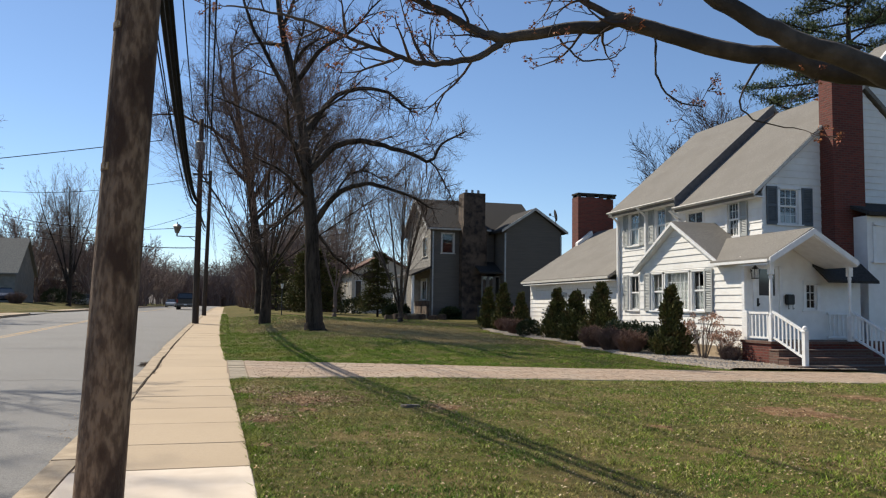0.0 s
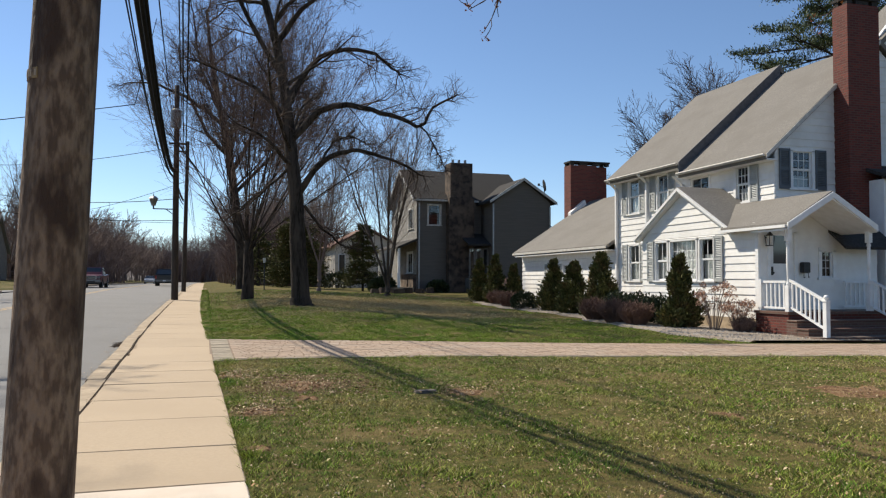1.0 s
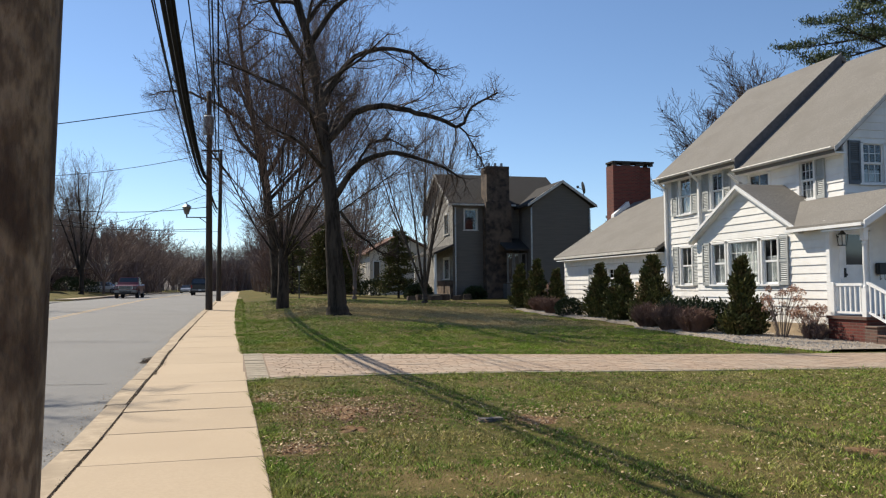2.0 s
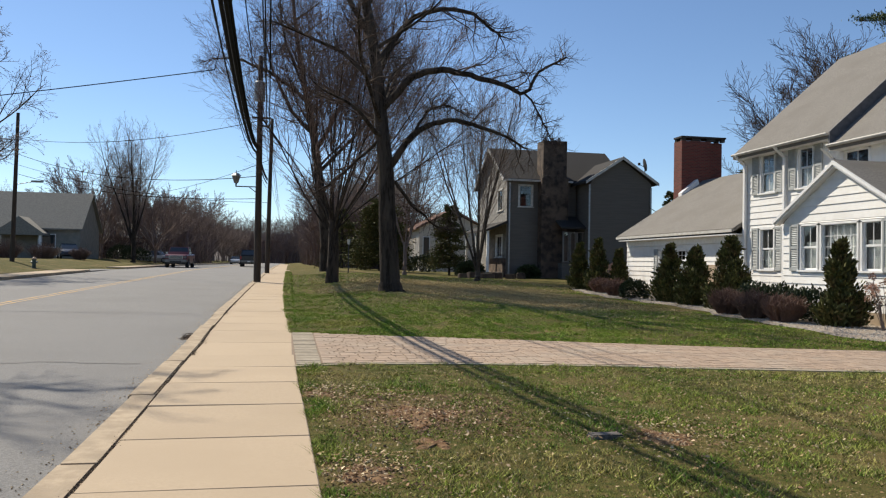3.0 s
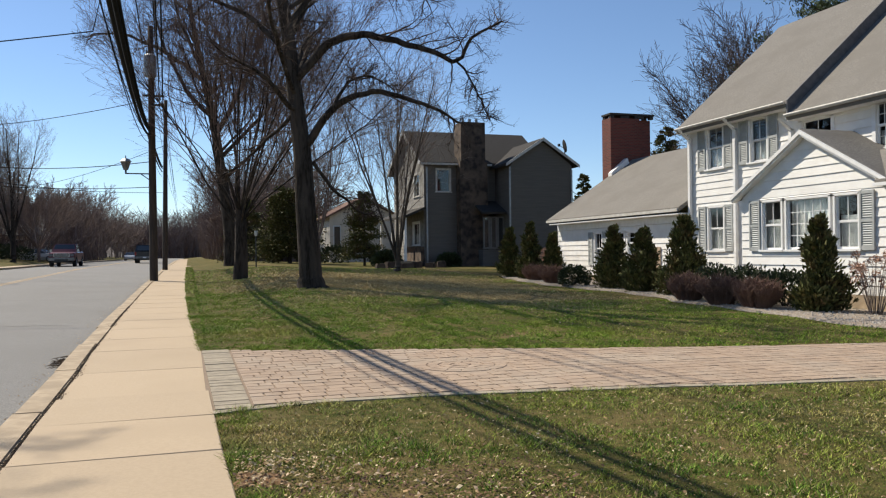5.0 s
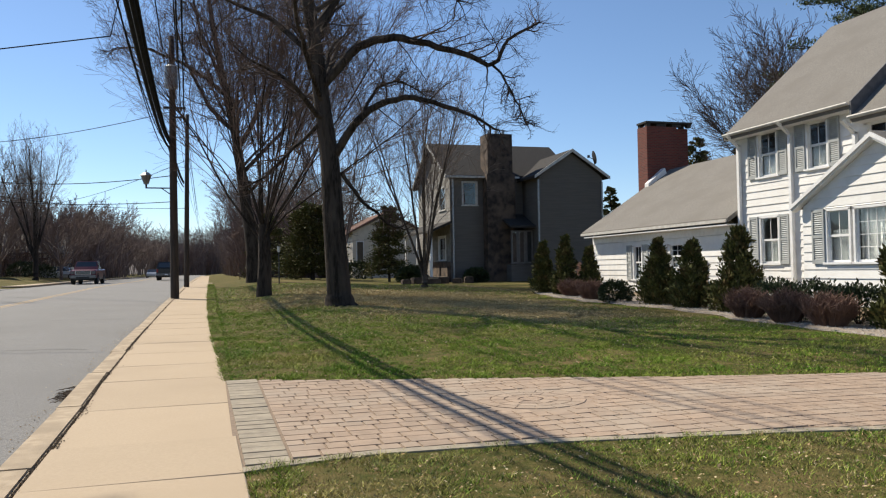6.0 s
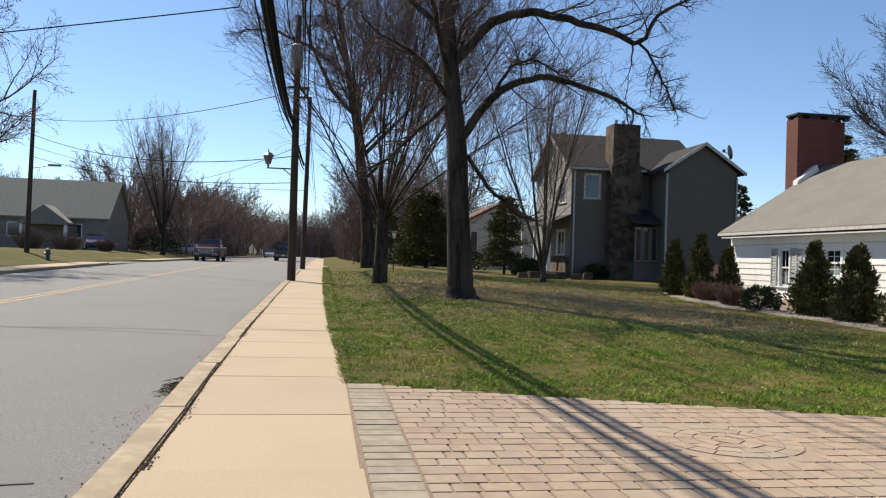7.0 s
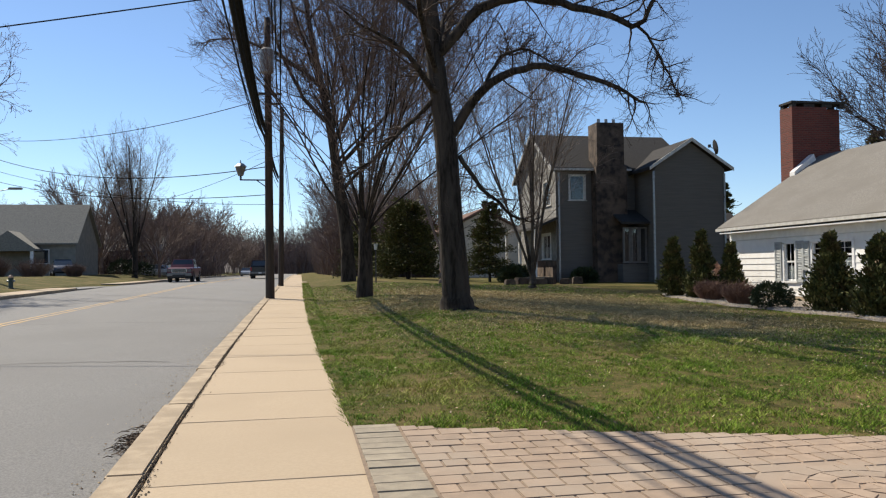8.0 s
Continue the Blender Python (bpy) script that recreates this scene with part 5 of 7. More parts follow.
for pts, r0, r1, k, t0 in (([(MX - 0.1, MY0 + 0.1, 1.9), (5.0, 3.7, 2.35), (4.2, 4.23, 2.55), (3.75, 4.34, 2.66), (3.42, 4.43, 2.69), (3.12, 4.51, 2.78), (2.79, 4.6, 2.81), (2.45, 4.68, 2.91), (2.18, 4.75, 2.98), (2.05, 4.79, 2.94), (1.85, 4.85, 2.93), (1.52, 4.94, 2.87), (1.35, 4.99, 2.9), (1.18, 5.03, 2.99), (0.98, 5.07, 3.09), (0.7, 5.2, 3.25)], 0.082, 0.016, 9, 0.5),
                           ([(1.52, 4.94, 2.87), (1.39, 4.98, 2.77), (1.19, 5.04, 2.71), (0.99, 5.1, 2.71), (0.86, 5.13, 2.75), (0.66, 5.18, 2.82), (0.39, 5.25, 2.93), (0.12, 5.32, 3.01), (-0.15, 5.39, 3.04)], 0.024, 0.005, 16, 0.1),
                           ([(MX - 0.1, MY0 + 0.1, 2.0), (4.6, 3.7, 2.35), (3.74, 4.05, 2.5), (3.36, 4.14, 2.65), (3.04, 4.22, 2.76), (2.76, 4.29, 2.89), (2.53, 4.34, 3.03), (2.34, 4.38, 3.19), (2.0, 4.5, 3.5)], 0.085, 0.035, 4, 0.7),
                           ([(2.18, 4.75, 2.98), (2.01, 4.79, 3.07), (1.84, 4.83, 3.17), (1.5, 4.9, 3.35)], 0.026, 0.014, 5, 0.3),
                           ([(2.39, 4.7, 2.88), (2.4, 4.71, 2.66), (2.5, 4.7, 2.51), (2.68, 4.65, 2.46)], 0.009, 0.004, 2, 0.4),
                           ([(1.82, 4.86, 2.86), (1.96, 4.83, 2.74), (2.12, 4.78, 2.75), (2.21, 4.75, 2.82)], 0.007, 0.003, 1, 0.6),
                           ([(3.0, 4.5, 2.75), (2.9, 4.6, 2.5), (3.1, 4.65, 2.4), (3.35, 4.6, 2.36)], 0.008, 0.003, 2, 0.4)):
    lp = path_of(pts, r0, r1, rnd, 0.008)
    out[1].append(lp)
    sprout(out, lp, 2.2, 1, rnd, dict(st, kids=[0, k, 4, 2, 0]), t0)
maple = tree_object("maple_tree", "budding maple with a smooth grey limb reaching over the lawn", out, st, (0, 0, 0), MAPLE, TWIG, split=2)
v, f = [], []
for tw in out[2] + out[3] + out[4]:
    q = tw[-1][0]
    if rnd.random() < 0.75:
        for _ in range(5):
            c = q + Vector((rnd.uniform(-1, 1), rnd.uniform(-1, 1), rnd.uniform(-1, 1))) * 0.018
            s = rnd.uniform(0.006, 0.014)
            b = len(v)
            for k in range(4):
                o = Vector((rnd.uniform(-1, 1), rnd.uniform(-1, 1), rnd.uniform(-1, 1))).normalized() * s
                v.append(tuple(c + o))
            f += [(b, b + 1, b + 2), (b + 1, b + 2, b + 3), (b, b + 2, b + 3), (b, b + 1, b + 3)]
tagged(raw("blossom", v, f, BUD, maple), kind="stuff")


# ---- evergreens and shrubs ----
def foliage(name, sample, n, size, material, parent, seed, long=1.8):
    """Many small leaf sprays; sample(r) gives a place and the way it faces."""
    rs = random.Random(seed)
    v, f = [], []
    for _ in range(n):
        p, d = sample(rs)
        d = (d + Vector((rs.uniform(-0.7, 0.7), rs.uniform(-0.7, 0.7), rs.uniform(-0.5, 0.9)))).normalized()
        u = d.orthogonal().normalized()
        u.rotate(Matrix.Rotation(rs.uniform(0, 6.28), 3, d))
        s = size * rs.uniform(0.6, 1.4)
        b = len(v)
        v += [tuple(p), tuple(p + d * s * long * 0.5 + u * s * 0.45), tuple(p + d * s * long), tuple(p + d * s * long * 0.5 - u * s * 0.45)]
        f.append((b, b + 1, b + 2, b + 3))
    return tagged(raw(name, v, f, material, parent), kind="stuff")


def arborvitae(at, h, r, seed, label, material=EVERGREEN, n=8500, group="evergreens along the house"):
    t = thing("arborvitae", label, "evergreen shrub", group, at)
    rl = random.Random(seed)
    lobes = []
    for i in range(84):                                  # upright sprays that stand out unevenly
        q = rl.random() ** 1.2
        a = rl.uniform(0, 2 * math.pi)
        w = r * (min(1.0, 0.7 + 3 * q) * (1 - q) ** 0.75)
        d = w * rl.uniform(0.3, 0.98) * 0.9
        lobes.append((Vector((d * math.cos(a), d * math.sin(a), h * (0.04 + 0.86 * q))), Vector((math.cos(a) * 0.5, math.sin(a) * 0.5, 1)).normalized(), (0.07 + 0.17 * (1 - q)) * rl.uniform(0.7, 1.35) * r / 0.58))
    for k in range(6):
        lobes.append((Vector((0.02 * k, 0, h * (0.7 + 0.045 * k))), Vector((0, 0, 1)), 0.1 - 0.011 * k))
    def sample(rs):
        c, d, s = lobes[rs.randrange(len(lobes))]
        o = Vector((rs.gauss(0, 1), rs.gauss(0, 1), rs.gauss(0, 1))).normalized() * s * rs.random() ** 0.4
        p = c + o * 0.75 + d * (rs.uniform(-0.6, 1.2) * s)
        p.z = max(0.03, p.z)
        return p, (d + o / s * 0.7).normalized()
    foliage("foliage", sample, n, 0.057, material, t, seed, 2.2)
    bm = bmesh.new()
    rod(bm, (0, 0, -0.1), (0, 0, h * 0.9), 0.05, 0.01, 6)
    part("stem", bm, BARK, t)
    return t


def ball_shrub(name, label, at, rx, ry, h, seed, material, n, size, group):
    t = thing(name, label, "shrub", group, at)
    ph = [random.Random(seed).uniform(0, 6) for _ in range(3)]
    def sample(rs):
        a, e = rs.uniform(0, 2 * math.pi), math.asin(rs.uniform(-0.5, 1))
        q = (0.6 + 0.4 * rs.random() ** 0.4) * (1 + 0.13 * math.sin(3 * a + ph[0]) + 0.1 * math.sin(5 * a + 3 * e + ph[1]))
        d = Vector((math.cos(a) * math.cos(e), math.sin(a) * math.cos(e), math.sin(e)))
        return Vector((d.x * rx * q, d.y * ry * q, h * 0.38 + d.z * h * 0.6 * q)), d
    foliage("foliage", sample, n, size, material, t, seed)
    bm = bmesh.new()
    for k in range(5):
        rod(bm, (0, 0, -0.05), (rx * 0.5 * math.cos(k * 1.3), ry * 0.5 * math.sin(k * 1.3), h * 0.6), 0.02, 0.008, 5)
    part("stem_cluster", bm, BARK, t)
    return t


def twig_shrub(at, rx, ry, h, seed, label="reddish brown bare shrub in the planting bed", material=REDSHRUB, n=520, group="reddish shrubs"):
    t = thing("shrub", label, "shrub", group, at)
    rs = random.Random(seed)
    paths = []
    for _ in range(n):
        a, q = rs.uniform(0, 2 * math.pi), rs.random() ** 0.5
        b = Vector((0.45 * rx * q * math.cos(a), 0.45 * ry * q * math.sin(a), -0.03))
        top = Vector((rx * q * math.cos(a), ry * q * math.sin(a), h * (1 - 0.35 * q * q) * rs.uniform(0.6, 1.05)))
        m = b.lerp(top, 0.5) + Vector((rs.uniform(-0.06, 0.06), rs.uniform(-0.06, 0.06), 0.05))
        paths.append([(b, 0.009), (m, 0.008), (top, 0.005)])
        for _k in range(4):
            o = m.lerp(top, rs.random())
            e = o + Vector((rs.uniform(-0.14, 0.14), rs.uniform(-0.14, 0.14), rs.uniform(0.02, 0.16)))
            paths.append([(o, 0.006), (e, 0.004)])
    v, f = [], []
    tube_lists(paths, v, f, 3)
    tagged(raw("twig_mass", v, f, material, t), kind="stuff")
    return t


AV = "dark green conical arborvitae in the gravel bed"
for i, (ax, ay, h, r) in enumerate(((12.5, 37.6, 2.15, 0.52), (12.7, 36.0, 2.35, 0.55), (13.3, 35.2, 1.9, 0.4), (12.6, 29.4, 2.05, 0.6), (12.6, 27.7, 1.95, 0.62), (12.7, 25.85, 2.25, 0.72), (12.2, 20.5, 2.05, 0.6))):
    arborvitae((ax, ay, gz(ax, ay)), h, r, 100 + i, AV)
for i, (ax, ay, rx, ry, h) in enumerate(((12.4, 34.9, 0.45, 0.75, 0.6), (12.05, 32.6, 0.45, 0.75, 0.62), (11.45, 23.9, 0.46, 0.6, 0.66), (11.4, 22.6, 0.46, 0.62, 0.66), (11.4, 21.4, 0.46, 0.58, 0.64))):
    twig_shrub((ax, ay, gz(ax, ay) + 0.05), rx, ry, h, 200 + i)
for i, (ax, ay, rx, ry, h) in enumerate(((12.1, 31.2, 0.45, 0.6, 0.65), (12.4, 24.0, 0.5, 0.65, 0.85), (12.3, 22.7, 0.55, 0.75, 0.85), (12.3, 21.6, 0.5, 0.6, 0.8))):
    ball_shrub("boxwood", "low dark green boxwood in the gravel bed", (ax, ay, gz(ax, ay) + 0.03), rx, ry, h, 300 + i, BOX, 3000, 0.045, "boxwoods")


def hydrangea(at, r, h, seed):
    t = thing("hydrangea", "dry hydrangea with pinkish brown flower heads", "shrub", "dry hydrangeas", at)
    rs = random.Random(seed)
    paths, heads = [], []
    for _ in range(34):
        a, q = rs.uniform(0, 6.28), rs.random() ** 0.5
        top = Vector((r * q * math.cos(a), r * q * math.sin(a), h * rs.uniform(0.45, 1.05)))
        paths.append([(Vector((0.2 * top.x, 0.2 * top.y, -0.03)), 0.008), (top * 0.55 + Vector((rs.uniform(-0.05, 0.05), 0, 0.05)), 0.007), (top, 0.005)])
        heads.append(top)
    v, f = [], []
    tube_lists(paths, v, f, 3)
    tagged(raw("cane", v, f, TWIGPALE, t), kind="stuff")
    def sample(r2):
        c = heads[r2.randrange(len(heads))]
        d = Vector((r2.gauss(0, 1), r2.gauss(0, 1), r2.gauss(0, 0.7))).normalized()
        return c + d * 0.07 * r2.random() ** 0.3, d
    foliage("bloom", sample, 2200, 0.03, DRYFLOWER, t, seed, 1.0)


hydrangea((12.5, 19.4, gz(12.5, 19.4) + 0.05), 0.55, 1.15, 1)
hydrangea((12.9, 19.0, gz(12.9, 19.0) + 0.05), 0.4, 0.75, 2)
hydrangea((13.9, 37.0, gz(13.9, 37) + 0.05), 0.4, 1.1, 3)
twig_shrub((12.9, 18.75, gz(12.9, 18.75)), 0.3, 0.3, 0.4, 230, "low dry shrub beside the porch", TWIGRED, 120, "dry shrubs")


def conifer(at, h, r, seed, label, material=EVERGREEN, whorls=16, size=0.2, n=120, bare=0.08, group="background evergreens", full=0.8):
    """Whorls of drooping boughs round a straight stem."""
    t = thing("conifer", label, "tree", group, at)
    rs = random.Random(seed)
    paths = [[(Vector((0, 0, -0.2)), r * 0.07), (Vector((0, 0, h)), 0.02)]]
    boughs = []
    for w in range(whorls):
        for k in range(6):
            z = min(h, h * (bare + (1 - bare) * (w + rs.random() * 1.6) / whorls))
            ln = r * max(0.0, 1 - (z / h - bare) / (1 - bare + 0.05)) ** full + 0.1
            a = rs.uniform(0, 6.28)
            e = Vector((ln * math.cos(a), ln * math.sin(a), -0.1 * ln + rs.uniform(-0.25, 0.3) * ln)) * rs.uniform(0.55, 1.15)
            boughs.append((Vector((0, 0, z)), Vector((0, 0, z)) + e))
            paths.append([(Vector((0, 0, z)), 0.03), (Vector((0, 0, z)) + e, 0.01)])
    v, f = [], []
    tube_lists(paths, v, f, 5)
    raw("trunk", v, f, BARK, t)
    def sample(r2):
        a, b = boughs[r2.randrange(len(boughs))]
        q = r2.random() ** 0.6
        s = (b - a).length * 0.16
        return a.lerp(b, 0.15 + 0.85 * q) + Vector((r2.gauss(0, s), r2.gauss(0, s), r2.gauss(0, s * 0.5))), ((b - a).normalized() + Vector((0, 0, 0.2))).normalized()
    foliage("foliage", sample, n * whorls, size, material, t, seed)
    return t


conifer((6.7, 64, gz(6.7, 64)), 5.2, 2.4, 1, "dense dark spruce beyond the lawn", whorls=26, n=1000, size=0.09, full=0.42)
conifer((10.6, 57, gz(10.6, 57)), 4.7, 1.35, 2, "dark conical evergreen beside the grey house", whorls=22, n=800, size=0.07, full=0.6)
conifer((4.3, 72, gz(4.3, 72)), 5.0, 2.2, 3, "dense dark spruce beyond the lawn", whorls=14, n=800, size=0.085)
conifer((36.5, 62, gz(36, 62)), 10.6, 2.6, 4, "tall dark evergreen behind the houses", whorls=24, n=420, size=0.12)
conifer((41, 62, gz(41, 62)), 10.3, 2.8, 5, "tall dark evergreen behind the houses", whorls=28, n=420, size=0.13)
conifer((35.5, 74, gz(35, 74)), 7.9, 1.7, 6, "tall dark evergreen behind the houses", whorls=20, n=420, size=0.12)


def tall_pine(at, h, seed):
    """Long level boughs with gaps between them, each with flat pads of needles on its side twigs."""
    t = thing("pine_tree", "tall pine with layered boughs behind the white house", "tree", "background evergreens", at)
    rs = random.Random(seed)
    paths = [[(Vector((0, 0, -0.3)), 0.45), (Vector((0, 0, h * 0.5)), 0.33), (Vector((0.2, 0, h)), 0.06)]]
    pads = []
    for i in range(46):
        z = h * (0.42 + 0.56 * i / 46) + rs.uniform(-0.3, 0.3)
        a = i * 2.4 + rs.uniform(-0.4, 0.4)
        ln = (2.2 + 8.2 * (1 - (z / h - 0.42) / 0.58) ** 0.7) * rs.uniform(0.65, 1.05)
        u = Vector((math.cos(a), math.sin(a), 0))
        pts = [Vector((0, 0, z)) + u * ln * q + Vector((rs.uniform(-0.15, 0.15), rs.uniform(-0.15, 0.15), ln * (0.10 * q - 0.16 * q * q + 0.12 * q ** 4))) for q in (0, 0.2, 0.4, 0.6, 0.8, 1.0)]
        paths.append([(p, 0.09 - 0.014 * k) for k, p in enumerate(pts)])
        v = Vector((-u.y, u.x, 0))
        for k in range(22):
            q = 0.28 + 0.72 * (k + rs.random()) / 22
            j = min(4, int(q * 5))
            o = pts[j].lerp(pts[j + 1], q * 5 - j)
            e = o + (u * rs.uniform(0.2, 0.9) + v * rs.choice((-1, 1)) * rs.uniform(0.2, 1.0)) * (0.35 + 1.0 * (1 - q) ** 0.5) + Vector((0, 0, rs.uniform(0.05, 0.3)))
            paths.append([(o, 0.025), (e, 0.012)])
            pads.append((e, 0.26 + 0.14 * rs.random()))
    v, f = [], []
    tube_lists(paths, v, f, 5)
    raw("trunk", v, f, BARK, t)
    def sample(r2):
        c, s = pads[r2.randrange(len(pads))]
        return c + Vector((r2.gauss(0, s), r2.gauss(0, s), r2.gauss(0.03, s * 0.32))), Vector((r2.gauss(0, 1), r2.gauss(0, 1), 0.9)).normalized()
    foliage("foliage", sample, 46000, 0.07, PINE, t, seed, 3.4)
    return t


tall_pine((40.5, 44, gz(40, 44)), 25.0, 7)


# ---- utility poles, wires and the street lamp ----
def pole(at, h, r, lean, material, label, bands=()):
    t = thing("utility_pole", label, "utility pole", "utility poles", at)
    rs = random.Random(int(at[1] * 10))
    n, m = 24, 14
    vs, fs = [], []
    for j in range(m + 1):
        z = -0.3 + (h + 0.3) * j / m
        q = r * (1 - 0.32 * max(0, z) / h)
        for i in range(n):
            a = 2 * math.pi * i / n
            k = q * (1 + 0.02 * noise.noise((3 * math.cos(a), 3 * math.sin(a), z * 0.4 + at[1])))
            vs.append((k * math.cos(a) + lean[0] * z, k * math.sin(a) + lean[1] * z, z))
    fs = [(j * n + i, j * n + (i + 1) % n, (j + 1) * n + (i + 1) % n, (j + 1) * n + i) for j in range(m) for i in range(n)] + [tuple(m * n + i for i in range(n))]
    raw("pole", vs, fs, material, t, True)
    for z in bands:
        q = r * (1 - 0.32 * z / h) + 0.004
        cx, cy = lean[0] * z, lean[1] * z
        bm = bmesh.new()
        arc = [math.radians(186 + 6 * i) for i in range(9)]
        for a0, a1 in zip(arc, arc[1:]):
            hexa(bm, [(cx + k * math.cos(a), cy + k * math.sin(a), z + dz) for dz in (-0.022, 0.022) for k, a in ((q - 0.01, a0), (q, a0), (q, a1), (q - 0.01, a1))])
        tag = part("tag", bm, RUST, t, "rusty metal tag strip")
        for i in (2, 4, 5, 7):
            bm = bmesh.new()
            a0, a1 = arc[i], arc[i] + 0.07
            hexa(bm, [(cx + k * math.cos(a), cy + k * math.sin(a), z + dz) for dz in (-0.013, 0.013) for k, a in ((q - 0.005, a0), (q + 0.002, a0), (q + 0.002, a1), (q - 0.005, a1))])
            part("mark", bm, BOARD, tag, "pale bar mark")
    return t


pole((-0.78, 5.6, gz(-1, 6)), 10.6, 0.142, (0.034, 0.0), POLEWOOD, "weathered brown wooden utility pole beside the sidewalk", (2.03, 2.9))
p2 = pole((-1.46, 40.3, gz(-1.4, 40)), 10.0, 0.16, (-0.004, 0), POLEDARK, "dark wooden utility pole with a transformer")
p3 = pole((-1.45, 55.5, gz(-1.4, 55)), 9.8, 0.15, (0.012, 0), POLEDARK, "dark wooden utility pole beside the sidewalk")
p4 = pole((-17.8, 60.3, 1.0), 9.6, 0.15, (0.012, 0), POLEDARK, "dark wooden utility pole across the street")
pole((-16.8, 96, gz(-17, 96)), 9.0, 0.14, (0, 0), POLEDARK, "dark wooden utility pole across the street")
bm = bmesh.new()
rod(bm, (-0.05, -0.34, 7.95), (-0.05, -0.34, 8.75), 0.24, 0.24, 16)
rod(bm, (-0.05, -0.34, 8.75), (-0.05, -0.34, 8.83), 0.24, 0.12, 16)
box(bm, -0.1, 0.0, -0.14, -0.08, 8.1, 8.6)
tr = part("transformer", bm, STEEL, p2, "grey cylindrical transformer")
for sx in (-0.12, 0.1):
    bm = bmesh.new()
    rod(bm, (sx - 0.05, -0.34, 8.8), (sx - 0.05, -0.34, 9.0), 0.035, 0.02, 8)
    part("bushing", bm, BLACK, tr)
bm = bmesh.new()
box(bm, -0.35, 0.45, -0.2, -0.12, 7.2, 7.28)
box(bm, -0.05, 0.4, -0.2, -0.12, 6.85, 6.92)
part("bracket", bm, BLACK, p2)

street_lamp = thing("street_lamp", "lantern street lamp on an arm fixed to the utility pole", "street lamp", at=(-1.6, 40.3, gz(-1.5, 40) + 4.1))
bm = bmesh.new()
rod(bm, (0.1, 0, 0.1), (-0.85, 0, 0.1), 0.025, 0.025, 8)
rod(bm, (0.1, 0, -0.2), (-0.3, 0, 0.09), 0.018, 0.018, 8)
rod(bm, (-0.85, 0, 0.08), (-0.85, 0, 0.24), 0.03, 0.04, 8)
part("arm", bm, BLACK, street_lamp)
bm = bmesh.new()
rod(bm, (-0.85, 0, 0.24), (-0.85, 0, 0.56), 0.09, 0.19, 8)
part("lantern_glass", bm, mat("smoked_lantern_glass", (0.2, 0.19, 0.17), (0.15, 0.14, 0.13), 5, 0.3), street_lamp, "smoked glass lantern")
bm = bmesh.new()
rod(bm, (-0.85, 0, 0.56), (-0.85, 0, 0.68), 0.23, 0.1, 8)
rod(bm, (-0.85, 0, 0.68), (-0.85, 0, 0.8), 0.03, 0.015, 8)
part("lantern_cap", bm, STEEL, street_lamp, "pale metal cap with a finial")
cobra = thing("street_light", "grey street light head on a pole across the street", "street lamp", at=(-17.7, 60.3, 6.0))
bm = bmesh.new()
rod(bm, (-0.1, 0, -0.1), (1.1, -0.1, 0.12), 0.03, 0.025, 8)
part("arm", bm, STEEL, cobra)
bm = bmesh.new()
box(bm, 0.95, 1.7, -0.25, 0.05, 0.08, 0.2)
bevel_all(bm, 0.04, 2)
part("lamp_head", bm, STEEL, cobra)


def wire(a, b, sag, r, label, group, n=18):
    a, b = Vector(a), Vector(b)
    pts = [(a.lerp(b, i / n) - Vector((0, 0, sag * 4 * (i / n) * (1 - i / n))), r) for i in range(n + 1)]
    t = tubes("cable", pts and [pts], 6, CABLE)
    return tagged(t, label, "cable", group)


P2Z = gz(-1.4, 40)
BUN = "thick black cable strung between utility poles"
for dx, dz, r in ((0.0, 0.0, 0.045), (-0.05, -0.32, 0.042), (0.07, 0.14, 0.04), (-0.3, -0.1, 0.015), (-0.1, -0.8, 0.012)):
    wire((-1.1 + dx, 6.0, 7.6 + dz), (-1.6 + dx * 0.35, 40.25, 6.2 + dz * 0.6), 1.35, r, BUN, "cable bundle", 30)
    wire((-1.1 + dx, 6.0, 7.6 + dz), (-1.0 + dx, -35, 7.6 + dz), 0.9, r, BUN, "cable bundle", 12)
    wire((-1.6 + dx * 0.3, 40.35, 6.2 + dz * 0.6), (-1.55 + dx * 0.3, 55.5, 6.3 + dz * 0.6), 0.2, r * 0.8, BUN, "cable bundle", 10)
for dx, z0, z1 in ((-0.45, 9.9, 9.7), (0.2, 9.6, 9.3), (0.35, 8.9, 7.1), (0.5, 8.6, 6.9)):
    wire((-0.7 + dx, 6.0, z0), (-1.46 + dx * 0.8, 40.2, z1), 0.35, 0.02, "thin black wire strung between utility poles", "thin wires", 22)
    wire((-1.46 + dx * 0.8, 40.3, z1), (-1.45 + dx * 0.8, 55.5, z1 - 0.3), 0.2, 0.011, "thin black wire strung between utility poles", "thin wires", 10)
    wire((-1.45 + dx * 0.8, 55.5, z1 - 0.3), (-1.6 + dx * 0.8, 120, z1 - 0.6), 0.8, 0.012, "thin black wire strung between utility poles", "thin wires", 14)
CR = "black wire crossing above the street"
wire((-2.3, 28.0, 6.66), (-19.0, 28.0, 3.75), 0.1, 0.014, CR, "crossing wires")
wire((-2.3, 28.0, 6.66), (-1.72, 28.2, 9.5), 0.0, 0.011, "thin black drop wire hanging from the overhead wires", "thin wires", 6)
wire((-1.5, 40.3, 7.4), (-17.6, 60.2, 8.9), 0.55, 0.014, CR, "crossing wires")
wire((-1.5, 40.3, 4.95), (-17.6, 60.2, 7.9), 0.75, 0.017, CR, "crossing wires")
wire((-1.5, 40.3, 3.95), (-17.6, 60.2, 6.6), 0.5, 0.015, CR, "crossing wires")
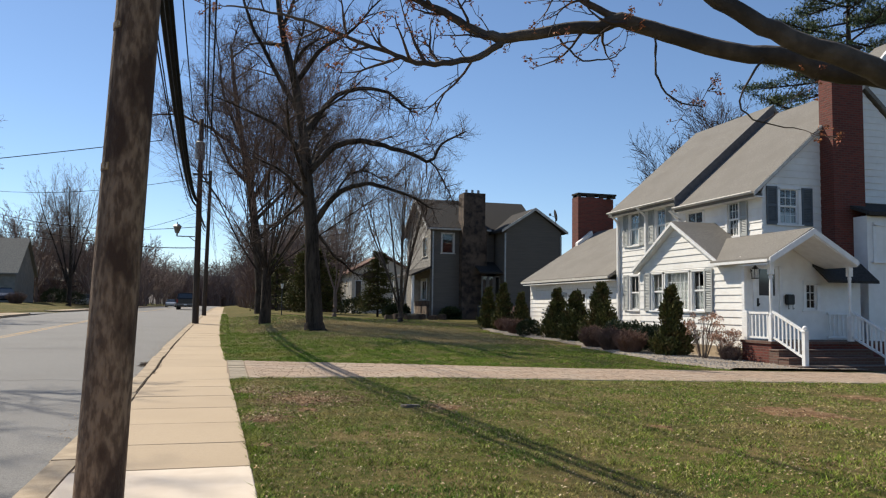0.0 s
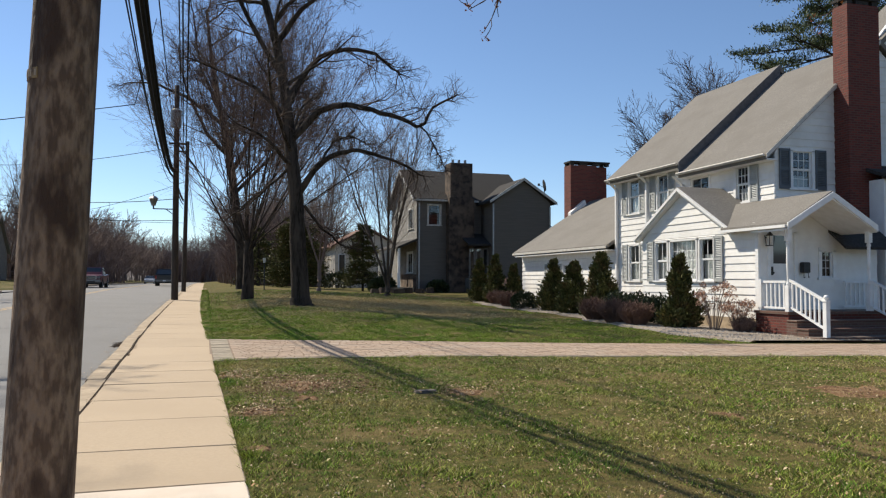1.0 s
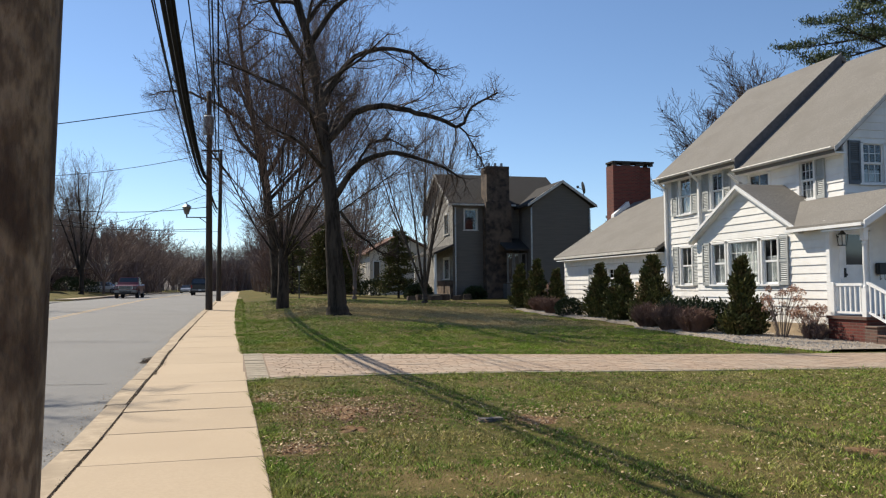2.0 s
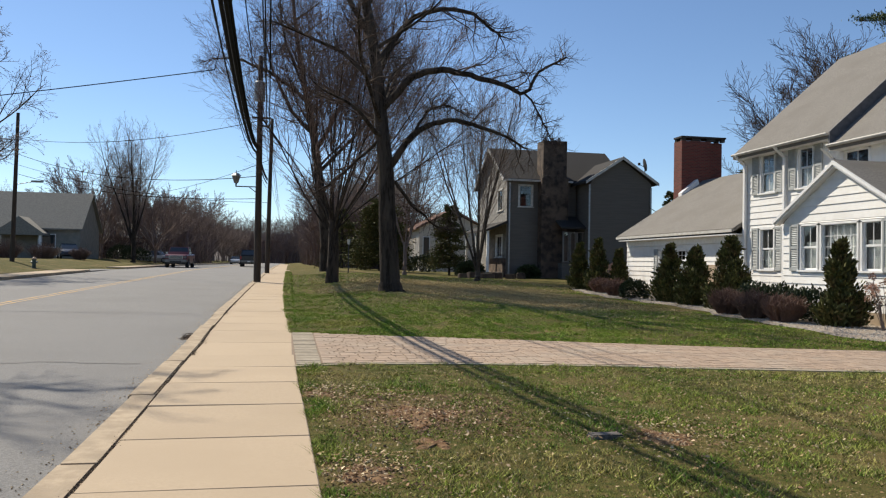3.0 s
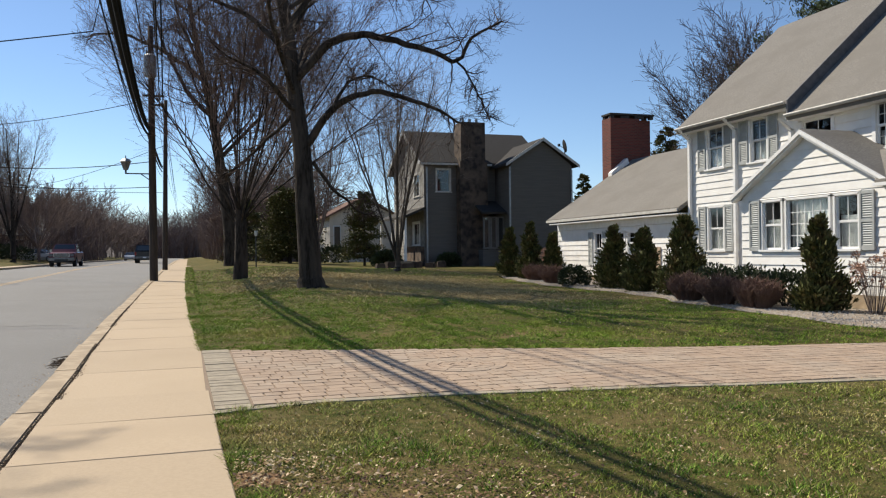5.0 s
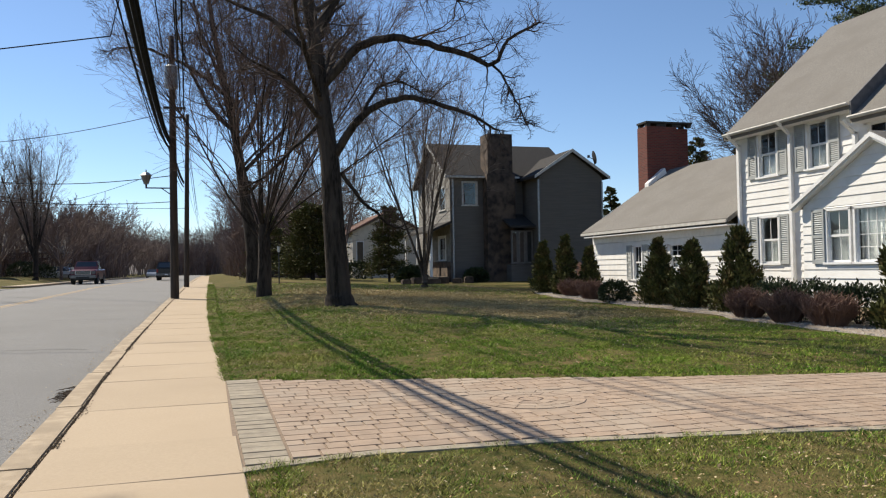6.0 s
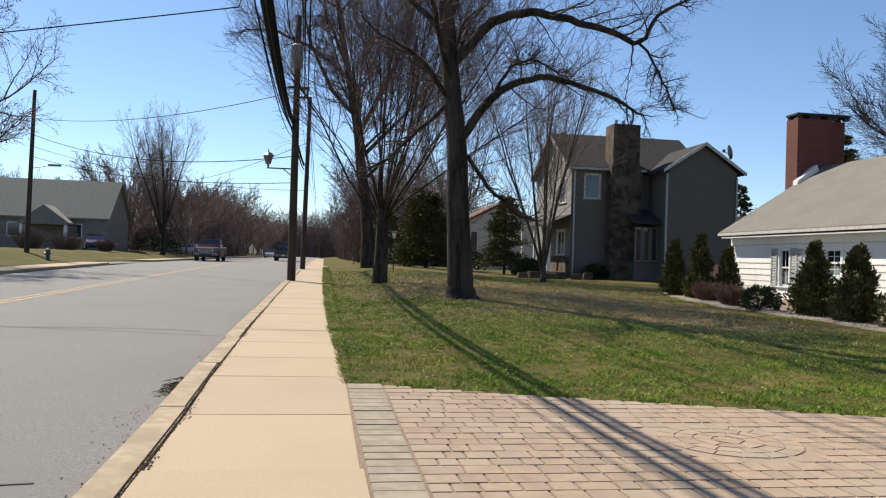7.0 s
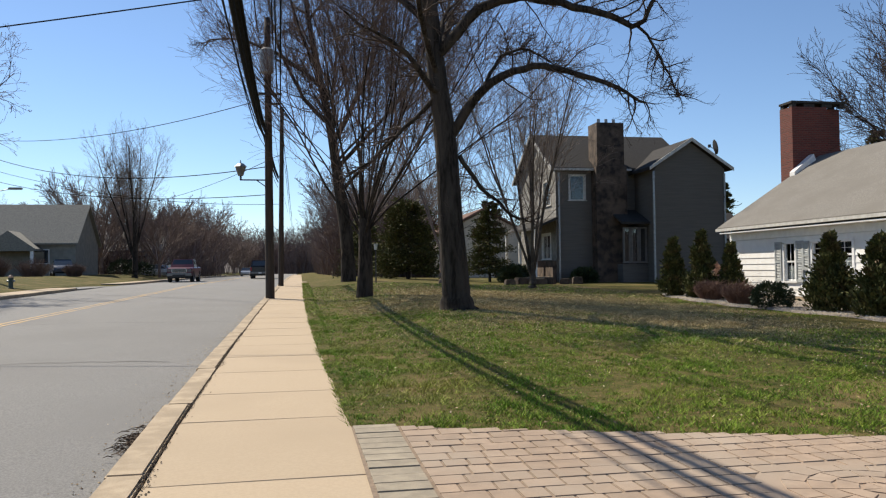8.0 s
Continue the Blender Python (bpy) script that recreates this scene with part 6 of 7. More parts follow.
wire((-1.45, 55.5, 4.9), (-17.6, 60.4, 7.2), 0.6, 0.013, CR, "crossing wires")
wire((-1.45, 55.5, 7.6), (-16.8, 96, 8.3), 0.5, 0.016, CR, "crossing wires")
wire((22.3, 51.0, 5.0), (30, 62, 5.6), 0.3, 0.02, "thin service wire behind the house", "thin wires")

# ---- the grey house beyond the lawn ----
grey = thing("grey_house", "two-storey grey sided house with a field stone chimney, in shade", "house")


def gpart(name, material, fill, label="", parent=None):
    bm = bmesh.new()
    fill(bm)
    return part(name, bm, material, parent or grey, label)


GB = 0.3
GREYTRIM = mat("grey_window_paint", (0.2, 0.185, 0.17), (0.16, 0.15, 0.14), 6, 0.6)
GX0, GX1, GY0, GYR, GY1 = 13.75, 22.6, 54.0, 57.7, 61.4
PG = wall_map("y", GY0)
PGW = wall_map("x", GX0)
PGR = wall_map("y", 51.4)
# siding courses: long lapped boards
def siding(P, limits, z0, z1, holes, step=0.2, material=GREYSIDE):
    clapboards(grey, P, limits, z0, z1, holes, step, material, 0.014)


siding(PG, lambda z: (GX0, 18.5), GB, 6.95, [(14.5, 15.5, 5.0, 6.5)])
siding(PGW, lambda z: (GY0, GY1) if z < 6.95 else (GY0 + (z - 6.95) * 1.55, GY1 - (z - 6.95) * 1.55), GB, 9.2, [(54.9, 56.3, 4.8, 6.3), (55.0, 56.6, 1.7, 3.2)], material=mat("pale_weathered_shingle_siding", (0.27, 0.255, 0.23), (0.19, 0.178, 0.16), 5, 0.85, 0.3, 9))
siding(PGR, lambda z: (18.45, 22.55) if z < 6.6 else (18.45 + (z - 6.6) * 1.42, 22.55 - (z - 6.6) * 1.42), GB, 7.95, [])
window(grey, PG, 14.55, 15.45, 5.05, 6.45, cols=1, rows=1, curtain=0, sash=False, casing=0.06, trim=GUTTER)
window(grey, PGW, 54.95, 56.25, 4.85, 6.25, cols=3, rows=1, curtain=0, sash=False, casing=0.08, trim=GUTTER)
window(grey, PGW, 55.05, 56.55, 1.75, 3.15, cols=2, rows=1, curtain=0.5, sash=False, casing=0.12)
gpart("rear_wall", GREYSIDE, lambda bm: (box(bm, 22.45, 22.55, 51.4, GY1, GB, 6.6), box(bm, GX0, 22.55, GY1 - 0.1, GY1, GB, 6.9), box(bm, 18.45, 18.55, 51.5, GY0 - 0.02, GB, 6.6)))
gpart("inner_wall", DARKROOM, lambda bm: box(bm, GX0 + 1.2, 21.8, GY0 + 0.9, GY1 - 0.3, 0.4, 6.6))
gpart("main_roof", SHINGLE_DARK, lambda bm: prism(bm, [(GY0 - 0.35, 6.85), (GYR, 9.35), (GY1 + 0.35, 6.85), (GY1 + 0.35, 6.68), (GYR, 9.17), (GY0 - 0.35, 6.68)], "x", GX0 - 0.35, 22.0))
gpart("rear_roof", SHINGLE_DARK, lambda bm: prism(bm, [(18.1, 6.62), (20.5, 8.2), (22.9, 6.62), (22.9, 6.46), (20.5, 8.03), (18.1, 6.46)], "y", 51.1, 57.0))
gpart("rake_board", GUTTER, lambda bm: (hexa(bm, [(18.05, 51.06, 6.42), (18.05, 51.1, 6.42), (20.5, 51.1, 8.02), (20.5, 51.06, 8.02), (18.05, 51.06, 6.6), (18.05, 51.1, 6.6), (20.5, 51.1, 8.22), (20.5, 51.06, 8.22)]),), "grey white rake board")
gpart("rake_board", GUTTER, lambda bm: (hexa(bm, [(20.5, 51.06, 8.02), (20.5, 51.1, 8.02), (22.95, 51.1, 6.42), (22.95, 51.06, 6.42), (20.5, 51.06, 8.22), (20.5, 51.1, 8.22), (22.95, 51.1, 6.6), (22.95, 51.06, 6.6)]),), "grey white rake board")
for a, b in ((GY0 - 0.4, GYR), (GY1 + 0.4, GYR)):
    gpart("rake_board", GUTTER, lambda bm: hexa(bm, [(GX0 - 0.4, a, 6.62), (GX0 - 0.34, a, 6.62), (GX0 - 0.34, b, 9.14), (GX0 - 0.4, b, 9.14), (GX0 - 0.4, a, 6.82), (GX0 - 0.34, a, 6.82), (GX0 - 0.34, b, 9.36), (GX0 - 0.4, b, 9.36)]))
gpart("gutter", GUTTER, lambda bm: box(bm, GX0 - 0.3, 18.1, GY0 - 0.45, GY0 - 0.35, 6.68, 6.8))
for px, py, z1 in ((18.36, 51.33, 6.4), (13.9, 53.93, 6.6), (22.5, 51.33, 6.3)):
    gpart("downspout", STEEL, lambda bm: box(bm, px - 0.05, px + 0.05, py - 0.04, py + 0.05, GB, z1))
gpart("chimney", STONE, lambda bm: (box(bm, 15.85, 17.65, 53.2, 53.97, 0.0, 6.9), box(bm, 15.95, 17.55, 53.3, 54.6, 6.9, 9.35)), "broad field stone chimney")
for cx in (16.3, 16.75, 17.2):
    gpart("chimney_pot", STEEL, lambda bm: rod(bm, (cx, 53.9, 9.35), (cx, 53.9, 9.65), 0.1, 0.09, 10))
gpart("bay", GREYSIDE, lambda bm: box(bm, 17.0, 18.44, 52.4, 53.97, GB, 1.4))
gpart("bay_roof", SHINGLE_DARK, lambda bm: slab(bm, [(16.8, 52.0, 3.7), (18.44, 52.0, 3.7), (18.44, 53.95, 4.5), (16.8, 53.95, 4.5)], 0.12))
for i in range(3):
    window(grey, wall_map("y", 52.4), 17.05 + i * 0.47, 17.45 + i * 0.47, 1.5, 3.4, cols=1, rows=1, curtain=0, sash=False, casing=0.02, trim=GREYTRIM)
# front porch on the street side
gpart("porch_roof", SHINGLE_DARK, lambda bm: slab(bm, [(12.3, 53.6, 3.5), (13.72, 53.6, 4.1), (13.72, 60.4, 4.1), (12.3, 60.4, 3.5)], 0.14))
for py in (53.9, 57.0, 60.0):
    gpart("porch_post", TRIM, lambda bm: box(bm, 12.4, 12.55, py - 0.07, py + 0.07, GB, 3.42))
gpart("stone_skirt", STONE, lambda bm: box(bm, 13.5, 13.72, 54.0, 57.4, 0.2, 1.65), "rough brown stone facing")
gpart("porch_floor", KERB, lambda bm: box(bm, 12.3, 13.48, 53.7, 60.3, 0.2, 0.75))
DISHGREY = mat("dark_dish_paint", (0.045, 0.047, 0.05), (0.035, 0.036, 0.04), 6, 0.9, spec=0.1)
dish = thing("satellite_dish", "dark satellite dish on a tripod at the roof edge", "satellite dish", at=(22.35, 51.9, 6.6))
bm = bmesh.new()
bmesh.ops.create_uvsphere(bm, u_segments=16, v_segments=10, radius=0.42, matrix=pose(0, 0, 1.25, 78, 0, 82) @ Matrix.Diagonal((0.8, 1, 0.1, 1)))
part("reflector", bm, DISHGREY, dish)
bm = bmesh.new()
rod(bm, (0, 0, 0), (0, 0, 1.2), 0.03, 0.03, 6)
rod(bm, (0.3, 0.3, -0.1), (0, 0, 0.7), 0.02, 0.02, 6)
rod(bm, (-0.3, 0.3, 0.1), (0, 0, 0.7), 0.02, 0.02, 6)
part("mast", bm, DISHGREY, dish)
bm = bmesh.new()
rod(bm, (0, -0.1, 1.05), (-0.6, -0.45, 1.2), 0.02, 0.02, 6)
box(bm, -0.68, -0.56, -0.52, -0.4, 1.14, 1.3)
part("feed_arm", bm, BLACK, dish)


def simple_house(name, label, at, w, d, wall_h, roof_h, wall, roof, windows=((0.2, 0.35), (0.65, 0.8)), ridge="x", porch=False, chim=None, rz=0.0):
    """A small far house: walls, gable roof, windows with frames."""
    h = thing(name, label, "house", "houses down the street", at, rz)
    bm = bmesh.new()
    if ridge == "x":
        prism(bm, [(0, 0), (d, 0), (d, wall_h), (d / 2, wall_h + roof_h - 0.15), (0, wall_h)], "x", 0, w)
    else:
        prism(bm, [(0, 0), (w, 0), (w, wall_h), (w / 2, wall_h + roof_h - 0.15), (0, wall_h)], "y", 0, d)
    part("wall", bm, wall, h)
    bm = bmesh.new()
    if ridge == "x":
        prism(bm, [(-0.4, wall_h - 0.2), (d / 2, wall_h + roof_h), (d + 0.4, wall_h - 0.2), (d + 0.4, wall_h - 0.05), (d / 2, wall_h + roof_h + 0.18), (-0.4, wall_h - 0.05)], "x", -0.3, w + 0.3)
    else:
        prism(bm, [(-0.4, wall_h - 0.2), (w / 2, wall_h + roof_h), (w + 0.4, wall_h - 0.2), (w + 0.4, wall_h - 0.05), (w / 2, wall_h + roof_h + 0.18), (-0.4, wall_h - 0.05)], "y", -0.3, d + 0.3)
    part("roof", bm, roof, h)
    for a, b in windows:
        bm = bmesh.new()
        box(bm, w * a, w * b, -0.06, 0.02, wall_h * 0.35, wall_h * 0.8)
        wd = part("window", bm, TRIM, h)
        bm = bmesh.new()
        box(bm, w * a + 0.08, w * b - 0.08, -0.075, -0.062, wall_h * 0.35 + 0.08, wall_h * 0.8 - 0.08)
        part("pane", bm, CARGLASS, wd)
    if porch:
        bm = bmesh.new()
        px = w * 0.55
        prism(bm, [(px - 2.2, 2.4), (px, 4.0), (px + 2.2, 2.4), (px + 2.2, 2.2), (px - 2.2, 2.2)], "y", -2.2, 1.2)
        part("porch_roof", bm, roof, h)
        for q in (-1.9, 1.9):
            bm = bmesh.new()
            box(bm, px + q - 0.12, px + q + 0.12, -2.1, -1.86, 0, 2.25)
            part("porch_post", bm, TRIM, h)
    if chim:
        bm = bmesh.new()
        box(bm, chim - 0.5, chim + 0.5, d / 2 - 0.4, d / 2 + 0.4, wall_h, wall_h + roof_h + 1.2)
        part("chimney", bm, STEPBRICK, h)
    return h


DARKWALL = mat("dim_grey_siding", (0.27, 0.255, 0.215), (0.22, 0.21, 0.18), 2, 0.8)
OLIVEROOF = mat("olive_grey_shingles", (0.25, 0.24, 0.205), (0.19, 0.182, 0.158), 9, 0.92, 0.4, 40)
REDROOF = mat("reddish_brown_shingles", (0.24, 0.135, 0.095), (0.17, 0.10, 0.075), 9, 0.92, 0.4, 40)
simple_house("cottage", "low dark grey house with a small gabled porch", (-31.5, 88, gz(-30, 88)), 11.0, 8.0, 3.0, 3.6, DARKWALL, OLIVEROOF, porch=True)
simple_house("cottage", "grey house with a chimney behind the street trees", (-43, 82, gz(-40, 82)), 9.0, 8.0, 3.2, 2.6, DARKWALL, OLIVEROOF, chim=6.0)
simple_house("cottage", "pale house with a brown roof beyond the spruces", (11.3, 74, gz(11, 74)), 6.0, 8.0, 3.9, 1.6, BEIGE, REDROOF, windows=((0.05, 0.16),), ridge="y")
simple_house("cottage", "small grey house half hidden by bare trees", (-27, 118, gz(-27, 118)), 9.0, 8.0, 3.0, 2.5, BEIGE, SHINGLE, windows=((0.2, 0.4), (0.6, 0.8)))
simple_house("cottage", "small pale house at the end of the street", (3.5, 140, gz(3, 140)), 9.0, 8.0, 3.0, 2.2, BEIGE, SHINGLE_DARK)
simple_house("cottage", "low house with a dark roof behind the white house", (25.5, 66, gz(25, 66)), 8.0, 8.0, 2.8, 2.0, DARKWALL, SHINGLE_DARK)


# ---- vehicles ----
def wheel(parent, x, y, r, w, side):
    bm = bmesh.new()
    prof = [(r * 0.62, -w / 2), (r * 0.94, -w / 2), (r, -w * 0.32), (r, w * 0.32), (r * 0.94, w / 2), (r * 0.62, w / 2)]
    n = 24
    rings = [[bm.verts.new((x + b, y + a * math.cos(2 * math.pi * i / n), r + a * math.sin(2 * math.pi * i / n))) for i in range(n)] for a, b in prof]
    for k in range(len(rings)):
        for i in range(n):
            bm.faces.new((rings[k][i], rings[k][(i + 1) % n], rings[(k + 1) % len(rings)][(i + 1) % n], rings[(k + 1) % len(rings)][i]))
    t = part("wheel", bm, RUBBER, parent, "black rubber tyre", True)
    bm = bmesh.new()
    rod(bm, (x + side * w * 0.2, y, r), (x + side * w * 0.42, y, r), r * 0.62, r * 0.55, 20)
    for k in range(5):
        a = 2 * math.pi * k / 5
        rod(bm, (x + side * w * 0.44, y, r), (x + side * w * 0.44, y + r * 0.52 * math.cos(a), r + r * 0.52 * math.sin(a)), 0.04, 0.035, 6)
    part("rim", bm, STEEL, t, "grey alloy rim")


def skin(bm, sections):
    """A closed body through cross-sections of equal count."""
    rows = [[bm.verts.new(p) for p in s] for s in sections]
    n = len(rows[0])
    for a, b in zip(rows, rows[1:]):
        for i in range(n):
            bm.faces.new((a[i], a[(i + 1) % n], b[(i + 1) % n], b[i]))
    bm.faces.new(rows[0])
    bm.faces.new(rows[-1])


HEADGLASS = mat("clear_headlight_glass", (0.16, 0.16, 0.17), (0.10, 0.10, 0.11), 9, 0.15)
BUMPER = mat("dull_chrome_bumper", (0.2, 0.2, 0.205), (0.15, 0.15, 0.155), 6, 0.3, metal=0.8)


def pickup(at, rz, paint, label, cap=False):
    """A crew-cab pickup, 5.8 m long; its nose points to -y."""
    t = thing("pickup_truck", label, "pickup truck", at=at, rz=rz)
    def ring(y, w, z0, z1, r=0.08):
        return [(-w, y, z0 + r), (-w + r * 0.5, y, z0), (w - r * 0.5, y, z0), (w, y, z0 + r), (w, y, z1 - r), (w - r, y, z1), (-w + r, y, z1), (-w, y, z1 - r)]
    bm = bmesh.new()
    skin(bm, [ring(-2.82, 0.86, 0.62, 1.08), ring(-2.7, 0.96, 0.52, 1.14), ring(-1.5, 0.99, 0.48, 1.2), ring(-1.35, 0.99, 0.48, 1.21), ring(0.9, 0.99, 0.48, 1.2), ring(1.0, 0.99, 0.5, 1.24), ring(2.8, 0.98, 0.55, 1.24), ring(2.9, 0.95, 0.6, 1.2)])
    body = part("body", bm, paint, t)
    bm = bmesh.new()
    skin(bm, [[(-0.9, -1.42, 1.2), (0.9, -1.42, 1.2), (0.9, -1.4, 1.21), (-0.9, -1.4, 1.21)], [(-0.9, -1.3, 1.19), (0.9, -1.3, 1.19), (0.78, -0.72, 1.86), (-0.78, -0.72, 1.86)][:4]][:1] + [[(-0.92, -1.35, 1.18), (0.92, -1.35, 1.18), (0.92, -1.34, 1.21), (-0.92, -1.34, 1.21)], [(-0.92, -1.3, 1.18), (0.92, -1.3, 1.18), (0.76, -0.68, 1.88), (-0.76, -0.68, 1.88)], [(-0.92, 0.9, 1.18), (0.92, 0.9, 1.18), (0.76, 0.72, 1.9), (-0.76, 0.72, 1.9)], [(-0.92, 0.95, 1.18), (0.92, 0.95, 1.18), (0.9, 0.94, 1.22), (-0.9, 0.94, 1.22)]])
    cab = part("cab", bm, paint, t)
    bm = bmesh.new()
    hexa(bm, [(-0.83, -1.29, 1.24), (0.83, -1.29, 1.24), (0.83, -1.27, 1.22), (-0.83, -1.27, 1.22), (-0.72, -0.76, 1.84), (0.72, -0.76, 1.84), (0.72, -0.72, 1.83), (-0.72, -0.72, 1.83)])
    part("windscreen", bm, CARGLASS, cab)
    bm = bmesh.new()
    hexa(bm, [(-0.8, 0.9, 1.3), (0.8, 0.9, 1.3), (0.8, 0.93, 1.28), (-0.8, 0.93, 1.28), (-0.7, 0.74, 1.82), (0.7, 0.74, 1.82), (0.7, 0.78, 1.82), (-0.7, 0.78, 1.82)])
    part("rear_window", bm, CARGLASS, cab)
    for s in (-1, 1):
        for y0, y1, y2, y3 in ((-1.05, -0.18, -0.62, -0.18), (-0.1, 0.72, -0.1, 0.62)):
            bm = bmesh.new()
            hexa(bm, [(s * 0.9, y0, 1.26), (s * 0.915, y0, 1.26), (s * 0.915, y1, 1.26), (s * 0.9, y1, 1.26), (s * 0.785, y2, 1.8), (s * 0.8, y2, 1.8), (s * 0.8, y3, 1.8), (s * 0.785, y3, 1.8)])
            part("side_window", bm, CARGLASS, cab)
        bm = bmesh.new()
        box(bm, s * 1.02 - 0.1, s * 1.02 + 0.1, -1.12, -0.98, 1.2, 1.42)
        bevel_all(bm, 0.03, 2)
        part("mirror", bm, CHROME if not cap else BLACK, t)
        bm = bmesh.new()
        box(bm, s * 0.78 - 0.15, s * 0.78 + 0.15, -2.86, -2.66, 0.84, 1.06)
        bevel_all(bm, 0.03, 2)
        part("headlight", bm, HEADGLASS, t)
        bm = bmesh.new()
        box(bm, s * 0.88 - 0.07, s * 0.88 + 0.07, 2.82, 2.93, 0.82, 1.15)
        part("tail_light", bm, TAILRED, t)
        bm = bmesh.new()
        box(bm, s * 0.97 - 0.06, s * 0.97 + 0.06, -1.2, 0.95, 0.42, 0.48)
        part("running_board", bm, BUMPER, t)
        for wy in (-1.85, 1.85):
            wheel(t, s * 0.86, wy, 0.4, 0.27, s)
            bm = bmesh.new()
            n = 14
            ringo = [(wy + 0.5 * math.cos(math.pi * i / n), 0.42 + 0.5 * math.sin(math.pi * i / n)) for i in range(n + 1)]
            prism(bm, ringo + [(wy - 0.42, 0.42)] + [(wy + 0.44 * math.cos(math.pi * (n - i) / n), 0.42 + 0.44 * math.sin(math.pi * (n - i) / n)) for i in range(1, n)] + [(wy + 0.44, 0.42)], "x", s * 0.985, s * 1.01)
            part("wheel_arch", bm, BLACK, t)
    bm = bmesh.new()
    box(bm, -0.6, 0.6, -2.87, -2.7, 0.78, 1.1)
    bevel_all(bm, 0.03, 2)
    g = part("grille", bm, CHROME, t)
    for z in (0.82, 0.91, 1.0):
        bm = bmesh.new()
        box(bm, -0.53, 0.53, -2.885, -2.86, z, z + 0.06)
        part("grille_opening", bm, BLACK, g)
    bm = bmesh.new()
    box(bm, -0.97, 0.97, -2.98, -2.7, 0.5, 0.74)
    bevel_all(bm, 0.05, 2)
    b = part("front_bumper", bm, BUMPER, t)
    bm = bmesh.new()
    box(bm, -0.5, 0.5, -3.0, -2.9, 0.42, 0.62)
    part("air_intake", bm, BLACK, b)
    bm = bmesh.new()
    box(bm, -0.95, 0.95, 2.86, 3.06, 0.5, 0.7)
    bevel_all(bm, 0.04, 2)
    b = part("rear_bumper", bm, BUMPER, t)
    bm = bmesh.new()
    box(bm, -0.16, 0.16, 3.062, 3.07, 0.53, 0.66)
    part("number_plate", bm, TRIM, b, "plain pale number plate")
    bm = bmesh.new()
    box(bm, -0.8, 0.8, -2.3, 2.7, 0.32, 0.5)
    part("underbody", bm, BLACK, t)
    if cap:
        bm = bmesh.new()
        hexa(bm, [(-0.93, 1.0, 1.24), (0.93, 1.0, 1.24), (0.93, 2.85, 1.24), (-0.93, 2.85, 1.24), (-0.8, 1.05, 1.86), (0.8, 1.05, 1.86), (0.78, 2.7, 1.84), (-0.78, 2.7, 1.84)])
        c = part("bed_cap", bm, paint, t)
        bm = bmesh.new()
        hexa(bm, [(-0.75, 2.835, 1.34), (0.75, 2.835, 1.34), (0.75, 2.85, 1.34), (-0.75, 2.85, 1.34), (-0.66, 2.735, 1.78), (0.66, 2.735, 1.78), (0.66, 2.75, 1.78), (-0.66, 2.75, 1.78)])
        part("cap_window", bm, CARGLASS, c)
    else:
        bm = bmesh.new()
        box(bm, -0.85, 0.85, 1.05, 2.78, 1.2, 1.242)
        part("bed_cover", bm, BLACK, t)
    return t


pickup((-9.9, 80.0, gz(-2, 80.0) - 0.1), 0, REDPAINT, "dark red crew-cab pickup with chrome grille on the street")
pickup((-4.4, 96.0, gz(-2, 96) - 0.1), 180, BLACKPAINT, "black pickup seen from behind on the street", cap=True)


def sedan(at, rz, paint, label):
    t = thing("car", label, "car", "parked cars", at, rz)
    def ring(y, w, z0, z1, top):
        return [(-w, y, z0), (w, y, z0), (w + 0.03, y, (z0 + z1) / 2), (w - 0.04, y, z1), (top, y, z1 + 0.02), (-top, y, z1 + 0.02), (-w + 0.04, y, z1), (-w - 0.03, y, (z0 + z1) / 2)]
    bm = bmesh.new()
    skin(bm, [ring(-2.25, 0.6, 0.35, 0.62, 0.4), ring(-2.1, 0.8, 0.25, 0.72, 0.5), ring(-1.0, 0.86, 0.22, 0.9, 0.6), ring(1.3, 0.86, 0.22, 0.95, 0.6), ring(2.1, 0.8, 0.28, 0.92, 0.5), ring(2.25, 0.65, 0.4, 0.8, 0.4)])
    part("body", bm, paint, t)
    bm = bmesh.new()
    skin(bm, [[(-0.78, -1.05, 0.9), (0.78, -1.05, 0.9), (0.78, -1.02, 0.92), (-0.78, -1.02, 0.92)], [(-0.78, -0.9, 0.88), (0.78, -0.9, 0.88), (0.6, -0.3, 1.4), (-0.6, -0.3, 1.4)], [(-0.78, 1.2, 0.9), (0.78, 1.2, 0.9), (0.6, 0.8, 1.4), (-0.6, 0.8, 1.4)], [(-0.76, 1.5, 0.92), (0.76, 1.5, 0.92), (0.74, 1.48, 0.95), (-0.74, 1.48, 0.95)]])
    c = part("cabin", bm, CARGLASS, t, "dark glazed cabin")
    bm = bmesh.new()
    box(bm, -0.6, 0.6, -0.35, 0.85, 1.385, 1.425)
    part("roof", bm, paint, c)
    for s in (-1, 1):
        for wy in (-1.4, 1.4):
            wheel(t, s * 0.78, wy, 0.31, 0.2, s)
    return t


sedan((-20.5, 84, gz(-20.5, 84)), 20, BLUEPAINT, "dark blue car parked beside the cottage")
sedan((-15.8, 104, gz(-15.8, 104)), 70, SILVERPAINT, "silver car parked beyond the side street")
sedan((-9.5, 150, gz(-2, 150) - 0.1), 0, SILVERPAINT, "pale car far down the street")

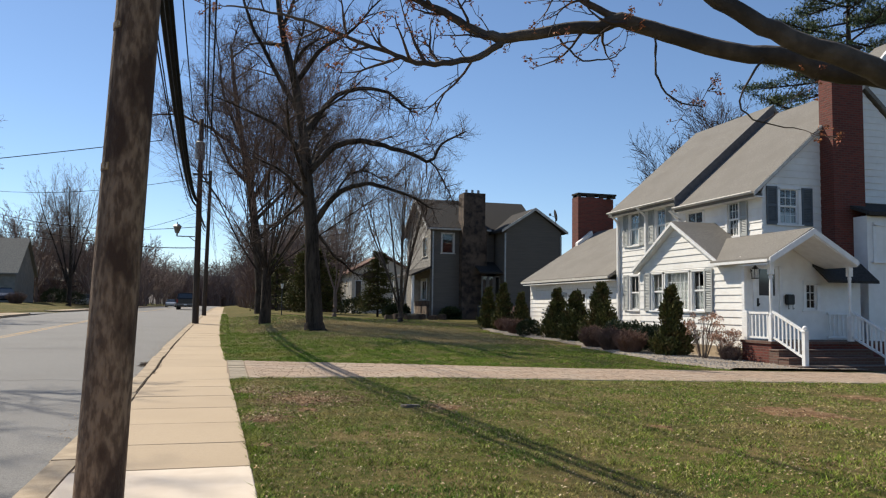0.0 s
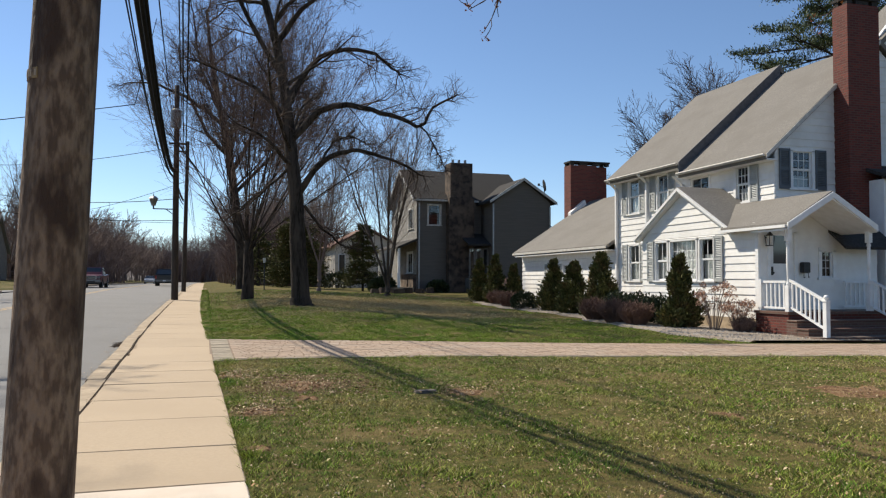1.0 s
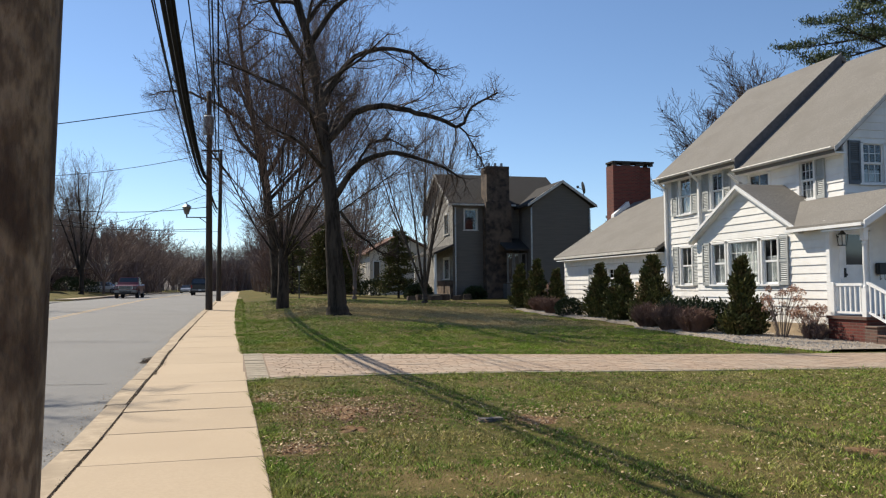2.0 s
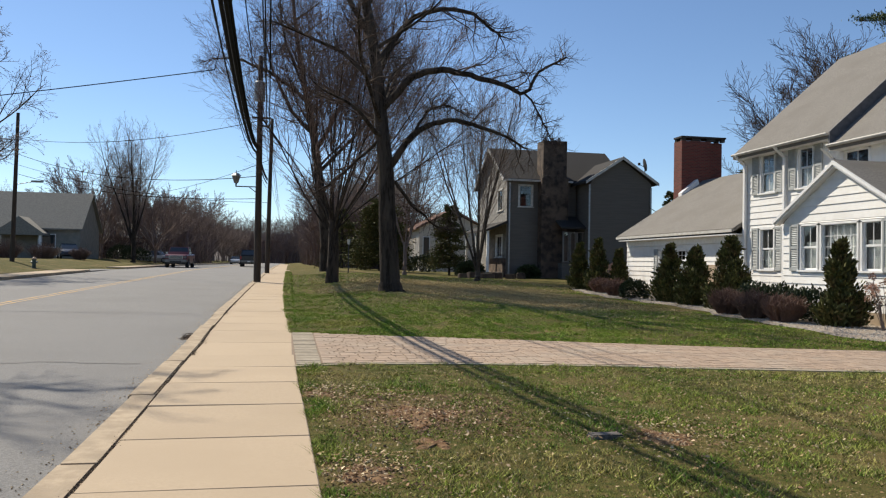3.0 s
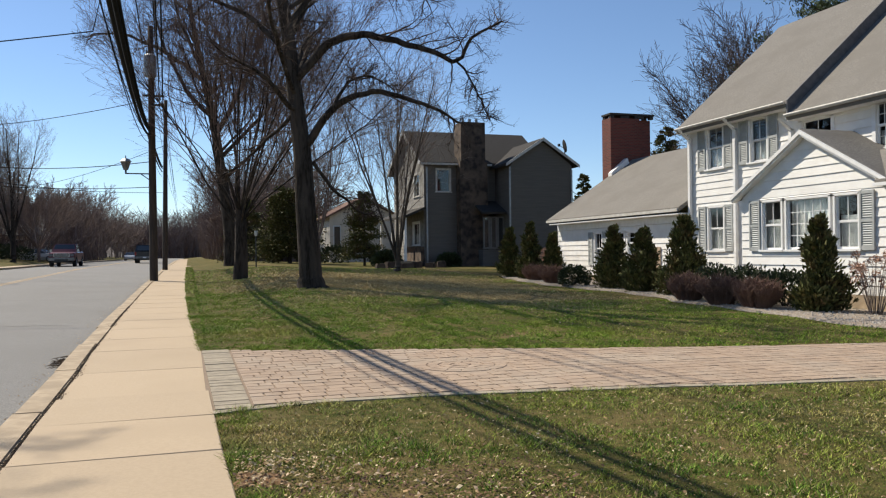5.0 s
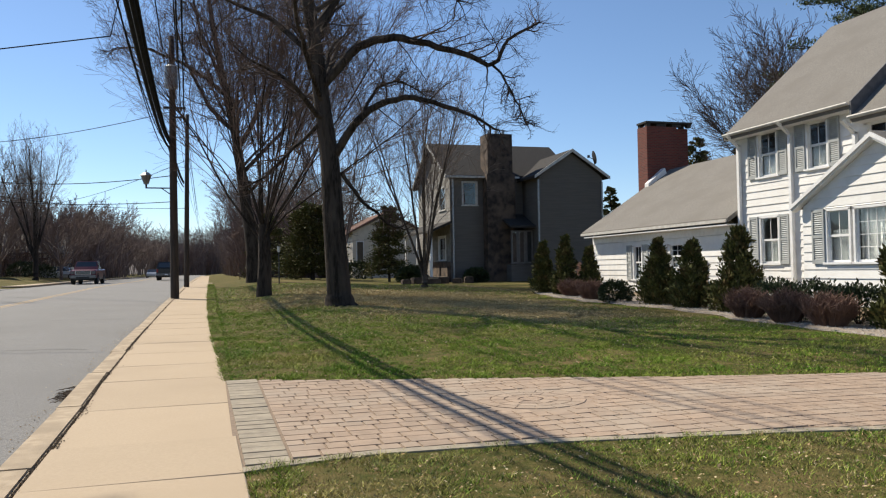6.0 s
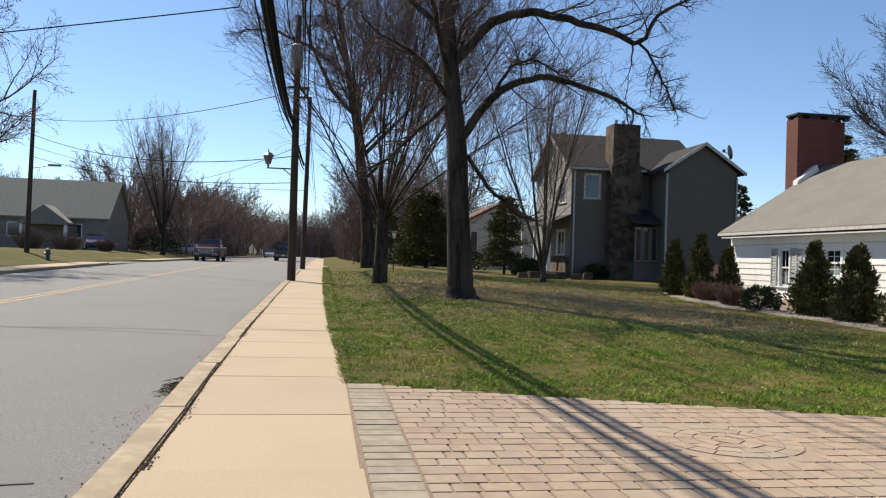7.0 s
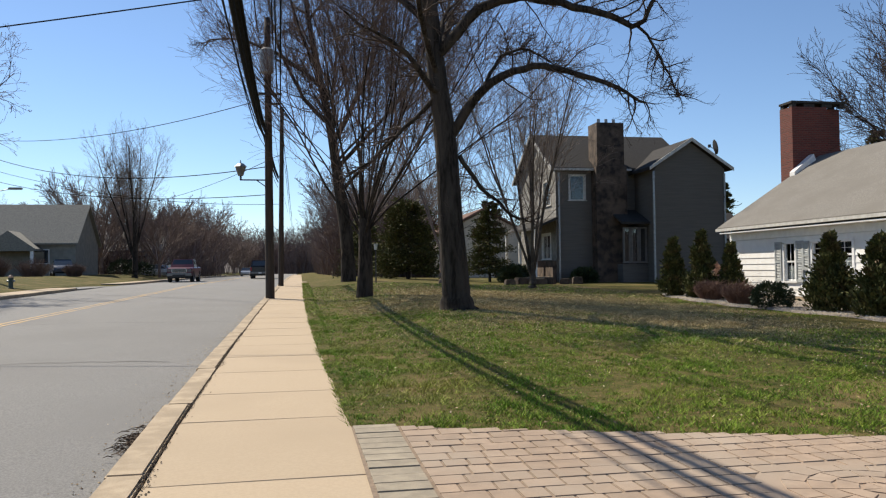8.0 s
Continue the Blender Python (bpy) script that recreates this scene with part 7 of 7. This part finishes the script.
# ---- small things along the street ----
hyd = thing("fire_hydrant", "weathered fire hydrant with a pale bonnet on the grass", "fire hydrant", at=(-15.2, 56, gz(-15.2, 56)))
bm = bmesh.new()
prof = [(0.16, 0.0), (0.16, 0.05), (0.11, 0.06), (0.11, 0.5), (0.14, 0.52), (0.14, 0.56)]
for (r0, a), (r1, b) in zip(prof, prof[1:]):
    rod(bm, (0, 0, a), (0, 0, b + 0.001), r0, r1, 14)
part("barrel", bm, mat("dark_teal_paint", (0.05, 0.08, 0.075), (0.035, 0.06, 0.055), 5, 0.5), hyd)
bm = bmesh.new()
bmesh.ops.create_uvsphere(bm, u_segments=14, v_segments=8, radius=0.13, matrix=pose(0, 0, 0.57))
rod(bm, (0, 0, 0.66), (0, 0, 0.76), 0.03, 0.025, 6)
part("bonnet", bm, mat("pale_orange_paint", (0.5, 0.32, 0.2), (0.42, 0.26, 0.16), 5, 0.5), hyd, "pale orange bonnet")
for s in (-1, 1):
    bm = bmesh.new()
    rod(bm, (s * 0.1, 0, 0.4), (s * 0.19, 0, 0.4), 0.055, 0.055, 8)
    part("outlet", bm, STEEL, hyd)
cov = thing("utility_cover", "small dark weathered utility cover sunk in the lawn", "cover", at=(2.12, 9.95, gz(2.1, 9.95)))
bm = bmesh.new()
box(bm, -0.12, 0.12, -0.06, 0.06, -0.02, 0.03)
bevel_all(bm, 0.012, 2)
part("lid", bm, mat("weathered_grey_stone", (0.16, 0.14, 0.12), (0.09, 0.08, 0.07), 14, 0.9, 0.6, 50), cov)
lp = thing("lamp_post", "slim black lamp post beyond the lawn", "lamp post", at=(3.4, 52.0, gz(3.4, 52)))
bm = bmesh.new()
rod(bm, (0, 0, -0.1), (0, 0, 1.7), 0.035, 0.03, 8)
part("post", bm, BLACK, lp)
bm = bmesh.new()
rod(bm, (0, 0, 1.7), (0, 0, 2.0), 0.07, 0.11, 6)
part("lantern_glass", bm, LAMPGLASS, lp)
for i, (ax, ay, rx, ry, h, m) in enumerate(((-21, 78, 1.6, 1.2, 1.5, 0), (-18.5, 80, 1.0, 0.9, 1.1, 0), (-24.5, 80, 1.6, 1.2, 1.8, 0), (-17.5, 100, 1.5, 1.2, 1.4, 1), (-19.8, 104, 1.6, 1.4, 1.6, 1), (11.4, 55, 0.6, 0.6, 0.8, 1), (12.0, 56.5, 0.7, 0.7, 0.9, 1), (10.6, 68, 1.1, 0.9, 1.3, 1), (15.0, 53.0, 0.6, 0.5, 0.7, 1))):
    if m:
        ball_shrub("shrub", "dark green rounded shrub in a front yard", (ax, ay, gz(ax, ay)), rx, ry, h, 400 + i, BOX, 1500, 0.12, "yard shrubs")
    else:
        twig_shrub((ax, ay, gz(ax, ay)), rx, ry, h, 420 + i, "brown bare shrub in a front yard", TWIGRED, 420, "yard shrubs")
# low stone blocks and a bench-like ledge in front of the grey house
for i in range(6):
    bm = bmesh.new()
    w = 0.5 + 0.25 * (i % 3)
    box(bm, -w / 2, w / 2, -0.25, 0.25, -0.05, 0.28 + 0.08 * (i % 2))
    bevel_all(bm, 0.05, 2)
    b = tagged(finish("edging_stone", bm, STONE), "rough brown edging stone beside the grey house", "stone", "edging stones")
    b.matrix_world = pose(10.2 + i * 0.75, 51.0 + 0.3 * (i % 2), gz(10, 51), 0, 0, 15 * i)

# ---- grass, leaves and litter ----
nrg = np.random.default_rng(4)


ys = [17.9 + 0.4 * i for i in range(81)] + [51 + 5 * i for i in range(20)]
vs, fs = [], []
for i, yy in enumerate(ys):
    e = verge(yy) + 0.03 * noise.noise((yy * 1.7, 0.3, 2.0)) + 0.02 * noise.noise((yy * 6.0, 0.7, 5.0))
    vs += [(e, yy, gz(-1, yy) - 0.03), (e + 0.02, yy, gz(-1, yy) + 0.008), (0.03, yy, gz(0, yy) + 0.008)]
    if i:
        fs += [(3 * i - 3 + k, 3 * i - 2 + k, 3 * i + 1 + k, 3 * i + k) for k in (0, 1)]
tagged(raw("lawn_verge", vs, fs, GRASS), "grass creeping over the sidewalk's edge", "grass", kind="structure")


def straw_zone(x, y):
    """Where the lawn has gone tan round the large tree."""
    d = math.hypot((x - 6.2) / 5.6, (y - 34.0) / 11.0)
    return smooth(1.05, 0.55, d + 0.45 * noise.noise((x * 0.35, y * 0.45, 7.0)))


def lawn_keep(x, y):
    """How much grass grows: thin where the soil shows."""
    if y < 14 and x < walk_edge(y) + 0.004 * math.sin(y * 31):
        return 0.0
    if x < -0.01 and (y < 17.9 and x < -0.02 or x < verge(y) - 0.01):
        return 0.0
    j = 0.09 * noise.noise((x * 3, y * 3, 6.0)) + 0.05 * noise.noise((x * 11, y * 11, 2.0))
    if drive_near(x) + j + 0.07 < y < drive_far(x) + j - 0.03:
        return 0.0
    n = noise.noise((x * 0.9, y * 0.9, 3.0)) + 0.5 * noise.noise((x * 2.7, y * 2.7, 8.0))
    k = 0.9 if n > -0.1 else 0.9 + 1.4 * (n + 0.1) if n > -0.55 else 0.25
    k *= 0.7 + 0.9 * noise.noise((x * 7, y * 7, 2.0))
    for cx, cy, r in ((0.98, 10.9, 0.7), (0.35, 9.2, 0.35), (0.25, 11.9, 0.25), (2.6, 9.9, 0.45), (7.0, 9.0, 1.2), (9.5, 10.5, 1.0)):
        d = math.hypot((x - cx) / 0.75, y - cy) / r + 0.35 * noise.noise((x * 5, y * 5, 1.0))
        if d < 1:
            k *= 0.12
    return k


def blades(name, areas, label, material=None, straw=False):
    V, F = [], []
    base = 0
    for x0, x1, y0, y1, n, w, h in areas:
        xs, ys = nrg.uniform(x0, x1, n), nrg.uniform(y0, y1, n)
        keep = np.array([nrg.random() < lawn_keep(a, b) * ((0.25 + 0.9 * straw_zone(a, b)) if straw and b > 16 else (1 - 0.96 * straw_zone(a, b))) and a < bed_edge(b) + (30 if b < 15 else 0.0) for a, b in zip(xs, ys)])
        xs, ys = xs[keep], ys[keep]
        m = len(xs)
        zs = np.array([gz(a, b) for a, b in zip(xs, ys)])
        tall = np.array([max(0.22, 0.85 + 1.0 * noise.noise((a * 1.6, b * 1.6, 0.0)) + 1.3 * noise.noise((a * 5.5, b * 5.5, 4.0))) for a, b in zip(xs, ys)])
        a = nrg.uniform(0, 2 * np.pi, m)
        hh = h * nrg.uniform(0.45, 1.25, m) * tall
        lean = hh * nrg.uniform(0.3, 2.2, m)
        b2 = nrg.uniform(0, 2 * np.pi, m)
        dx, dy = np.cos(a) * w / 2, np.sin(a) * w / 2
        P = np.empty((m, 3, 3))
        P[:, 0] = np.stack([xs - dx, ys - dy, zs - 0.004], 1)
        P[:, 1] = np.stack([xs + dx, ys + dy, zs - 0.004], 1)
        P[:, 2] = np.stack([xs + np.cos(b2) * lean, ys + np.sin(b2) * lean, zs + hh], 1)
        V.append(P.reshape(-1, 3))
        F.append(np.arange(base, base + 3 * m).reshape(-1, 3))
        base += 3 * m
    V, F = np.concatenate(V), np.concatenate(F)
    me = bpy.data.meshes.new(name)
    me.vertices.add(len(V))
    me.vertices.foreach_set("co", V.ravel())
    me.loops.add(F.size)
    me.loops.foreach_set("vertex_index", F.ravel().astype(np.int32))
    me.polygons.add(len(F))
    me.polygons.foreach_set("loop_start", np.arange(0, F.size, 3, dtype=np.int32))
    me.update(calc_edges=True)
    me.materials.append(material or BLADE)
    return tagged(new(name, me), label, "grass", kind="stuff")


blades("grass", [(0.01, 4, 3.5, 14.2, 270000, 0.0064, 0.026), (4, 9, 4, 13.6, 160000, 0.0084, 0.027), (9, 14, 5, 13.7, 60000, 0.012, 0.032), (14, 22, 6, 13.6, 16000, 0.02, 0.035), (0.0, 0.24, 5.0, 14.2, 15000, 0.006, 0.038),
                 ], "short green lawn grass with thin patches")
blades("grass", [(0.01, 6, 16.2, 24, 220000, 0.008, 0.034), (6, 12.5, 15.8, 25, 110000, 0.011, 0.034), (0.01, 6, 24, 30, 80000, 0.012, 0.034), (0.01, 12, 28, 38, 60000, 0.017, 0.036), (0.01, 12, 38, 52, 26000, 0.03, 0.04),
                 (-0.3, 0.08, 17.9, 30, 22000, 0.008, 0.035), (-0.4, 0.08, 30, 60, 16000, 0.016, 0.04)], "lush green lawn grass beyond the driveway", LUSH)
blades("dry_grass", [(0.05, 4, 3.6, 14.15, 80000, 0.0045, 0.024), (4, 10, 4, 13.65, 55000, 0.007, 0.024), (10, 14, 5, 13.6, 16000, 0.012, 0.026), (0.8, 11, 22, 37, 220000, 0.022, 0.03), (1, 8, 22, 30, 80000, 0.016, 0.028), (0.8, 13, 35, 50, 110000, 0.032, 0.035), (3.5, 8, 20.5, 22.5, 9000, 0.01, 0.03), (0.3, 11, 16.0, 25, 24000, 0.009, 0.026)], "dry straw coloured grass among the lawn", DRYBLADE, True)


def soil_patch(cx, cy, r, seed):
    """Bare earth with a ragged edge, a little proud of the thatch."""
    n = 40
    vs = [(cx, cy, gz(cx, cy) + 0.014)]
    for i in range(n):
        a = 2 * math.pi * i / n
        q = r * (0.62 + 0.6 * noise.noise((2.2 * math.cos(a), 2.2 * math.sin(a), seed)) + 0.25 * noise.noise((7 * math.cos(a), 7 * math.sin(a), seed)))
        for k, dz in ((0.75, 0.012), (1.0, -0.004)):
            x, y = cx + 0.8 * q * k * math.cos(a), cy + q * k * math.sin(a)
            vs.append((x, y, gz(x, y) + dz))
    fs = []
    for i in range(n):
        a, b = 1 + 2 * i, 1 + 2 * ((i + 1) % n)
        fs += [(0, a, b), (a, a + 1, b + 1, b)]
    tagged(raw("soil_patch", vs, fs, SOIL), "bare brown soil patch in the lawn", "soil", "soil patches", "structure")


for i, (cx, cy, r) in enumerate(((0.98, 10.9, 0.62), (0.35, 9.2, 0.33), (0.2, 11.9, 0.26), (2.55, 9.9, 0.36), (7.0, 9.0, 0.9), (9.5, 10.5, 0.7), (0.25, 7.6, 0.2), (4.3, 7.9, 0.3), (0.9, 9.9, 0.25))):
    soil_patch(cx, cy, r, i * 3.7)


def litter(name, n, area, smin, smax, material, label, seed, lift=0.015, clusters=(), share=0.22):
    rs = random.Random(seed)
    v, f = [], []
    for _ in range(n):
        if clusters and rs.random() < share:
            cx, cy, cr = rs.choice(clusters)
            x, y = rs.gauss(cx, cr), rs.gauss(cy, cr)
        else:
            x, y = rs.uniform(area[0], area[1]), rs.uniform(area[2], area[3])
        if area[0] >= 0 and (x < walk_edge(y) + 0.02 or drive_near(x) - 0.02 < y < drive_far(x) + 0.02):
            continue
        s, a = rs.uniform(smin, smax), rs.uniform(0, 6.28)
        z = gz(x, y) + lift * rs.uniform(0.4, 2.2)
        u, w = Vector((math.cos(a), math.sin(a), rs.uniform(-0.4, 0.4))), Vector((-math.sin(a), math.cos(a), rs.uniform(-0.4, 0.4)))
        p = Vector((x, y, z))
        b = len(v)
        k = rs.uniform(0.25, 0.6)
        v += [tuple(p - u * s + Vector((0, 0, rs.uniform(0, 0.6) * s))), tuple(p + w * s * k + Vector((0, 0, rs.uniform(-0.1, 0.7) * s))), tuple(p + u * s * rs.uniform(0.6, 1.1)), tuple(p - w * s * k + Vector((0, 0, rs.uniform(-0.1, 0.7) * s)))]
        f += [(b, b + 1, b + 3), (b + 1, b + 2, b + 3)]
    return tagged(raw(name, v, f, material), label, "leaf litter", kind="stuff")


litter("leaf_litter", 19000, (0.05, 10, 3.6, 13.6), 0.004, 0.014, DEADLEAF, "dry pale leaves scattered over the near lawn", 25, 0.03)
litter("leaf_litter", 15000, (0.05, 13, 3.6, 30), 0.006, 0.02, DEADLEAF, "dry pale leaves scattered over the lawn", 5, 0.03, ((0.98, 10.9, 0.45), (0.3, 9.3, 0.25), (2.6, 9.9, 0.35), (7, 9, 0.9), (9.5, 10.5, 0.8), (0.3, 12.0, 0.2)))
litter("wood_chips", 3600, (0.3, 1.75, 10.0, 11.8), 0.005, 0.018, mat("brown_bark_chips", (0.2, 0.11, 0.06), (0.12, 0.065, 0.04), 3, 0.9), "brown bark chips on bare soil", 6, 0.008, ((0.95, 10.9, 0.4), (0.35, 9.2, 0.2)))
litter("brown_leaves", 1500, (0.05, 9, 5, 12.5), 0.008, 0.023, mat("curled_brown_leaves", (0.26, 0.15, 0.085), (0.15, 0.085, 0.05), 14, 0.85, island=0.5, tint=(0.44, 0.33, 0.22)), "curled brown leaves on the bare patches of the lawn", 16, 0.012,
       ((0.98, 10.9, 0.35), (0.98, 10.9, 0.35), (1.1, 10.6, 0.3), (0.3, 9.2, 0.22), (0.2, 12.0, 0.18), (2.6, 9.9, 0.3), (7, 9, 0.7), (0.8, 11.8, 0.25)), 0.6)
vs, fs = [], []
rs = random.Random(18)
for _ in range(1500):                                    # grit and leaf bits washed against the kerb
    y = rs.uniform(9, 45)
    x = kx(y) - 0.25 - abs(rs.gauss(0, 0.16))
    s, a = rs.uniform(0.004, 0.013), rs.uniform(0, 6.28)
    z = gz(-2, y) - 0.13 + 0.2 * ((x + 12.3) / 11.0) * (1 - (x + 12.3) / 11.0) + 0.003
    b = len(vs)
    vs += [(x + s * math.cos(a + k * 2.09), y + s * math.sin(a + k * 2.09), z) for k in range(3)] + [(x, y, z + s * 0.6)]
    fs += [(b, b + 1, b + 3), (b + 1, b + 2, b + 3), (b + 2, b, b + 3)]
tagged(raw("gutter_grit", vs, fs, DEADLEAF), "brown grit and leaf bits along the kerb", "debris", kind="stuff")
rs = random.Random(8)
paths = []
for _ in range(200):
    x, y = rs.gauss(-1.64, 0.06), rs.gauss(18.3, 0.22)
    if x > kx(y) - 0.25:
        continue
    a, l = rs.uniform(0, 6.28), rs.uniform(0.03, 0.12)
    z = gz(-2, y) - 0.115 + rs.uniform(0, 0.03)
    paths.append([(Vector((x, y, z)), 0.004), (Vector((x + l * 0.5 * math.cos(a), y + l * 0.5 * math.sin(a), z + 0.01)), 0.004), (Vector((x + l * math.cos(a + 0.3), y + l * math.sin(a + 0.3), z)), 0.002)])
v, f = [], []
tube_lists(paths, v, f, 3)
tagged(raw("twig_debris", v, f, mat("brown_twig_litter", (0.12, 0.08, 0.052), (0.07, 0.046, 0.03), 20, 0.9)), "small heap of dark twigs and leaves at the kerb", "debris", kind="stuff")
rs = random.Random(44)
vs, fs = [], []
for _ in range(5200):                                    # soil, moss and leaf crumbs in the joint beside the kerb
    y = rs.uniform(7.5, 34)
    wide = 0.006 + 0.03 * max(0.0, noise.noise((y * 1.3, 2.0, 9.0)) + 0.15) + (0.03 if rs.random() < 0.02 else 0.0)
    x = kx(y) - 0.005 + rs.gauss(0, wide)
    s, a = rs.uniform(0.003, 0.011), rs.uniform(0, 6.28)
    z = gz(-1, y) + 0.006
    b = len(vs)
    vs += [(x + s * math.cos(a + k * 2.09), y + 1.6 * s * math.sin(a + k * 2.09), z) for k in range(3)] + [(x, y, z + s * 0.7)]
    fs += [(b, b + 1, b + 3), (b + 1, b + 2, b + 3), (b + 2, b, b + 3)]
tagged(raw("joint_dirt", vs, fs, mat("crumbled_soil", (0.10, 0.068, 0.042), (0.045, 0.031, 0.02), 30, 0.95)), "dark soil and leaf crumbs along the kerb joint", "debris", kind="stuff")
